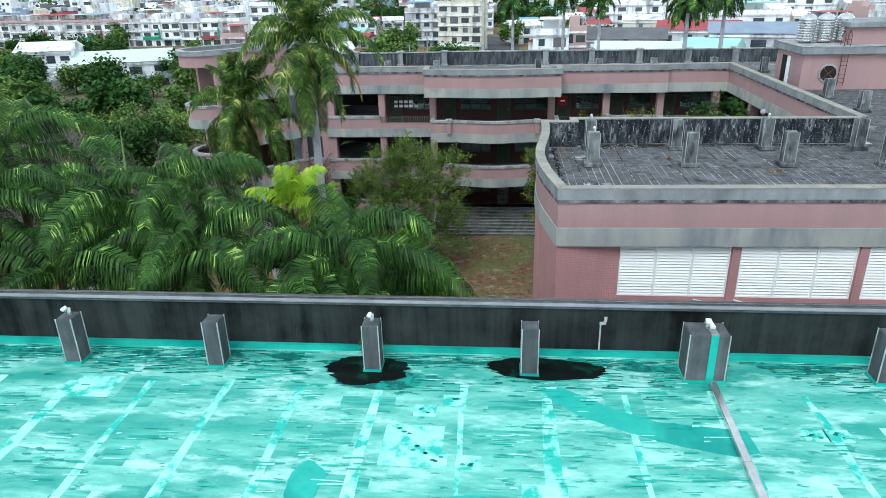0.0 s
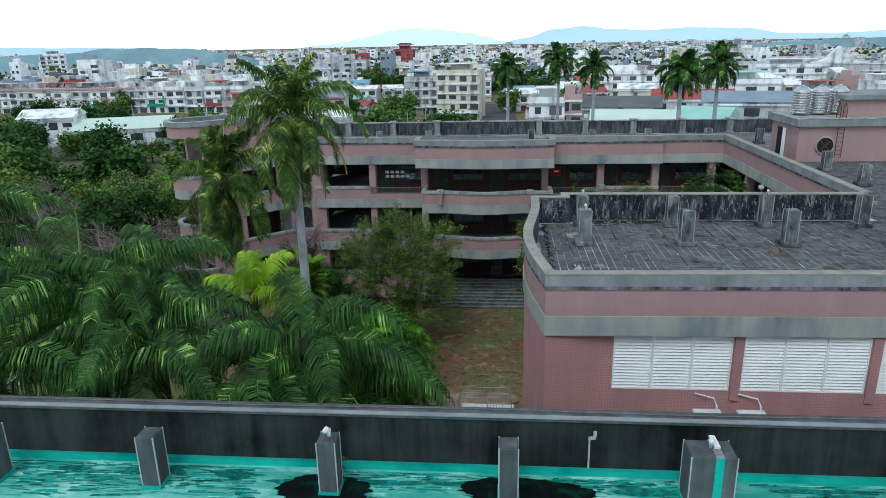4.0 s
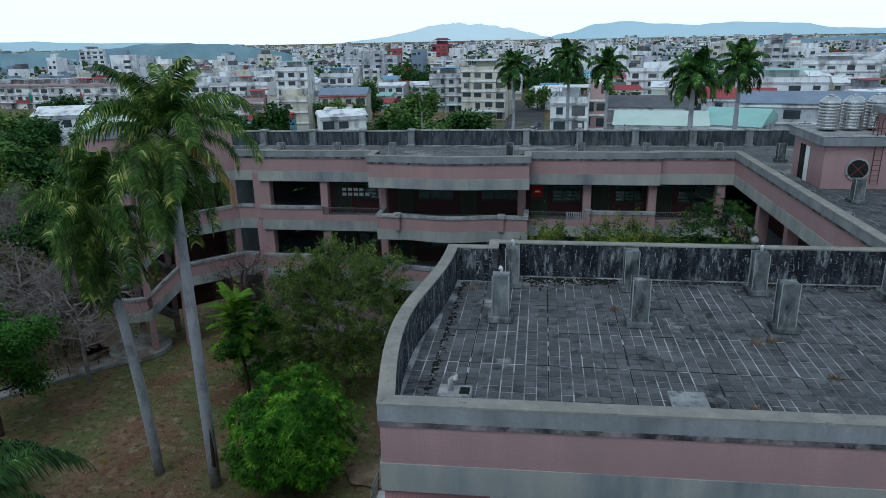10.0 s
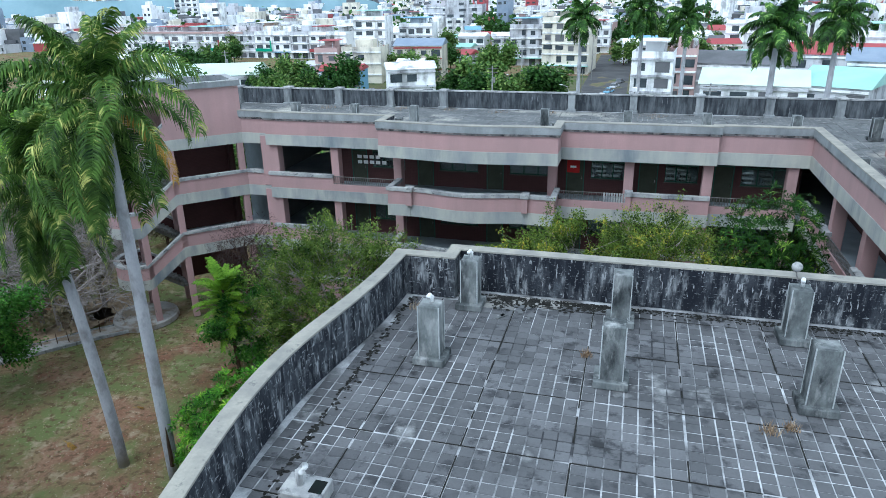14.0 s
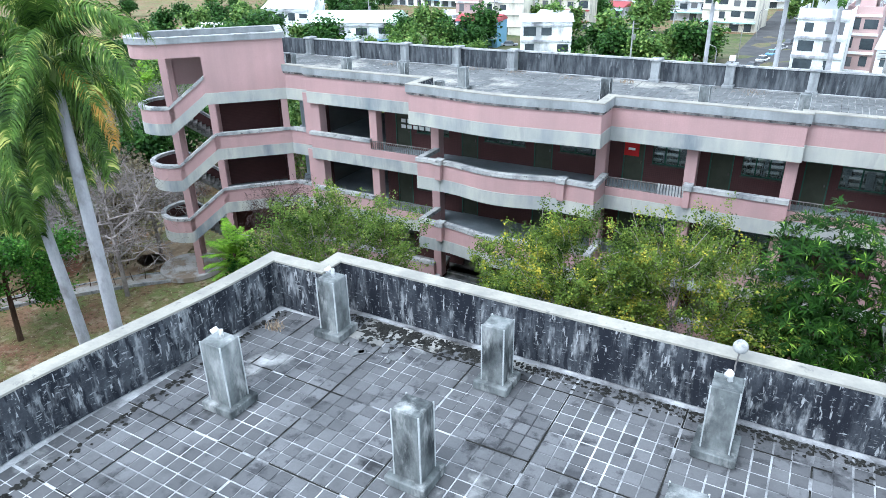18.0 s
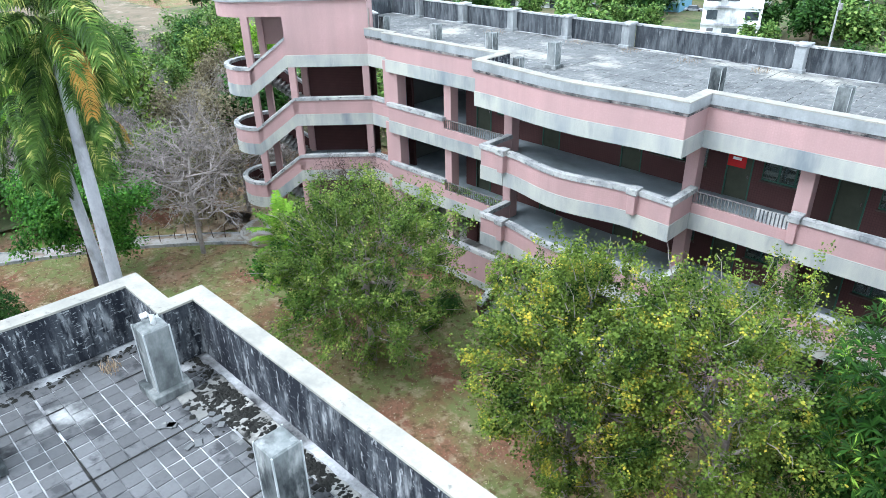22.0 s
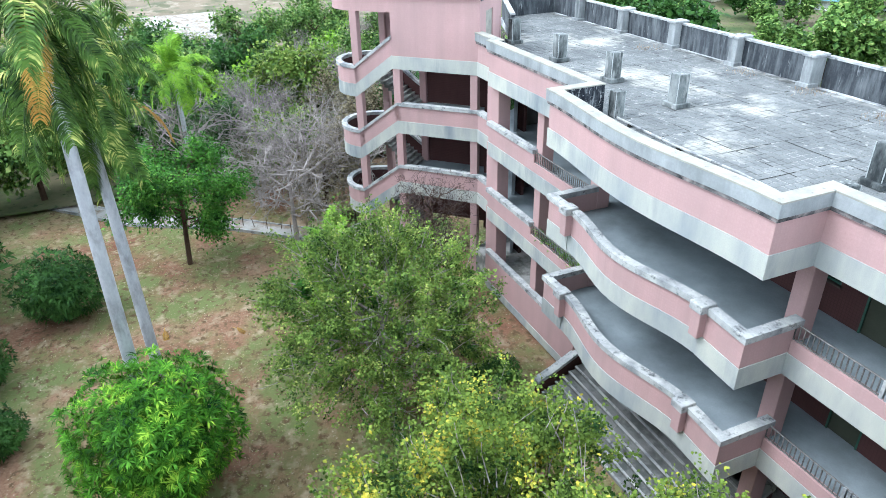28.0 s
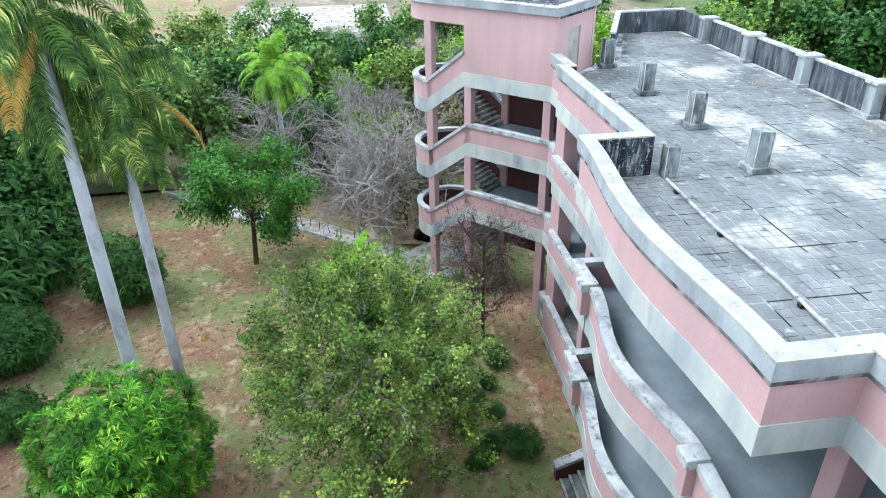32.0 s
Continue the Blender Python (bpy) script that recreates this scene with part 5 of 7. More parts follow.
def tree(name, label, x, y, height, radius, leafmat, leaves=9000, size=0.16, aspect=0.28, seed=1, limbs=9, levels=2, trunk_r=0.16, bark=None,
         lean=(0, 0), spread=0.55, flat=1.0, start=0.3, cloud=0.22, whorl=0, limb=0.42, taper=0.5):
    rng = np.random.default_rng(seed)
    t = thing(name, label, "tree", (x, y, land(x, y)))
    bm, tips, ways = branches(rng, (x, y), height, radius, limbs, levels, trunk_r, lean, spread, flat, start, 5, limb, taper)
    part("trunk", bm, bark or BARK, t)
    if leaves:
        if whorl:
            sel = rng.integers(0, len(tips), leaves)
            pts = tips[sel] + rng.normal(0, cloud, (leaves, 3))
            mid = tips.mean(0)
            dd = pts - mid
            dd /= np.linalg.norm(dd, axis=1, keepdims=True) + 1e-9
            v, f = whorls(pts, dd, size, whorl, rng)
        else:
            v, f = leaf_cloud(tips, ways, size, aspect, leaves, cloud, rng)
        np_mesh("crown", v, f, leafmat, t)
    return t


def spray_tree(name, label, x, y, height, rx, low, leafmat, shoots, per, size, seed, trunk_r=0.16, bare=0.0, cx=0.0, cy=0.0):
    """A broad tree with an uneven head of leafy sprays and some bare twigs standing out of it."""
    rng = np.random.default_rng(seed)
    t = thing(name, label, "tree", (x, y, land(x, y)))
    bm, tips, ways = branches(rng, (x, y), height * 0.92, rx * 0.95, 11, 2, trunk_r, (cx * 0.7, cy * 0.7), start=0.22)
    z0, rz = (height + low) / 2, (height - low) / 2
    heads = max(24, shoots // 14)
    u = rng.normal(0, 1, (heads, 3))
    u[:, 2] = np.abs(u[:, 2]) * np.where(rng.uniform(0, 1, heads) < 0.72, 1, -1)
    u /= np.linalg.norm(u, axis=1, keepdims=True)
    lump = np.array([1 + 0.30 * noise.noise((a * 2.3 + seed, b * 2.3, c * 2.3)) + 0.22 * noise.noise((a * 5.3, b * 5.3 + seed, c * 5.3)) for a, b, c in u])
    depth = np.where(rng.uniform(0, 1, heads) < 0.62, rng.uniform(0.84, 1.04, heads), rng.uniform(0.40, 0.92, heads))
    head = rng.integers(0, heads, shoots)
    p = (u * (lump * depth)[:, None] * np.array([rx, rx, rz]))[head] + np.array([cx, cy, z0]) + rng.normal(0, 1, (shoots, 3)) * np.array([0.36, 0.36, 0.24]) * rx / 3.2
    d = u[head] * np.array([1, 1, 0.6]) + np.array([0, 0, 0.5]) + rng.normal(0, 0.38, (shoots, 3))
    d /= np.linalg.norm(d, axis=1, keepdims=True)
    length = rng.uniform(0.35, 0.95, (shoots, 1))
    for k in range(0, shoots, 3):
        a, b = Vector(p[k]), Vector(p[k] + d[k] * length[k] * 0.95)
        tube([a - Vector(d[k]) * 0.35, a.lerp(b, 0.4) + Vector(rng.normal(0, 0.05, 3)), b], [0.016, 0.011, 0.004], 3, bm)
    part("trunk", bm, DEADBARK, t)
    leafy = rng.uniform(0, 1, shoots) > bare
    p, d, length = p[leafy], d[leafy], length[leafy]
    idx = rng.integers(0, len(p), len(p) * per)
    c = p[idx] + d[idx] * length[idx] * rng.uniform(-0.1, 1.0, (len(idx), 1)) + rng.normal(0, 0.1, (len(idx), 3))
    v, f = leaf_cloud(c, d[idx], size, 0.40, len(idx), 0.03, rng, 0.1)
    np_mesh("crown", v, f, leafmat, t)
    return t


def mound_tree(name, label, x, y, height, rx, leafmat, shoots, per, size, seed, low=0.35, trunk_r=0.16):
    """A dense round-headed tree: shoot tips over a lumpy crown, each with a rosette of leaves."""
    rng = np.random.default_rng(seed)
    t = thing(name, label, "tree", (x, y, land(x, y)))
    bm, tips, ways = branches(rng, (x, y), height * 0.62, rx * 0.40, 8, 1, trunk_r, start=0.2)
    part("trunk", bm, BARK, t)
    z0 = (height + low) / 2
    rz = (height - low) / 2
    outer = int(shoots * 0.56)
    u = rng.normal(0, 1, (shoots, 3))
    q = np.arange(outer) + 0.5
    cz, turn = 1 - 2 * q / outer, q * 2.39996
    ring = np.sqrt(1 - cz * cz)
    u[:outer] = np.column_stack([ring * np.cos(turn), ring * np.sin(turn), cz]) + rng.normal(0, 0.028, (outer, 3))
    u /= np.linalg.norm(u, axis=1, keepdims=True)
    lump = np.array([1 + 0.26 * noise.noise((a * 2.1 + seed, b * 2.1, c * 2.1)) + 0.16 * noise.noise((a * 4.7, b * 4.7 + seed, c * 4.7)) for a, b, c in u])
    depth = np.where(np.arange(shoots) < outer, rng.uniform(0.95, 1.04, shoots), rng.uniform(0.42, 0.76, shoots))
    wide = np.where(u[:, 2] < 0, 1.0 + 0.12 * u[:, 2], 1.0)
    p = u * (lump * depth * wide)[:, None] * np.array([rx, rx, rz]) + np.array([0, 0, z0])
    d = u * np.array([1, 1, 0.8]) + np.array([0, 0, 0.45]) + rng.normal(0, 0.18, (shoots, 3))
    d /= np.linalg.norm(d, axis=1, keepdims=True)
    v, f = whorls(p, d, size, per, rng, 0.07 if per > 12 else 0.105)
    np_mesh("crown", v, f, leafmat, t)
    return t


def frond_mesh(name, length, pitch, curl, leaflet, count, rng, width=0.035, hang=0.5, plume=0.0):
    """One palm frond leaving the origin along +x at a pitch and bending down under its weight, with two rows of leaflets that hang."""
    n = 24
    rib = [np.zeros(3)]
    tan = []
    for k in range(n):
        a = math.radians(max(-84.0, pitch - curl * ((k + 0.5) / n) ** 1.35))
        tan.append(np.array([math.cos(a), 0.0, math.sin(a)]))
        rib.append(rib[-1] + tan[-1] * (length / n))
    V, Fc = [], []
    for k in range(0, n, 2):
        a, b = rib[k], rib[k + 2]
        wa, wb = 0.04 * (1 - k / (n + 1)), 0.04 * (1 - (k + 2) / (n + 1))
        i = len(V)
        V += [tuple(a + [0, -wa, 0]), tuple(a + [0, wa, 0]), tuple(b + [0, wb, 0]), tuple(b + [0, -wb, 0]), tuple(a - [0, 0, wa]), tuple(b - [0, 0, wb])]
        Fc += [(i, i + 1, i + 2, i + 3), (i, i + 3, i + 5, i + 4), (i + 1, i + 4, i + 5, i + 2)]
    down = np.array([0.0, 0.0, -1.0])
    for k in range(count):
        s = min(max(0.13 + 0.87 * (k + rng.uniform(-0.4, 0.4)) / count, 0.1), 0.995)
        q = s * n
        j = min(int(q), n - 1)
        p = rib[j] + (rib[j + 1] - rib[j]) * (q - j)
        t = tan[j]
        up = np.array([-t[2], 0.0, t[0]])
        L = leaflet * (0.5 + 0.5 * math.sin(math.pi * min(1.0, s * 0.9 + 0.08))) * rng.uniform(0.8, 1.15)
        for side in (-1, 1):
            d = np.array([0.0, side * 1.0, 0.0]) + t * rng.uniform(0.5, 0.68) + up * (rng.uniform(0.18, 0.36) + plume * (k % 3 - 1))
            d /= np.linalg.norm(d)
            d2 = d * (1 - hang * 0.6) + down * hang * rng.uniform(0.75, 0.95)
            d2 /= np.linalg.norm(d2)
            d3 = d * (1 - hang) * 0.7 + down * hang * rng.uniform(0.9, 1.3) + t * 0.12
            d3 /= np.linalg.norm(d3)
            m = p + d * L * 0.32
            m2 = m + d2 * L * 0.34
            e = m2 + d3 * L * 0.36
            w = (t * 0.8 + up * rng.uniform(-0.3, 0.3)) * width * rng.uniform(0.8, 1.2)
            i = len(V)
            V += [tuple(p - w * 0.4), tuple(p + w * 0.4), tuple(m + w), tuple(m - w), tuple(m2 + w * 0.8), tuple(m2 - w * 0.8), tuple(e)]
            Fc += [(i, i + 1, i + 2, i + 3), (i + 3, i + 2, i + 4, i + 5), (i + 5, i + 4, i + 6)]
    me = bpy.data.meshes.new(name)
    me.from_pydata(V, [], Fc)
    return me


rngp = np.random.default_rng(7)


def frond_set(material, length, leaflet, count, width, hang, pitches, curl, plume=0.0):
    """Fronds from the newest, upright one to the oldest, hanging one."""
    out = []
    for pt in pitches:
        me = frond_mesh("frond", length * (0.82 if pt > 72 else 1.0), pt, curl * (0.45 if pt > 72 else 1.0), leaflet, count, rngp, width, hang, plume)
        me.materials.append(material)
        out.append(me)
    return out


ROYAL = frond_set(FRONDROYAL, 4.4, 0.95, 92, 0.042, 0.62, (84, 74, 63, 51, 38, 22, 4, -16, -36, -56, -70), 118, 0.30)
ROYALDRY = frond_set(FRONDDRY, 4.0, 0.8, 70, 0.030, 0.7, (-12,), 72)
LUSH = frond_set(FROND, 3.9, 1.1, 84, 0.027, 0.82, (64, 50, 38, 26, 12, -8, -30), 112)
LUSHY = frond_set(FRONDYELLOW, 1.8, 0.75, 64, 0.020, 0.62, (84, 72, 58, 40), 70)
LUSHFAR = frond_set(FROND, 3.2, 1.0, 44, 0.085, 0.66, (84, 66, 46, 24, 0, -26), 108)
BRIGHTP = frond_set(LEAF_BRIGHT, 2.6, 0.7, 44, 0.034, 0.5, (80, 56, 32, 8, -20), 105)
FERN = frond_set(LEAF_BRIGHT, 1.6, 0.34, 64, 0.020, 0.35, (66, 44, 26, 8, -10), 55)


def palm(label, x, y, h, trunk_r, fronds, count, seed, top=None, scale=1.0, shaft=True, dry=None, trunkmat=None, group="", tier=0.3, spear=True):
    rng = random.Random(seed)
    z = land(x, y)
    p = thing("palm", label, "palm tree", (x, y, z), group)
    tx, ty = top or (0, 0)
    if h > 0.6:
        n = 8
        pts = [(tx * (k / n) ** 1.5, ty * (k / n) ** 1.5, -0.2 + (h + 0.2) * k / n) for k in range(n + 1)]
        rad = [trunk_r * (1.25 - 0.4 * k / n + 0.15 * math.sin(3.0 * k / n)) for k in range(n + 1)]
        part("trunk", tube(pts, rad, 12), trunkmat or PALMTRUNK, p, "", True)
    if shaft:
        part("crownshaft", tube([(tx, ty, h - 0.1), (tx, ty, h + 0.5), (tx, ty, h + 1.3)], [trunk_r * 0.95, trunk_r * 0.9, trunk_r * 0.4], 10), SHAFT, p, "", True)
        h += 1.1
    if spear:
        part("spear_leaf", tube([(tx, ty, h - 0.3), (tx + 0.05, ty, h + 1.0 * scale), (tx + 0.12, ty + 0.05, h + 2.3 * scale)], [0.05, 0.04, 0.008], 5), SHAFT, p)
    for k in range(count):
        u = (k + 0.5) / count
        j = min(int(u * len(fronds)), len(fronds) - 1)
        me = fronds[j] if not (dry and k in dry) else ROYALDRY[0]
        ob = new("frond", me)
        ob.parent = p
        yaw = k * 137.5 + rng.uniform(-22, 22)
        s = scale * rng.uniform(0.86, 1.1)
        ob.matrix_local = Matrix.Translation((tx, ty, h - tier * u)) @ Matrix.Rotation(radians(yaw), 4, "Z") @ Matrix.Rotation(radians(rng.uniform(-7, 7)), 4, "Y") @ Matrix.Rotation(radians(rng.uniform(-14, 14)), 4, "X") @ Matrix.Scale(s, 4)
    return p


# the two royal palms in the court
royal_near = palm("tall royal palm with a pale grey trunk and drooping crown", -10.15, 36.0, 15.9, 0.21, ROYAL, 34, 3, (-0.1, 0.2), 1.0, dry=(29,))
palm("tall royal palm with a pale grey trunk and drooping crown", -13.45, 36.6, 12.5, 0.20, ROYAL, 32, 9, (-0.85, -0.2), 0.95, dry=(27,))

scar = part("trunk_scar", tube([(0.14, -0.17, 1.2), (0.155, -0.165, 2.2), (0.14, -0.15, 3.4)], [0.10, 0.085, 0.02], 6), BARK, royal_near, "dark scar low on the trunk")

# trees in the court
mound_tree("mango_tree", "dense bright green mango tree with rosettes of leaves", -6.3, 36.6, 5.5, 2.75, LEAF_MANGO, 2200, 19, 0.33, 4, 0.2)
spray_tree("shade_tree", "fine-leaved olive green tree with pale twigs", -6.5, 45.3, 8.9, 3.7, 1.2, LEAF_FINE, 1700, 58, 0.10, 11, 0.17, 0.24)
spray_tree("yellowing_tree", "broad tree with yellowing sprays of leaves", 5.9, 43.6, 10.6, 3.1, 3.0, LEAF_YELLOW, 1350, 84, 0.090, 21, 0.17, 0.14)
spray_tree("yellowing_tree", "thin-leaved tree with yellowing sprays and bare twigs", 10.3, 44.7, 11.2, 3.0, 3.2, LEAF_YELLOW, 1400, 74, 0.084, 31, 0.17, 0.32)
mound_tree("mango_tree", "tall mango tree by the corridor, leaves coloured as in shade", 14.3, 45.2, 12.4, 2.4, LEAF_MANGO_DARK, 2000, 17, 0.34, 14, 1.0)
palm("young bright green fern-leaved tree", -12.2, 44.7, 5.6, 0.08, FERN, 60, 5, (-0.5, 0.2), 1.1, False, None, BARK, tier=2.6, spear=False)
spray_tree("garden_shrub", "leafy green shrub below the fern-leaved tree", -11.8, 45.6, 5.2, 1.9, 0.2, LEAF_GARDEN, 420, 40, 0.14, 61, 0.08)
# bare trees by the stair tower
for k, (x, y, h, r) in enumerate([(-23.3, 45.2, 7.4, 4.4), (-26.8, 46.8, 7.0, 4.2), (-29.0, 47.5, 7.6, 4.8), (-34.0, 45.0, 7.0, 4.5), (-26.5, 50.5, 6.5, 4.2), (-33.5, 40.0, 8.6, 4.2)]):
    tree("bare_tree", "leafless grey tree with tangled branches", x, y, h, r, LEAF_TWIG, 1500, 0.55, 0.020, seed=40 + k, cloud=0.22, limb=0.46, taper=0.62, limbs=12, levels=3, trunk_r=0.14, bark=DEADBARK, spread=0.75, flat=0.7, start=0.3)
for k, (x, y, h, r) in enumerate([(-14.9, 50.9, 7.6, 2.3), (-30.5, 44.2, 5.2, 3.4)]):
    tree("bare_shrub", "dense dark leafless shrub with fine twigs", x, y, h, r, LEAF_TWIGDARK if k == 0 else LEAF_TWIG, 5200 if k == 0 else 1500, 0.42, 0.024, seed=140 + k, cloud=0.3, limb=0.5, taper=0.55 if k == 0 else 0.68, limbs=16, levels=3, trunk_r=0.09, bark=BARK if k == 0 else DEADBARK, spread=0.6, flat=1.2 if k == 0 else 0.7, start=0.12)
tree("garden_tree", "small dark green tree with a crooked trunk", -24.2, 38.8, 7.8, 3.5, LEAF_GARDEN, 24000, 0.17, 0.34, 51, 11, 2, 0.14, lean=(-0.4, 0.5), start=0.3, cloud=0.36)
mound_tree("shrub", "dark green rounded shrub", -21.2, 32.3, 3.6, 2.0, LEAF_DARK, 1500, 8, 0.32, 52, 0.1, 0.08)
mound_tree("shrub", "dark green rounded shrub", -16.0, 28.5, 3.0, 1.8, LEAF_DARK, 1300, 8, 0.32, 53, 0.1, 0.08)
mound_tree("shrub", "low green shrub at the edge of the court", -11.5, 30.2, 1.6, 1.2, LEAF_DARK, 800, 8, 0.26, 54, 0.05, 0.05)

# lush palms beside the turquoise roof
LP = [(-6.5, 19.3, 13.8), (-9.2, 18.3, 12.7), (-12.4, 20.6, 13.5), (-16.0, 18.8, 14.0), (-18.2, 23.0, 14.6), (-6.0, 17.4, 12.3), (-4.4, 17.5, 13.0), (-13.2, 17.4, 11.9), (-22.0, 20.0, 14.4),
      (-10.4, 20.8, 13.6), (-20.4, 17.6, 13.1), (-25.5, 22.0, 14.2), (-3.6, 17.4, 11.6)]
for k, (x, y, h) in enumerate(LP):
    palm("lush green feather palm", x, y, h, 0.13, LUSH if k else LUSHY, 17 if k else 9, 60 + k, None, 0.92 + 0.08 * (k % 3), False, None, BARK, "palms beside the roof", 0.5, k == 2)
rs = random.Random(8)
under = mound_tree("undergrowth_shrub", "dark undergrowth shrub, also dark fill for gaps below palms", -10.0, 27.0, 3.4, 2.2, LEAF_DARK, 560, 7, 0.50, 55, 0.1, 0.07)
# shrubs repeated below the palms as dark fill for the shaded gaps
for k in range(72):
    x, y = (rs.uniform(-29, -4.5), rs.uniform(16.5, 26.5)) if k < 38 else (rs.uniform(-17, -4.0), rs.uniform(16.8, 22.0))
    copy_thing(under, pose(x, y, 0, 0, 0, rs.uniform(0, 360)) @ Matrix.Scale(rs.uniform(0.7, 1.7), 4))

# undergrowth at the foot of the facade
for k in range(12):
    x, y = rs.uniform(-13.5, -6.2), rs.uniform(48.6, 51.2)
    copy_thing(under, pose(x, y, 0, 0, 0, rs.uniform(0, 360)) @ Matrix.Scale(rs.uniform(0.12, 0.32), 4))
# round landing pad at the foot of the stair tower
pad = thing("landing_pad", "pale round concrete pad at the foot of the stair", "pad", (-23.1, 49.9, 0), kind="structure")
ring = [(math.cos(math.tau * q / 28), math.sin(math.tau * q / 28)) for q in range(28)]
part("disc", slab([(1.6 * a, 1.6 * b) for a, b in ring], -0.1, 0.26), COPE, pad)
part("top", slab([(1.52 * a, 1.52 * b) for a, b in ring], 0.26, 0.29), PAVING, pad)

# woods west and south-west of the court: a few trees, then copies
protos = [
    tree("wood_tree", "broad dark green wood tree", -38, 30, 8.5, 4.4, LEAF_WOOD, 6500, 0.40, 0.38, 71, 10, 2, 0.2, start=0.25, cloud=0.5),
    tree("wood_tree", "rounded green wood tree", -42, 38, 7.5, 4.0, LEAF_DARK, 6500, 0.40, 0.38, 72, 10, 2, 0.2, start=0.2, cloud=0.5),
    tree("wood_tree", "pale olive wood tree", -45, 50, 7.0, 4.0, LEAF_FINE, 6500, 0.36, 0.38, 73, 10, 2, 0.18, start=0.2, cloud=0.5),
    tree("wood_tree", "dry brownish scrub tree", -36, 55, 5.0, 3.6, LEAF_DRY, 4500, 0.28, 0.32, 74, 9, 2, 0.14, start=0.15, cloud=0.45),
    tree("wood_tree", "bright yellow-green leafy bush", -48, 44, 4.0, 3.2, LEAF_BRIGHT, 4000, 0.34, 0.38, 75, 8, 2, 0.12, start=0.15, cloud=0.45),
]
protos.append(tree("wood_tree", "leafless greyish scrub tree", -40, 62, 6.0, 3.8, LEAF_TWIG, 4000, 0.55, 0.045, 76, 12, 2, 0.16, DEADBARK, start=0.15, cloud=0.5, limb=0.5, taper=0.6))
rw_ = random.Random(5)
spots = []
for k in range(900):
    x, y = rw_.uniform(-74, -26.5), rw_.uniform(14, 78)
    if x > -36 and 33 < y < 47:
        continue
    if x > -27.5 and y > 56:
        continue
    if abs(x + 34) < 6 and 26 < y < 40 and rw_.random() < 0.8:
        continue
    if all((x - a) ** 2 + (y - b) ** 2 > 20 for a, b in spots):
        spots.append((x, y))
for x, y in spots[:165]:
    k = rw_.choices(range(6), (2.5, 2.5, 3, 2.5 if y > 50 else 2, 1.6, 3 if y > 44 else 1))[0]
    s = rw_.uniform(0.6, 1.0)
    copy_thing(protos[k], pose(x, y, land(x, y), 0, 0, rw_.uniform(0, 360)) @ Matrix.Scale(s, 4))
palm("bright green feather palm among bare trees", -33.8, 40.3, 9.3, 0.14, BRIGHTP, 24, 91, None, 1.15, False)
# palms behind the north wing
for k, (x, y, h) in enumerate([(1.5, 99.7, 20.2), (8.4, 98.0, 21.0), (13.0, 96.0, 19.6), (17.0, 66.9, 17.2), (21.9, 72.3, 17.6)]):
    palm("royal palm beyond the roofs", x, y, h - land(x, y) * 0 - (0.8 if k > 2 else 0.5), 0.2, LUSHFAR, 26, 100 + k, None, 0.95 if k < 3 else 0.85, True, None, None, "palms behind the school")

# ground cover in the court: thin grass and fallen leaves
rg = np.random.default_rng(77)


def court_points(n):
    p = np.stack([rg.uniform(-32, 16, n), rg.uniform(23, 53, n)], 1)
    keep = [(x < 1.3 or y > 34.2) and not (x > -6 and y > 51.6) and not (x < -14 and y > 60 + x * 0.5) and y < 53 for x, y in p]
    return p[keep]


gp = court_points(26000)
gp = gp[[noise.noise((x * 0.23, y * 0.23, 4.0)) + 0.35 * noise.noise((x * 0.9, y * 0.9, 1.0)) > 0.02 for x, y in gp]]
n = len(gp)
base3 = np.column_stack([gp, np.full(n, 0.0)])
a = rg.uniform(0, 6.28, n)
L = rg.uniform(0.05, 0.14, n)
side = np.column_stack([np.cos(a), np.sin(a), np.zeros(n)]) * 0.035
lean3 = np.column_stack([rg.normal(0, 0.07, n), rg.normal(0, 0.07, n), L * 0.3])
v = np.stack([base3 - side, base3 + side, base3 + side * 0.3 + lean3, base3 - side * 0.3 + lean3], 1).reshape(-1, 3)
ob = np_mesh("grass", v, np.arange(len(v)).reshape(-1, 4), LEAF_GRASS, None, "thin patchy grass tufts on bare soil")
tagged(ob, "", "grass", kind="stuff")
lp = court_points(11000)
n = len(lp)
base3 = np.column_stack([lp, rg.uniform(0.03, 0.045, n)])
a = rg.uniform(0, 6.28, n)
u3 = np.column_stack([np.cos(a), np.sin(a), rg.normal(0, 0.08, n)]) * rg.uniform(0.02, 0.05, (n, 1))
w3 = np.column_stack([-np.sin(a), np.cos(a), rg.normal(0, 0.08, n)]) * rg.uniform(0.012, 0.025, (n, 1))
v = np.stack([base3 - u3, base3 + w3, base3 + u3, base3 - w3], 1).reshape(-1, 3)
ob = np_mesh("fallen_leaves", v, np.arange(len(v)).reshape(-1, 4), LEAF_LITTER, None, "brown fallen leaves scattered on the soil")
tagged(ob, "", "leaves", kind="stuff")


def sheet(name, label, x0, x1, y0, y1, material, lift=0.05, step=4.0):
    nx_, ny_ = int((x1 - x0) / step) + 1, int((y1 - y0) / step) + 1
    vv = [(x0 + i * step, y0 + j * step, land(x0 + i * step, y0 + j * step) + lift + 0.25 * noise.noise((i * 0.7, j * 0.7, 2))) for j in range(ny_) for i in range(nx_)]
    ff = [(j * nx_ + i, j * nx_ + i + 1, j * nx_ + nx_ + i + 1, j * nx_ + nx_ + i) for j in range(ny_ - 1) for i in range(nx_ - 1)]
    tagged(raw(name, vv, ff, material), label, "meadow", kind="structure")


sheet("meadow", "rough green meadow behind the school", -170, 60, 66, 230, MEADOW, 0.35)
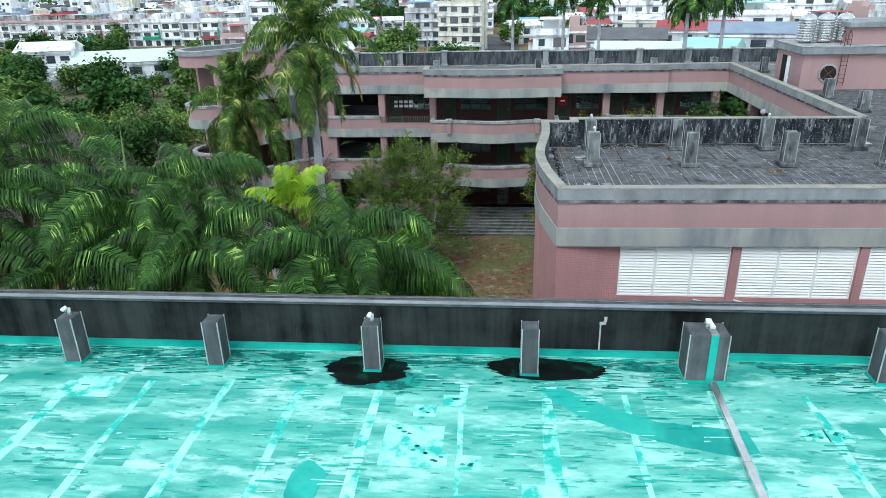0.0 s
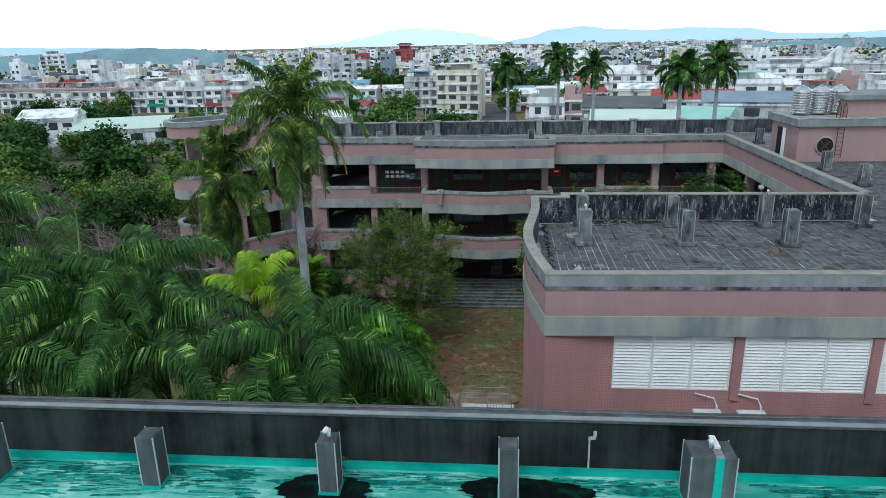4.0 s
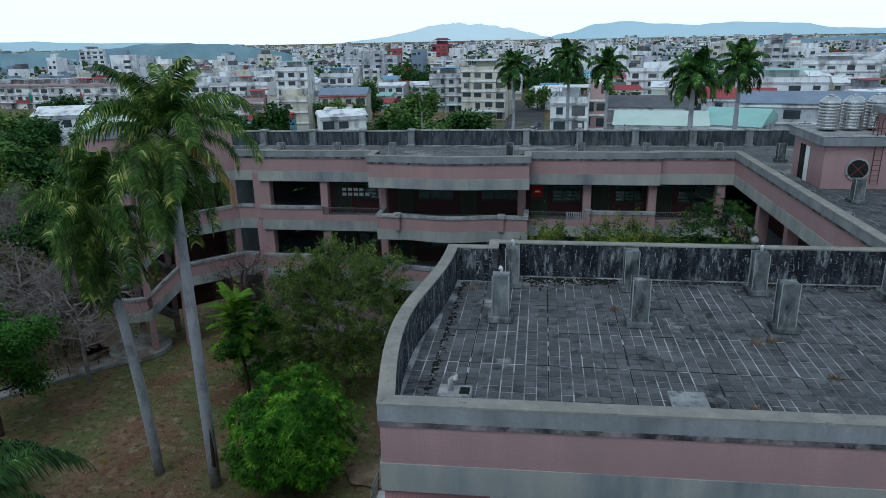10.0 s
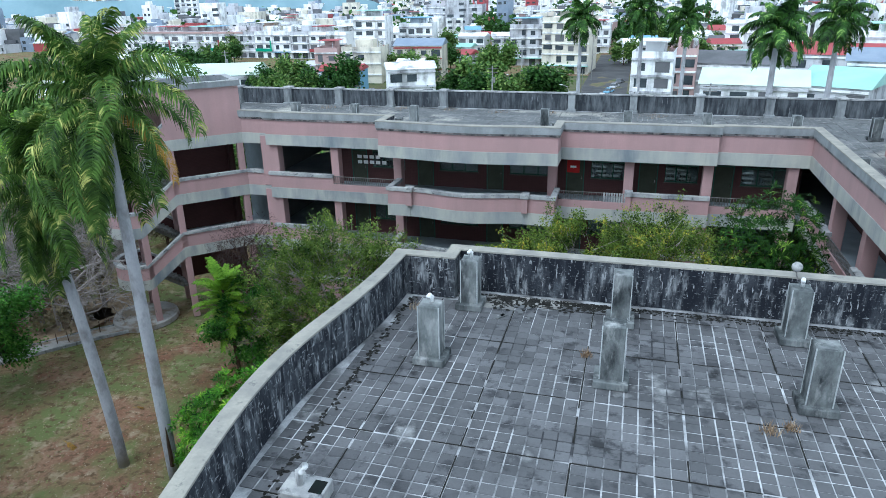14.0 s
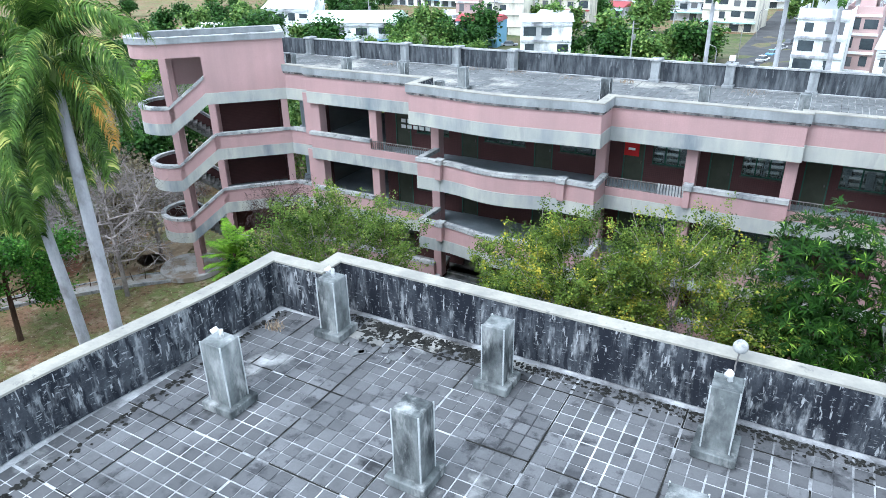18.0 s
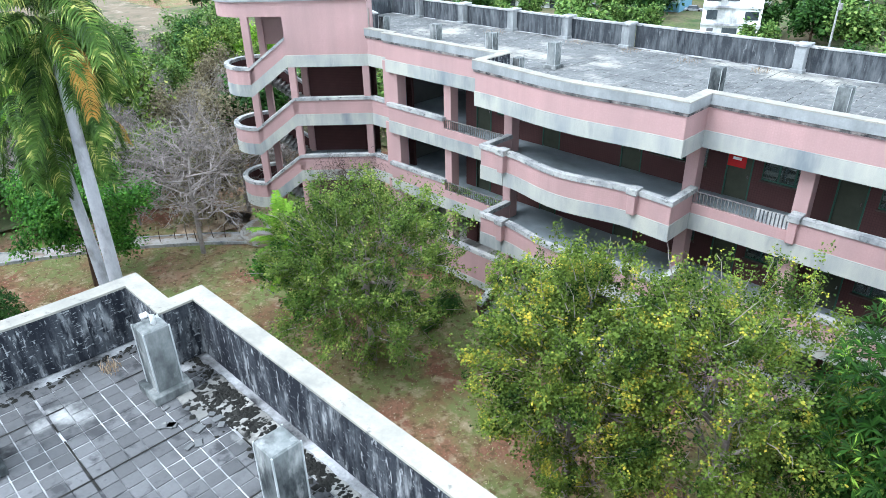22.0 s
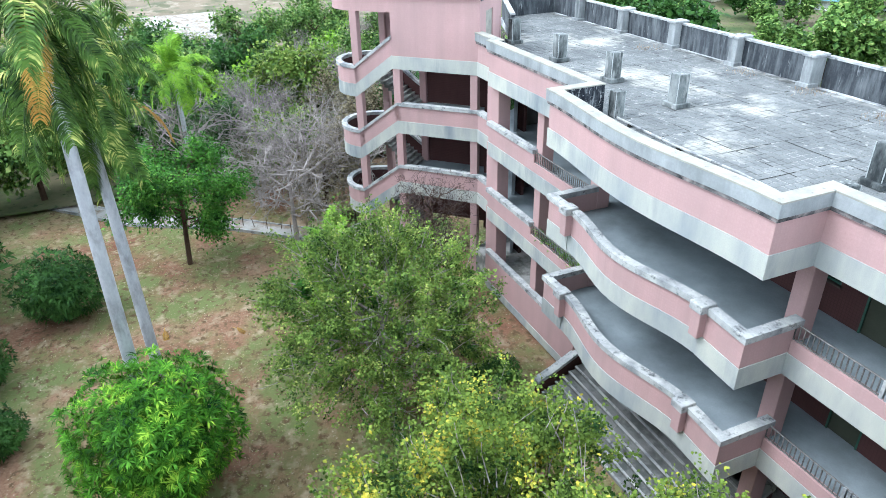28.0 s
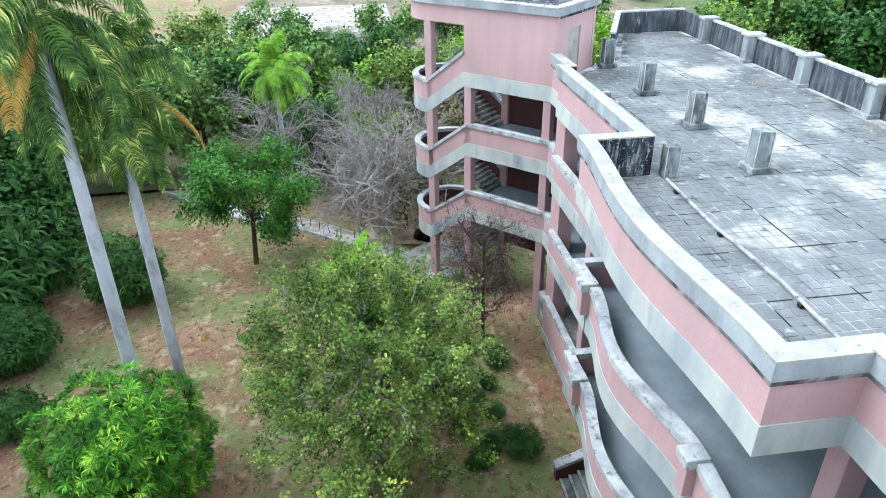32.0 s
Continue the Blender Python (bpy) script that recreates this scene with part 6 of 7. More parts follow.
sheet("meadow", "rough green scrubland beside the woods", -100, -34, 10, 66, MEADOW, 0.3)

# small things on the roofs and in the court
def weed_blades(spots_):
    q = np.random.default_rng(300)
    out = []
    for x, y, r in spots_:
        n = 90
        a = q.uniform(0, 6.28, n)
        b = np.column_stack([x + q.normal(0, r, n), y + q.normal(0, r, n), np.full(n, DECK - 0.01)])
        d = np.column_stack([np.cos(a), np.sin(a), np.zeros(n)])
        L = q.uniform(0.05, 0.2, (n, 1))
        tip = b + d * L * 0.6 + np.array([0, 0, 1.0]) * L
        s3 = np.column_stack([-np.sin(a), np.cos(a), np.zeros(n)]) * 0.01
        out.append(np.stack([b - s3, b + s3, tip], 1).reshape(-1, 3))
    v = np.concatenate(out)
    ob = np_mesh("weeds", v, np.arange(len(v)).reshape(-1, 3), LEAF_LITTER, None, "dry yellow weeds growing in the roof joints")
    tagged(ob, "", "weeds", kind="stuff")


weed_blades([(11.3, 28.3, 0.1), (11.7, 28.5, 0.08), (12.6, 26.4, 0.08), (7.6, 30.4, 0.06), (10.2, 24.6, 0.08), (2.9, 31.9, 0.1),
             (-1.0, 62.8, 0.35), (-4.6, 63.2, 0.4), (9.6, 62.9, 0.4), (-14.0, 62.7, 0.35), (-8.0, 63.3, 0.4), (2.6, 63.0, 0.3)])
rb = random.Random(21)
mosspts = []
for k in range(1100):
    x = rb.uniform(2.6, 16.5)
    mosspts.append((x, 33.25 - abs(rb.gauss(0, 0.16)), rb.uniform(0.012, 0.05)))
for k in range(520):
    u_ = rb.random() ** 1.5
    mosspts.append((4.9 + 3.4 * u_ + rb.gauss(0, 0.18), 33.2 - abs(rb.gauss(0, 0.34 * (1 - 0.5 * u_))), rb.uniform(0.02, 0.085)))
for k in range(300):
    mosspts.append((2.45 + abs(rb.gauss(0, 0.1)), rb.uniform(23, 32.6), rb.uniform(0.02, 0.06)))
V, Fc = [], []
for x, y, r in mosspts:
    i = len(V)
    z = DECK
    turn = rb.uniform(0, 6.28)
    V += [(x + r * rb.uniform(0.5, 1.3) * math.cos(turn + q * 0.8976), y + r * rb.uniform(0.5, 1.3) * math.sin(turn + q * 0.8976), z) for q in range(7)] + [(x, y, z + r * 0.45)]
    Fc += [(i + q, i + (q + 1) % 7, i + 7) for q in range(7)]
tagged(raw("moss_debris", V, Fc, NEARBLACK), "dark moss and debris along the parapet foot", "moss", kind="stuff")
for k in range(11):
    x, y = rb.uniform(4.6, 6.4), rb.uniform(31.7, 32.8)
    bm = turned_box(0, 0, rb.uniform(0, 3), rb.uniform(0.08, 0.2), rb.uniform(0.07, 0.15), 0, 0.025, None, 0.006)
    t = part("broken_tile", bm, TILEPALE)
    t.location = (x, y, DECK)
    tagged(t, "pale broken roof tile fragment", "tile fragment", "broken tiles by the parapet")
# torn render on the dark parapet, cable on its coping
torn = thing("torn_render", "white torn strip of render on the dark parapet", "torn render", (2.42, 14.34, GD + 0.12))
part("strip", box(-0.018, 0.018, -0.006, 0.0, 0.0, 0.72), CAP, torn)
part("flake", turned_box(0.05, 0, 0.2, 0.16, 0.01, 0.72, 0.80), CAP, torn)
part("flake", turned_box(0.11, 0, -0.1, 0.07, 0.01, 0.8, 0.93), CAP, torn)
cable = thing("coping_cable", "thin dark cable lying along the coping", "cable", (0, 14.55, 13.0))
part("run", tube([(-30 + k * 2.5, 0.03 * math.sin(k * 1.7), 0.012) for k in range(24)], [0.012] * 24, 5), IRON, cable)
# stakes along the path, a stick and a fallen frond
for k in range(14):
    u = k / 13
    x, y = -31.0 + 7.0 * u, 38.6 + 8.6 * u
    st = part("garden_stake", tube([(0, 0, -0.1), (rb.gauss(0, 0.06), rb.gauss(0, 0.06), rb.uniform(0.6, 0.95))], [0.03, 0.022], 6), BARK)
    st.location = (x + rb.gauss(0, 0.1), y + rb.gauss(0, 0.1), 0)
    tagged(st, "short dark wooden stake beside the path", "stake", "stakes beside the path")
stick = part("fallen_branch", tube([(0, 0, 0.05), (0.3, 0.12, 0.08), (0.75, 0.1, 0.05)], [0.05, 0.05, 0.03], 6), DEADBARK)
stick.location = (-0.9, 40.6, 0)
tagged(stick, "pale fallen branch lying on the soil", "branch")
for k, (x, y) in enumerate([(-17.2, 37.0), (-15.8, 40.2), (-9.6, 33.6), (-1.8, 38.6)]):
    ff = new("fallen_frond", ROYALDRY[0])
    ff.matrix_world = pose(x, y, 0.35, 0, 12, 70 * k) @ Matrix.Scale(0.4, 4)
    tagged(ff, "dry reddish palm frond on the ground", "fallen frond")
# pots on the second-floor front
for k in range(7):
    pt = thing("potted_plant", "small straggly plant in a clay pot", "plant", (-9.2 + k * 0.55 + rb.uniform(-0.1, 0.1), 53.95, F2))
    part("pot", tube([(0, 0, 0), (0, 0, 0.3)], [0.1, 0.14], 10), RUST, pt)
    q = np.random.default_rng(400 + k)
    v, f = whorls(q.normal(0, 0.09, (14, 3)) * np.array([1, 1, 1.6]) + np.array([0, 0, 0.5]), np.tile([0.05, -0.1, 1.0], (14, 1)), 0.22, 5, q)
    np_mesh("leaves", v, f, LEAF_WOOD, pt)

for k, (x, y, rx, ry) in enumerate([(-1.2, 37.6, 2.6, 1.3), (-3.0, 34.6, 1.8, 1.0), (-0.6, 30.6, 1.4, 2.4), (-26.5, 47.9, 2.6, 1.5), (-26.3, 50.8, 2.0, 1.7)]):
    blob("bare_patch", x, y, rx, ry, 0.062, SAND, 30.0 + 3 * k, "pale sandy bare patch in the court", 40, 0.4 * k)

rn = random.Random(77)
near_spots = []
for k in range(500):
    x, y = rn.uniform(-120, 45), rn.uniform(70, 132)
    if x > -62 and y < 74:
        continue
    if all((x - a) ** 2 + (y - b) ** 2 > 45 for a, b in near_spots):
        near_spots.append((x, y))
scrub_protos = [
    tree("scrub_bush", "low olive bush behind the school", -70, 92, 7.0, 4.2, LEAF_FINE, 1500, 0.62, 0.40, 81, 8, 1, 0.14, start=0.15, cloud=0.7),
    tree("scrub_bush", "low green bush behind the school", -80, 98, 7.0, 4.2, LEAF_WOOD, 1500, 0.62, 0.40, 82, 8, 1, 0.14, start=0.15, cloud=0.7),
    tree("scrub_bush", "low bright green bush behind the school", -90, 104, 6.0, 4.0, LEAF_BRIGHT, 1500, 0.62, 0.40, 83, 8, 1, 0.14, start=0.15, cloud=0.7),
]
for x, y in near_spots[:95]:
    k = rn.choices(range(3), (4, 3, 2))[0]
    s_ = rn.uniform(0.35, 0.7) if x < -42 else rn.uniform(0.16, 0.36)
    copy_thing(scrub_protos[k], pose(x, y, land(x, y), 0, 0, rn.uniform(0, 360)) @ Matrix.Scale(s_, 4))
qs = np.random.default_rng(88)
for key, sm_, amount in (("dry", LEAF_DRY, 42000), ("green", LEAF_FINE, 40000)):
    sp = np.stack([qs.uniform(-44, 44, amount), qs.uniform(65.5, 112, amount)], 1)
    sp = sp[[noise.noise((x * 0.13, y * 0.13, 7.0 if key == "dry" else 2.0)) + 0.5 * noise.noise((x * 0.5, y * 0.5, 1.0)) > -0.12 for x, y in sp]]
    hgt = qs.uniform(0.1, 1.5, len(sp)) ** 1.3
    pts = np.column_stack([sp, np.array([land(x, y) for x, y in sp]) + 0.3 + hgt * 1.1])
    v, f = leaf_cloud(pts, np.tile([0, 0, 1.0], (len(pts), 1)), 0.7, 0.15, len(pts), 0.14, qs, -0.4)
    ob = np_mesh("scrub", v, f, sm_, None, "tall dry grass and scrub behind the school" if key == "dry" else "olive green scrub behind the school")
    tagged(ob, "", "scrub", kind="stuff")
for k in range(9):
    x, y = rn.uniform(-6, 40), rn.uniform(84, 118)
    palm("young feather palm behind the school", x, y, rn.uniform(3.0, 7.0), 0.14, BRIGHTP if k % 2 else LUSHFAR, 13, 500 + k, None, 0.9, False, None, None, "young palms behind the school")

# ---- the town ----
COLS = {
    "white": mat("town_white", (0.88, 0.89, 0.89), (0.76, 0.775, 0.78), 0.1, 0.9, bump=0, dirt=(0.34, 0.35, 0.35), dirt_amount=0.3, streak=0.3),
    "cream": mat("town_cream", (0.70, 0.66, 0.55), (0.6, 0.57, 0.48), 0.1, 0.9, bump=0, dirt=(0.34, 0.32, 0.28), dirt_amount=0.3, streak=0.3),
    "grey": mat("town_grey", (0.58, 0.59, 0.62), (0.46, 0.47, 0.49), 0.1, 0.9, bump=0, dirt=(0.18, 0.18, 0.19), dirt_amount=0.3, streak=0.3),
    "pinkish": mat("town_pinkish", (0.47, 0.33, 0.31), (0.40, 0.29, 0.27), 0.1, 0.9, bump=0),
    "blue": mat("town_blue_sheet", (0.16, 0.33, 0.48), (0.2, 0.38, 0.5), 0.2, 0.6, bump=0),
    "teal": mat("town_green_sheet", (0.30, 0.52, 0.46), (0.36, 0.58, 0.52), 0.2, 0.6, bump=0),
    "temple": mat("town_temple_red", (0.20, 0.055, 0.075), (0.15, 0.045, 0.065), 0.1, 0.7, bump=0),
    "red": mat("town_red_sheet", (0.36, 0.075, 0.08), (0.28, 0.065, 0.07), 0.2, 0.6, bump=0),
    "signgreen": mat("town_sign_green", (0.02, 0.28, 0.16), (0.03, 0.32, 0.19), 0.5, 0.5, bump=0),
    "slate": mat("town_slate_sheet", (0.20, 0.25, 0.32), (0.25, 0.30, 0.37), 0.3, 0.6, bump=0),
    "mint": mat("town_mint_sheet", (0.50, 0.62, 0.55), (0.58, 0.68, 0.60), 0.2, 0.6, bump=0),
    "darkroof": mat("town_dark_roof", (0.10, 0.105, 0.11), (0.15, 0.15, 0.16), 0.2, 0.8, bump=0),
}


rh = random.Random(4)


def house(label, x, y, w, d, storeys, wall, roof, a=0.0, pitched=False, shop=False, ledge=""):
    """A town house: walls, roof, rows of windows on the side towards the school, roof clutter."""
    h = thing("town_house", label, "house", (x, y, land(x, y) - 0.3))
    H = storeys * 3.2 + 0.5
    part("wall", box(-w / 2, w / 2, -d / 2, d / 2, 0, H), COLS[wall], h)
    if pitched:
        bm = bmesh.new()
        v = [bm.verts.new(q) for q in ((-w / 2 - .4, -d / 2 - .4, H), (w / 2 + .4, -d / 2 - .4, H), (w / 2 + .4, d / 2 + .4, H), (-w / 2 - .4, d / 2 + .4, H), (-w / 2 - .4, 0, H + d * 0.16), (w / 2 + .4, 0, H + d * 0.16))]
        for q in ((0, 1, 5, 4), (2, 3, 4, 5), (1, 2, 5), (3, 0, 4), (3, 2, 1, 0)):
            bm.faces.new([v[k] for k in q])
        part("roof", bm, COLS[roof], h)
    else:
        part("roof", box(-w / 2 + 0.15, w / 2 - 0.15, -d / 2 + 0.15, d / 2 - 0.15, H, H + 0.12), COLS[roof], h)
        part("parapet", ribbon([(-w / 2, d / 2), (-w / 2, -d / 2), (w / 2, -d / 2), (w / 2, d / 2)], 0, 0.15, H, H + 0.9), COLS[wall], h)
        part("roof_room", box(-w / 4, w / 5, 0, d / 2 - 0.3, H + 0.12, H + 2.6), COLS[wall], h)
        if rh.random() < 0.55:
            part("sheet_roof", turned_box(w * rh.uniform(-0.12, 0.12), -d * 0.08, 0, w * rh.uniform(0.6, 1.02), d * 0.75, H + 2.75, H + 2.9), COLS[rh.choice(("white", "teal", "blue", "red", "grey", "white"))], h)
            for sx in (-0.28, 0.28):
                part("canopy_post", box(sx * w - 0.06, sx * w + 0.06, -d * 0.42, -d * 0.42 + 0.12, H + 0.1, H + 2.76), COLS["grey"], h)
        if rh.random() < 0.5:
            part("roof_tank", tube([(w * 0.34, d * 0.2, H + 0.1), (w * 0.34, d * 0.2, H + 2.1), (w * 0.34, d * 0.2, H + 2.5)], [0.75, 0.75, 0.2], 10), STEEL, h)
    n = max(2, min(4, int(w / 3.2)))
    for s in range(storeys):
        part("balcony_ledge", box(-w / 2 - 0.05, w / 2 + 0.05, -d / 2 - 0.35, -d / 2 - 0.01, s * 3.2 + 2.9, s * 3.2 + 3.3), COLS[ledge or ("grey" if wall == "white" else "white")], h)
        for k in range(n):
            cx = -w / 2 + w * (k + 0.5) / n
            if rh.random() < 0.12:
                continue
            ww = min(1.5, w / n * rh.uniform(0.16, 0.40))
            part("window", box(cx - ww, cx + ww, -d / 2 - 0.08, -d / 2 - 0.005, s * 3.2 + (0.4 if s == 0 else rh.uniform(0.5, 1.3)), s * 3.2 + rh.uniform(2.3, 2.7)), FARGLASS if rh.random() < 0.75 else COLS["darkroof"], h)
    if shop:
        part("shop_sign", box(-w / 2 + 0.3, w / 2 - 0.3, -d / 2 - 0.75, -d / 2 - 0.6, 3.0, 4.2), COLS["signgreen" if rh.random() < 0.5 else "red"], h, "plain coloured sign board")
        part("banner", box(w / 2 - 0.9, w / 2 - 0.2, -d / 2 - 0.9, -d / 2 - 0.8, 3.4, 7.4), COLS["red" if rh.random() < 0.6 else "signgreen"], h, "upright coloured sign")
    elif rh.random() < 0.35:
        part("awning", box(-w / 2, w / 2, -d / 2 - 1.5, -d / 2 - 0.1, 2.7, 2.85), COLS[rh.choice(("teal", "blue", "red", "grey", "white"))], h)
    h.rotation_euler = (0, 0, a)
    return h


rc = random.Random(11)
# the terrace with red roof rim to the north-west
for k in range(15):
    house("white terraced shop house with balconies and a red roof rim", -230 + k * 8.6, 291 - k * 0.5, 8.4, 12, 3, "white" if k % 3 else "grey", "red" if k < 10 else "grey", -0.04, shop=k % 3 == 1)
part_rim = thing("rim_wall", "long dull red tiled rim along the terrace roofs", "rim wall", (-230, 291, land(-230, 291) + 9.8))
part("rim", ribbon([(-4, -6.3), (76, -10.4)], -0.5, 0.5, 0.0, 0.8), COLS["pinkish"], part_rim)
house("pale-roofed hall with cream walls", -99, 176, 24, 15, 2, "white", "mint", 0.35, True)
house("long low cream hall with a pale sheet roof", -128, 163, 34, 16, 1, "cream", "white", 0.2, True)
house("plain pale blue-white block beside the hall", -117, 172, 13, 12, 3, "white", "white", 0.3, True)
house("small white and pale blue shed", -41.5, 165, 10.5, 8, 3, "white", "white", 0.42, True)
house("red-balconied villa with a dark hipped roof", -58.5, 228, 15, 12, 3, "cream", "slate", 0.12, True, ledge="red")
house("cream two-tone house with small square windows", -71, 212, 12, 11, 3, "cream", "cream", 0.12)
house("dull red house beside the cream house", -80.5, 208, 7, 10, 3, "pinkish", "grey", 0.12)
house("blue-walled shed with a dull red sheet roof", -67.5, 187, 11, 9, 2, "blue", "red", 0.15, True)
house("cream apartment block with small windows", -13.5, 246, 15, 14, 5, "cream", "white", -0.12)
house("grey apartment block with open balconies", -30, 269, 13, 14, 4, "grey", "darkroof", 0.05)
house("white commercial block with a signboard", -89, 266, 12, 12, 5, "white", "grey", 0.1, shop=True)
house("white shop block with a large blue sign", -76, 281, 13, 12, 4, "white", "blue", 0.1)
house("long grey and dark red factory hall", -97, 419, 34, 16, 5, "grey", "red", 0.05)
house("tall plain white tower block", -336, 502, 17, 14, 7, "white", "white", 0.5)
house("white three-storey house with balconies", 11.5, 165, 8, 11, 4, "white", "grey", -0.1)
house("narrow brick-red house between white ones", 17.5, 172, 5.5, 10, 4, "pinkish", "grey", -0.1)
house("grey steel workshop with slatted roof", 30.6, 184, 22, 14, 3, "grey", "darkroof", -0.2, True)
house("long market hall with pale mint roof", 28.5, 150, 17, 13, 3, "white", "mint", -0.15, True)
house("house with teal sheet roof", 43.5, 150, 11, 16, 3, "grey", "teal", -0.5, True)
house("red-roofed low workshop building", 55.6, 206, 22, 14, 3, "grey", "red", -0.2, True)
house("grey school block with a slate blue sheet roof", 58, 156, 26, 12, 4, "grey", "slate", -0.25, True)
house("white flat-roofed hall among the houses", 50.5, 290, 25, 14, 4, "white", "white", -0.1)
house("white building with a wide sheet canopy", 74, 223, 22, 14, 4, "white", "white", -0.2)
gab = house("large grey school block with a curved gable", 153, 362, 76, 18, 4, "grey", "grey", -0.35)
gb_ = bmesh.new()
curve = [(-13.0, 0.0), (-8.0, 0.8), (-4.5, 2.6), (-1.6, 6.2), (0.0, 7.6), (1.6, 6.2), (4.5, 2.6), (8.0, 0.8), (13.0, 0.0)]
fr = [gb_.verts.new((12 + x, -9.6, 13.2 + z)) for x, z in curve]
bk = [gb_.verts.new((12 + x, 6.0, 13.2 + z)) for x, z in curve]
for q in range(len(curve) - 1):
    gb_.faces.new((fr[q], fr[q + 1], bk[q + 1], bk[q]))
gb_.faces.new(fr[::-1])
gb_.faces.new(bk)
part("gable", gb_, COLS["white"], gab, "curved pale gable")
house("tall grey stair block of the school", 118, 372, 12, 12, 6, "grey", "grey", -0.3)
house("white four-storey school block", 130, 330, 30, 14, 4, "white", "grey", -0.1)
taken = [(-99, 176), (-128, 163), (-117, 172), (-41.5, 165), (-58.5, 228), (-71, 212), (-80.5, 208), (-67.5, 187), (-13.5, 246), (-30, 269), (-89, 266), (-76, 281), (-97, 419), (11.5, 165), (17.5, 172), (24, 184), (36, 184),
         (22, 150), (34, 150), (43.5, 150), (50, 206), (61, 206), (50, 156), (66, 156), (50.5, 290), (74, 223), (130, 362), (150, 362), (170, 362), (118, 372), (130, 330)]
made = 0
for k in range(1500):
    x, y = rc.uniform(-260, 250), rc.uniform(140, 470)
    if x < -100 and y < 312:
        continue
    if x < -20 and y < 292 + (x + 20) * -0.1 and rc.random() < 0.75:
        continue
    if -30 < x < 6 and y < 300:
        continue
    if y < 185 and x < 20:
        continue
    if any(abs(x - a) < 11.5 and abs(y - b) < 13 for a, b in taken):
        continue
    taken.append((x, y))
    st = rc.choice((1, 1, 2, 2, 2, 3, 3))
    house("town house with flat roof and balconies" if st > 2 else "low town house with a sheet metal roof", x, y, rc.uniform(6, 12), rc.uniform(8, 13), st,
          rc.choice(("white", "white", "white", "cream", "grey", "pinkish")), rc.choice(("grey", "white", "blue", "red", "teal", "darkroof", "white", "grey")), rc.uniform(-0.3, 0.4), st < 3 or rc.random() < 0.3)
    made += 1
    if made > 235:
        break
# the far town as one spread of blocks
V, Fc = [], []
quad = ((4, 5, 6, 7), (0, 1, 5, 4), (1, 2, 6, 5), (2, 3, 7, 6), (3, 0, 4, 7))
groups = {"white": ([], []), "grey": ([], []), "cream": ([], []), "darkroof": ([], []), "red": ([], []), "slate": ([], []), "glass": ([], [])}
for k in range(8000):
    r = 420 + 1900 * rc.random() ** 1.5
    a = radians(rc.uniform(-58, 52))
    x, y = r * math.sin(a), r * math.cos(a)
    if abs(x + 135) < 34 and abs(y - 985) < 40:
        continue
    V, Fc = groups[rc.choices(list(groups), (6.5, 3, 2, 1.0, 0.5, 1.0, 0))[0]]
    w, d, h = rc.uniform(5, 14), rc.uniform(6, 12), rc.choice((3, 4, 5, 7, 8, 10, 11)) + (rc.random() < 0.03) * 10
    i = len(V)
    t = rc.uniform(-0.4, 0.4)
    c, s = math.cos(t), math.sin(t)
    for z in (-6.5, -6 + h):
        for px, py in ((-w, -d), (w, -d), (w, d), (-w, d)):
            V.append((x + (px * c - py * s) / 2, y + (px * s + py * c) / 2, z))
    Fc += [tuple(i + q for q in f) for f in quad]
    GV, GF = groups["glass"]
    for s_ in range(int(h / 3.2)):
        for q_ in range(2):
            if rc.random() < 0.5:
                continue
            i = len(GV)
            xa = -w / 2 + w * (0.08 + 0.48 * q_ + 0.08 * rc.random())
            xb = xa + w * rc.uniform(0.18, 0.36)
            za = -6 + s_ * 3.2 + rc.uniform(0.6, 1.2)
            yq = -d / 2 - 0.12
            GV += [(x + px * c - yq * s, y + px * s + yq * c, pz) for px, pz in ((xa, za), (xb, za), (xb, za + 1.5), (xa, za + 1.5))]
            GF.append((i, i + 1, i + 2, i + 3))
    if h < 9 and rc.random() < 0.6:
        RV, RF = groups[rc.choice(("white", "grey", "slate", "red", "cream", "darkroof"))]
        i = len(RV)
        RV += [(x + px * c - py * s, y + px * s + py * c, pz) for px, py, pz in ((-w / 2 - 0.5, -d / 2 - 0.5, h - 6), (w / 2 + 0.5, -d / 2 - 0.5, h - 6), (w / 2 + 0.5, d / 2 + 0.5, h - 6), (-w / 2 - 0.5, d / 2 + 0.5, h - 6), (-w / 2 - 0.5, 0, h - 6 + d * 0.18), (w / 2 + 0.5, 0, h - 6 + d * 0.18))]
        RF += [(i, i + 1, i + 5, i + 4), (i + 2, i + 3, i + 4, i + 5), (i + 1, i + 2, i + 5), (i + 3, i, i + 4)]
    elif rc.random() < 0.6:
        RV, RF = groups[rc.choice(("white", "grey", "slate", "darkroof", "cream"))]
        i = len(RV)
        for z in (h - 6, h - 6 + rc.uniform(1.6, 2.8)):
            for px, py in ((-w * 0.3, -d * 0.1), (w * 0.2, -d * 0.1), (w * 0.2, d * 0.4), (-w * 0.3, d * 0.4)):
                RV.append((x + px * c - py * s, y + px * s + py * c, z))
        RF += [tuple(i + q for q in f) for f in quad]
for key, (V, Fc) in groups.items():
    ob = raw("distant_town", V, Fc, COLS[key] if key != "glass" else FARGLASS)
    tagged(ob, "distant low-rise town roofs and walls", "town", kind="stuff")
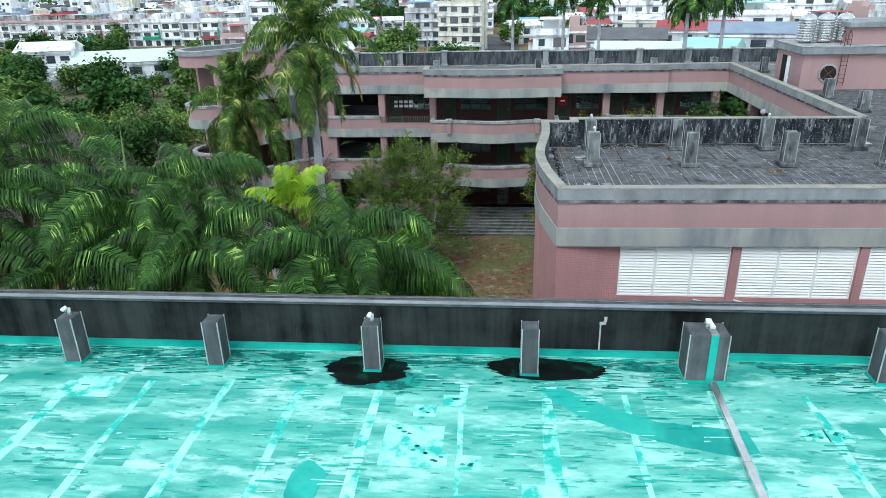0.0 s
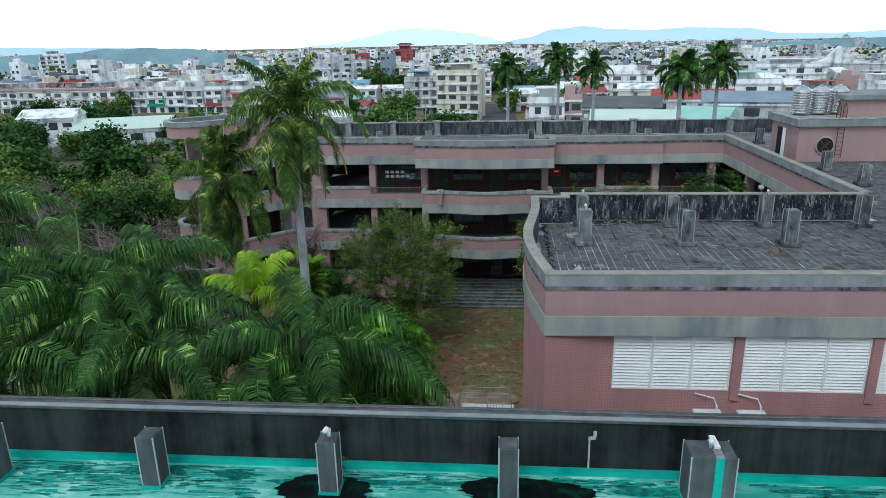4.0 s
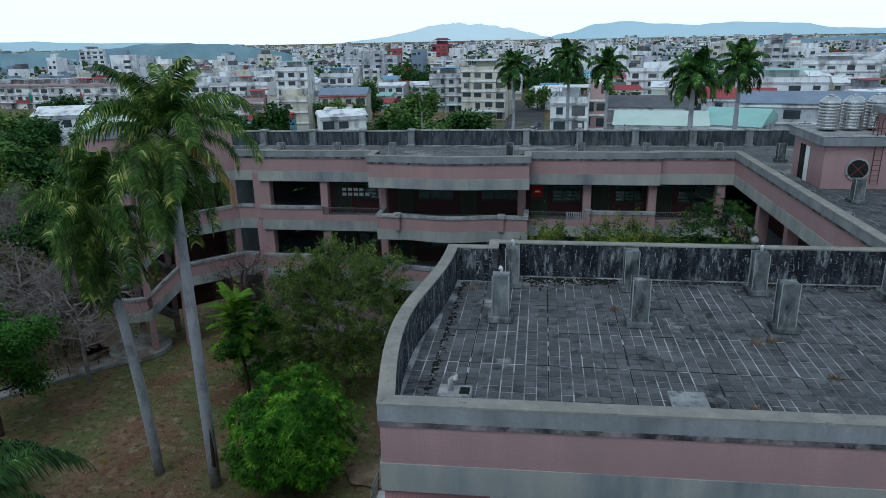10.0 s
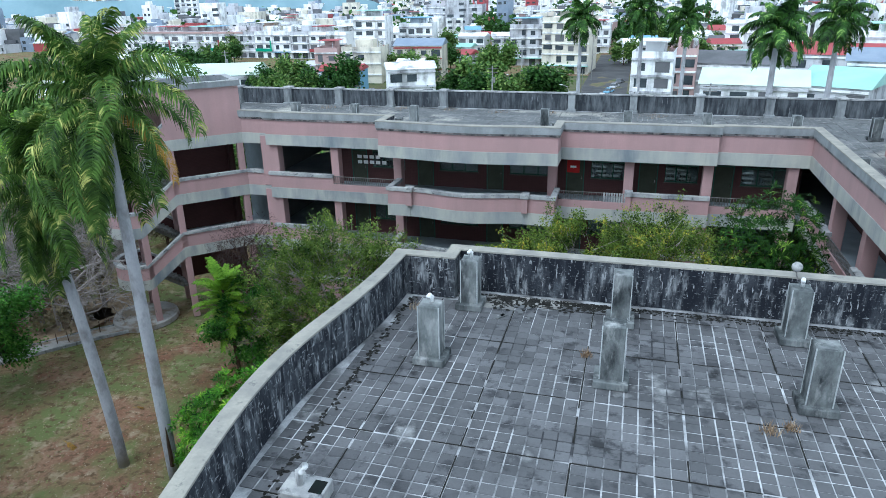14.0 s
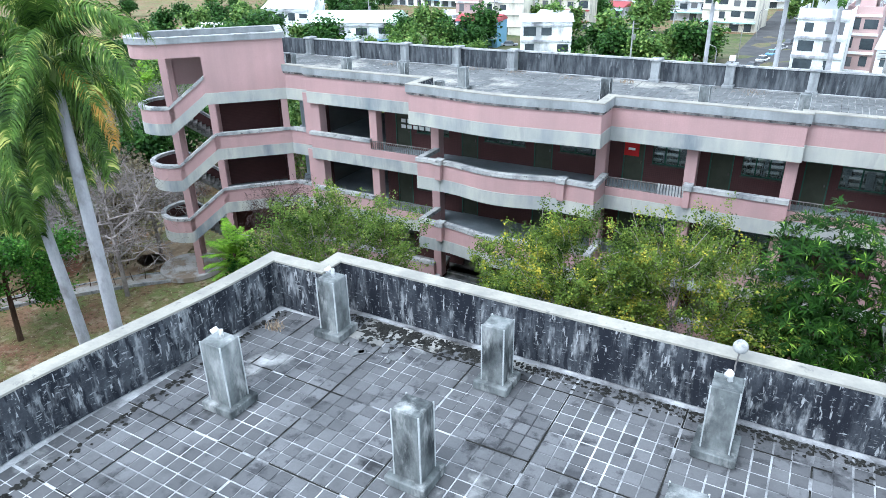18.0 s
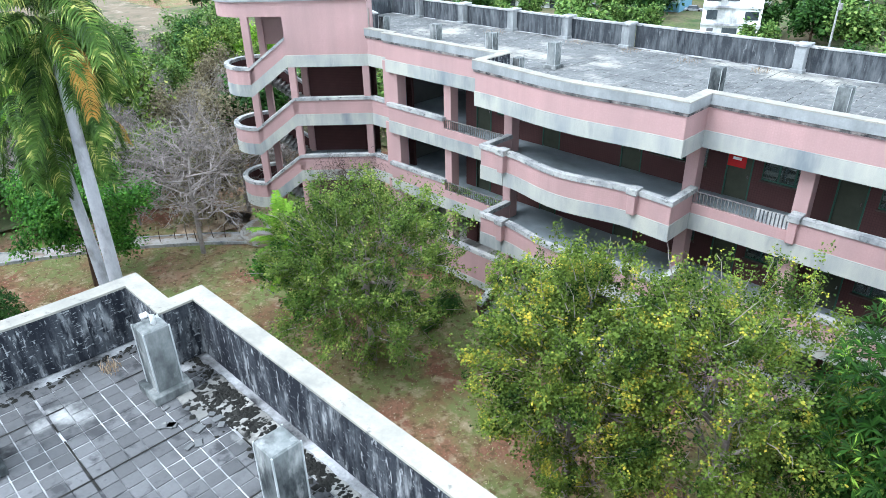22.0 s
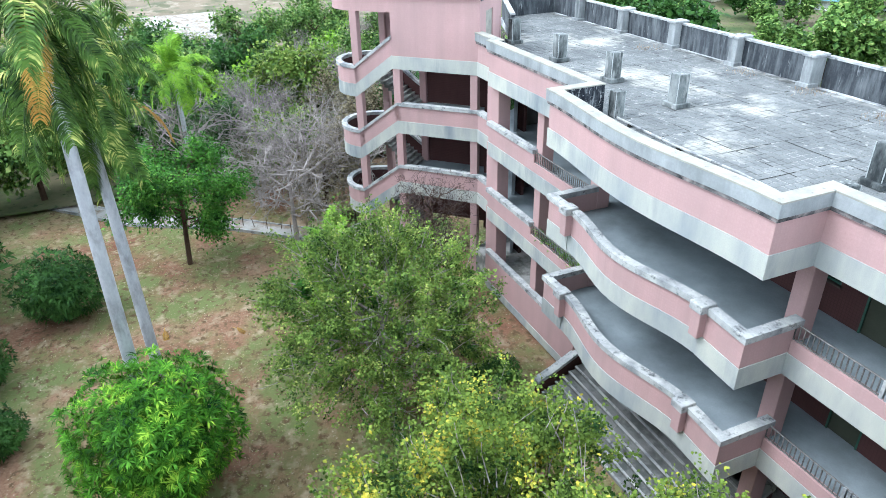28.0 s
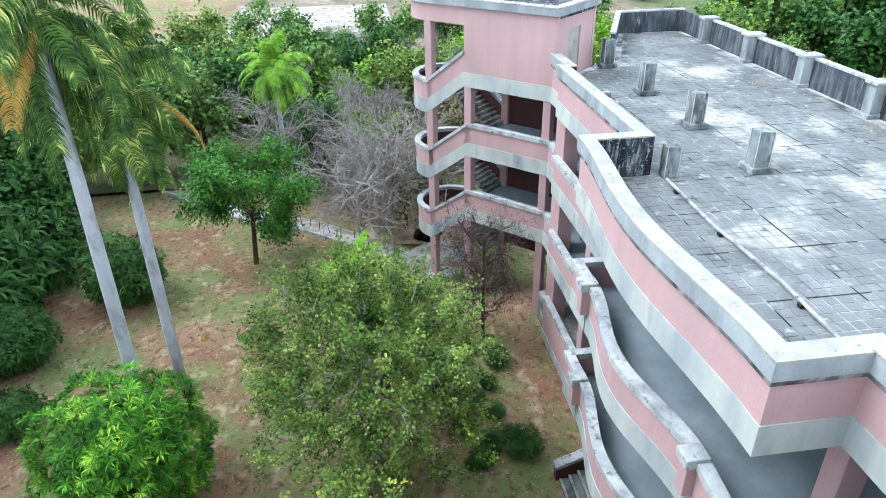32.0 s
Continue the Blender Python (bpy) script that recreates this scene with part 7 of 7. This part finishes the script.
# far greenery between the blocks
q = np.random.default_rng(61)
pts = []
for k in range(520):
    r = 380 + 1700 * q.uniform() ** 1.3
    a = math.radians(q.uniform(-58, 52))
    pts.append((r * math.sin(a), r * math.cos(a), -6 + q.uniform(2.0, 6.5)))
pts = np.array(pts)
v, f = leaf_cloud(pts, np.tile([0, 0, 1.0], (len(pts), 1)), 3.2, 0.45, 42000, 3.6, q)
ob = np_mesh("distant_trees", v, f, LEAF_DARK, None, "distant dark green trees between the houses")
tagged(ob, "", "trees", kind="stuff")
# pagoda-roofed temple
tem = thing("temple", "dark red pagoda-roofed temple over the town", "temple", (-135, 985, -6))
for k in range(3):
    w = 40 - k * 11
    part("storey", box(-w / 2 + 2, w / 2 - 2, -w / 2 + 2, w / 2 - 2, k * 8, k * 8 + 6), COLS["temple"], tem)
    bm = bmesh.new()
    lo = [bm.verts.new((sx * (w / 2 + 3), sy * (w / 2 + 3), k * 8 + 6.5)) for sx, sy in ((-1, -1), (1, -1), (1, 1), (-1, 1))]
    hi = [bm.verts.new((sx * (w / 2 - 3), sy * (w / 2 - 3), k * 8 + 9.5)) for sx, sy in ((-1, -1), (1, -1), (1, 1), (-1, 1))]
    bm.faces.new(lo[::-1])
    bm.faces.new(hi)
    for q in range(4):
        bm.faces.new((lo[q], lo[(q + 1) % 4], hi[(q + 1) % 4], hi[q]))
    part("roof", bm, COLS["temple"], tem)
# town trees: clumps of green between the houses
tp_protos = [tree("town_tree", "round green tree among houses", -27, 174, 9.5, 5.5, LEAF_WOOD, 2200, 1.0, 0.42, 201, 9, 1, 0.25, start=0.2, cloud=0.9),
             tree("town_tree", "dark green tree among houses", 30, 205, 9.0, 5.0, LEAF_DARK, 2200, 1.0, 0.42, 202, 9, 1, 0.25, start=0.2, cloud=0.9)]
for k in range(250):
    if k < 14:
        x, y = -36 + 26 * rc.random(), 160 + 26 * rc.random()
    elif k < 40:
        x, y = rc.uniform(4, 44), rc.uniform(92, 116)
    elif k < 95:
        x, y = rc.uniform(-175, -50), rc.uniform(112, 190)
    elif k < 125:
        x, y = rc.uniform(-40, 60), rc.uniform(108, 150)
    else:
        x, y = rc.uniform(-230, 260), rc.uniform(190, 470)
    s = rc.uniform(0.5, 1.0) * (0.6 if 14 <= k < 40 else (0.62 if 95 <= k < 125 else 1))
    copy_thing(tp_protos[k % 2], pose(x, y, land(x, y), 0, 0, rc.uniform(0, 360)) @ Matrix.Scale(s, 4))
# hills, with aerial haze painted into their colours
def ridge(name, label, material, r, a0, a1, base, heights, seed):
    V, Fc = [], []
    n = 140
    for k in range(n + 1):
        a = radians(a0 + (a1 - a0) * k / n)
        u = k / n * (len(heights) - 1)
        i = min(int(u), len(heights) - 2)
        t = u - i
        t = t * t * (3 - 2 * t)
        h = heights[i] * (1 - t) + heights[i + 1] * t
        h *= 1 + 0.16 * noise.noise((k * 0.16 + seed, 0, 0)) + 0.07 * noise.noise((k * 0.55, seed, 0))
        V += [(r * math.sin(a), r * math.cos(a), base), ((r + h * 1.5) * math.sin(a), (r + h * 1.5) * math.cos(a), h)]
        if k:
            j = 2 * k
            Fc.append((j - 2, j, j + 1, j - 1))
    ob = raw(name, V, Fc, material)
    tagged(ob, label, "hills", kind="structure")


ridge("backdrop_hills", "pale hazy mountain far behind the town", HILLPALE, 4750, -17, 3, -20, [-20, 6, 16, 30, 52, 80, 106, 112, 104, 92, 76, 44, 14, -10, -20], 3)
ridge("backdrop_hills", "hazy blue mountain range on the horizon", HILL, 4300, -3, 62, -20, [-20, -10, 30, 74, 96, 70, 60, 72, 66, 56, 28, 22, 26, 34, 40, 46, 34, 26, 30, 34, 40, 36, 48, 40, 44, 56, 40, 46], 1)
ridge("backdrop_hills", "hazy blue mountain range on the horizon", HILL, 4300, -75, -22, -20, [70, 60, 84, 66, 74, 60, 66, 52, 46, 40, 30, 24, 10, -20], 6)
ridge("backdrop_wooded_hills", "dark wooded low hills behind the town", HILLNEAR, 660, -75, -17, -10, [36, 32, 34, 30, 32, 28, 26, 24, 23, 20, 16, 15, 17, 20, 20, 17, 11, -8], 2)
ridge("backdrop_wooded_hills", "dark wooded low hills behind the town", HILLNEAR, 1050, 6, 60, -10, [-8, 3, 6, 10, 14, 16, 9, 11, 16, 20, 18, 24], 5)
# pale fields to the west
sheet("field", "dry pale brown field beyond the woods", -230, -84, 20, 110, FIELD, 0.75)
sheet("yard", "pale bare concrete yard beyond the woods", -150, -112, 22, 56, PAVING, 1.15)


def car(x, y, a, col, label):
    c_ = thing("car", label, "car", (x, y, land(x, y) + 0.05), "parked cars")
    bm = box(-2.1, 2.1, -0.85, 0.85, 0.3, 0.85, bevel=0.12)
    part("body", bm, col, c_)
    bm = bmesh.new()
    lo = [bm.verts.new(q) for q in ((-1.5, -0.78, 0.84), (1.2, -0.78, 0.84), (1.2, 0.78, 0.84), (-1.5, 0.78, 0.84))]
    hi = [bm.verts.new(q) for q in ((-1.1, -0.62, 1.42), (0.6, -0.62, 1.42), (0.6, 0.62, 1.42), (-1.1, 0.62, 1.42))]
    bm.faces.new(hi)
    for q in range(4):
        bm.faces.new((lo[q], lo[(q + 1) % 4], hi[(q + 1) % 4], hi[q]))
    part("cabin_glass", bm, FARGLASS, c_)
    part("roof", box(-1.05, 0.55, -0.6, 0.6, 1.42, 1.46, bevel=0.015), col, c_)
    for sx in (-1.3, 1.3):
        for sy in (-0.8, 0.8):
            wb = bmesh.new()
            bmesh.ops.create_cone(wb, cap_ends=True, segments=14, radius1=0.32, radius2=0.32, depth=0.2)
            wb.transform(Matrix.Translation((sx, sy, 0.32)) @ Matrix.Rotation(radians(90), 4, "X"))
            part("wheel", wb, NEARBLACK, c_)
    c_.rotation_euler = (0, 0, a)


for k in range(16):
    x, y = (-4 + 1.1 * k, 150 + 9.5 * k) if k < 8 else (-96 + 6 * (k - 8), 176 + 2.0 * (k - 8))
    car(x, y, 1.3 if k < 8 else 0.3, COLS[("white", "blue", "grey", "darkroof")[k % 4]], "parked car on the street behind the school")
sheet("road", "grey asphalt street between the houses", -6, 6, 118, 300, ASPHALT, 0.42)
# white lamp boxes on the north parapet
for x in (8.15,):
    lb = thing("parapet_lamp", "small white lamp box on the parapet pier", "lamp", (x, 64.1, 13.55))
    part("bracket", box(-0.05, 0.05, -0.05, 0.05, 0, 0.12), IRON, lb)
    part("box", box(-0.16, 0.16, -0.12, 0.12, 0.12, 0.42, bevel=0.02), PLASTIC, lb)


def street_lamp(x, y, a):
    z = land(x, y)
    sl = thing("street_lamp", "grey street lamp with a bent arm", "street lamp", (x, y, z), "street lamps behind the school")
    part("pole", tube([(0, 0, 0), (0, 0, 7.0), (0.3, 0, 7.8), (1.6, 0, 8.1)], [0.11, 0.08, 0.06, 0.05], 7), RAIL, sl)
    part("head", box(1.5, 2.2, -0.13, 0.13, 8.0, 8.16, bevel=0.03), PLASTIC, sl)
    sl.rotation_euler = (0, 0, a)


for k, (x, y) in enumerate([(-4.5, 152), (-4.5, 186), (-19.5, 170), (-4.5, 220), (8, 118), (30, 122)]):
    street_lamp(x, y, 2.6 + k)


def utility_pole(x, y):
    up = thing("utility_pole", "concrete utility pole with crossarms", "utility pole", (x, y, land(x, y)), "utility poles in the town")
    part("pole", tube([(0, 0, 0), (0, 0, 11.0)], [0.2, 0.13], 8), CAP, up)
    for z in (9.6, 10.4):
        part("crossarm", box(-1.1, 1.1, -0.06, 0.06, z, z + 0.12), IRON, up)
    part("transformer", tube([(0.35, 0, 7.6), (0.35, 0, 8.6)], [0.28, 0.28], 9), RAIL, up)


for x, y in ((-21, 158), (-21, 196), (20, 136), (52, 140), (-70, 200), (-105, 190), (76, 150)):
    utility_pole(x, y)

# ---- roof tiles, last ----
def inside(x, y, poly):
    c = False
    j = len(poly) - 1
    for i in range(len(poly)):
        xi, yi = poly[i]
        xj, yj = poly[j]
        if (yi > y) != (yj > y) and x < (xj - xi) * (y - yi) / (yj - yi) + xi:
            c = not c
        j = i
    return c


TS = 0.30
tile_area = offset_line(WHOLE, 0.50) + [(33.5, 22.8), (33.5, 63.6), (-25.0, 63.6), (-25.0, 60.6), (-19.0, 58.6), (-18.0, 57.4)]
tm = bpy.data.meshes.new("roof_tile")
bt = box(-0.139, 0.139, -0.139, 0.139, 0, 0.042, bevel=0.008)
bt.to_mesh(tm)
bt.free()
tm.materials.append(TILE)
tm2 = tm.copy()
tm2.materials.clear()
tm2.materials.append(TILEBLEACH)
rt = random.Random(3)
TV, TF, near = [], [], 0
NV, NF = [], []
JV, JF = [], []
ny, nx = int(42 / TS), int(60 / TS)
for j in range(ny):
    for i in range(nx):
        x, y = -26 + (i + 0.5) * TS, 22.2 + (j + 0.5) * TS
        if not inside(x, y, tile_area):
            continue
        gx, gy = 0.012 * ((i % 7 == 0) - (i % 7 == 6)), 0.012 * ((j % 7 == 0) - (j % 7 == 6))
        x, y = x + gx, y + gy
        if 2.2 < x < 8.9 and 29.3 < y < 33.4 and near < 300:
            near += 1
            loose = y > 33.0 - 0.30 * max(0.0, 7.2 - x) and x > 4.7
            ob = new("roof_tile", tm2 if loose else tm)
            ob.parent = school
            wob = 0.09 if loose else 0.02
            ob.location = (x, y, DECK - 0.05 + rt.uniform(-0.004, 0.006) + (rt.uniform(0.0, 0.02) if loose else 0.0))
            ob.rotation_euler = (rt.uniform(-wob, wob) * 0.6, rt.uniform(-wob, wob) * 0.6, rt.uniform(-wob, wob))
            continue
        z = DECK - 0.01 + rt.uniform(-0.004, 0.006)
        vv, ff = (NV, NF) if y > 51.0 else (TV, TF)
        k = len(vv)
        h = 0.139 if y < 51.0 else 0.140
        for dz, q in ((-0.045, h), (0.0, h - 0.008)):
            vv += [(x - q, y - q, z + dz), (x + q, y - q, z + dz), (x + q, y + q, z + dz), (x - q, y + q, z + dz)]
        ff += [tuple(k + q for q in f) for f in ((4, 5, 6, 7), (0, 1, 5, 4), (1, 2, 6, 5), (2, 3, 7, 6), (3, 0, 4, 7))]
# moss-filled wider joints every seventh tile
def joint_strip(x0, x1, y0, y1):
    k = len(JV)
    z = DECK - 0.008
    JV.extend([(x0, y0, z), (x1, y0, z), (x1, y1, z), (x0, y1, z)])
    JF.append((k, k + 1, k + 2, k + 3))


for i in range(0, nx + 1, 7):
    for j in range(ny):
        x, y = -26 + i * TS, 22.2 + (j + 0.5) * TS
        if inside(x, y, tile_area) and rt.random() < (0.72 if y < 51 else 0.4):
            joint_strip(x - 0.015, x + 0.015, y - TS / 2, y + TS / 2)
for j in range(0, ny + 1, 7):
    for i in range(nx):
        x, y = -26 + (i + 0.5) * TS, 22.2 + j * TS
        if inside(x, y, tile_area) and rt.random() < (0.72 if y < 51 else 0.4):
            joint_strip(x - TS / 2, x + TS / 2, y - 0.015, y + 0.015)
js = raw("expansion_joints", JV, JF, NEARBLACK, school, "dark moss-filled expansion joints")
tagged(js, kind="stuff")
ob = raw("roof_tiles", TV, TF, TILE, school, "grey square concrete roof tiles")
tagged(ob, kind="stuff")
ob = raw("roof_tiles", NV, NF, TILEPALE, school, "sun-bleached square concrete roof tiles")
tagged(ob, kind="stuff")
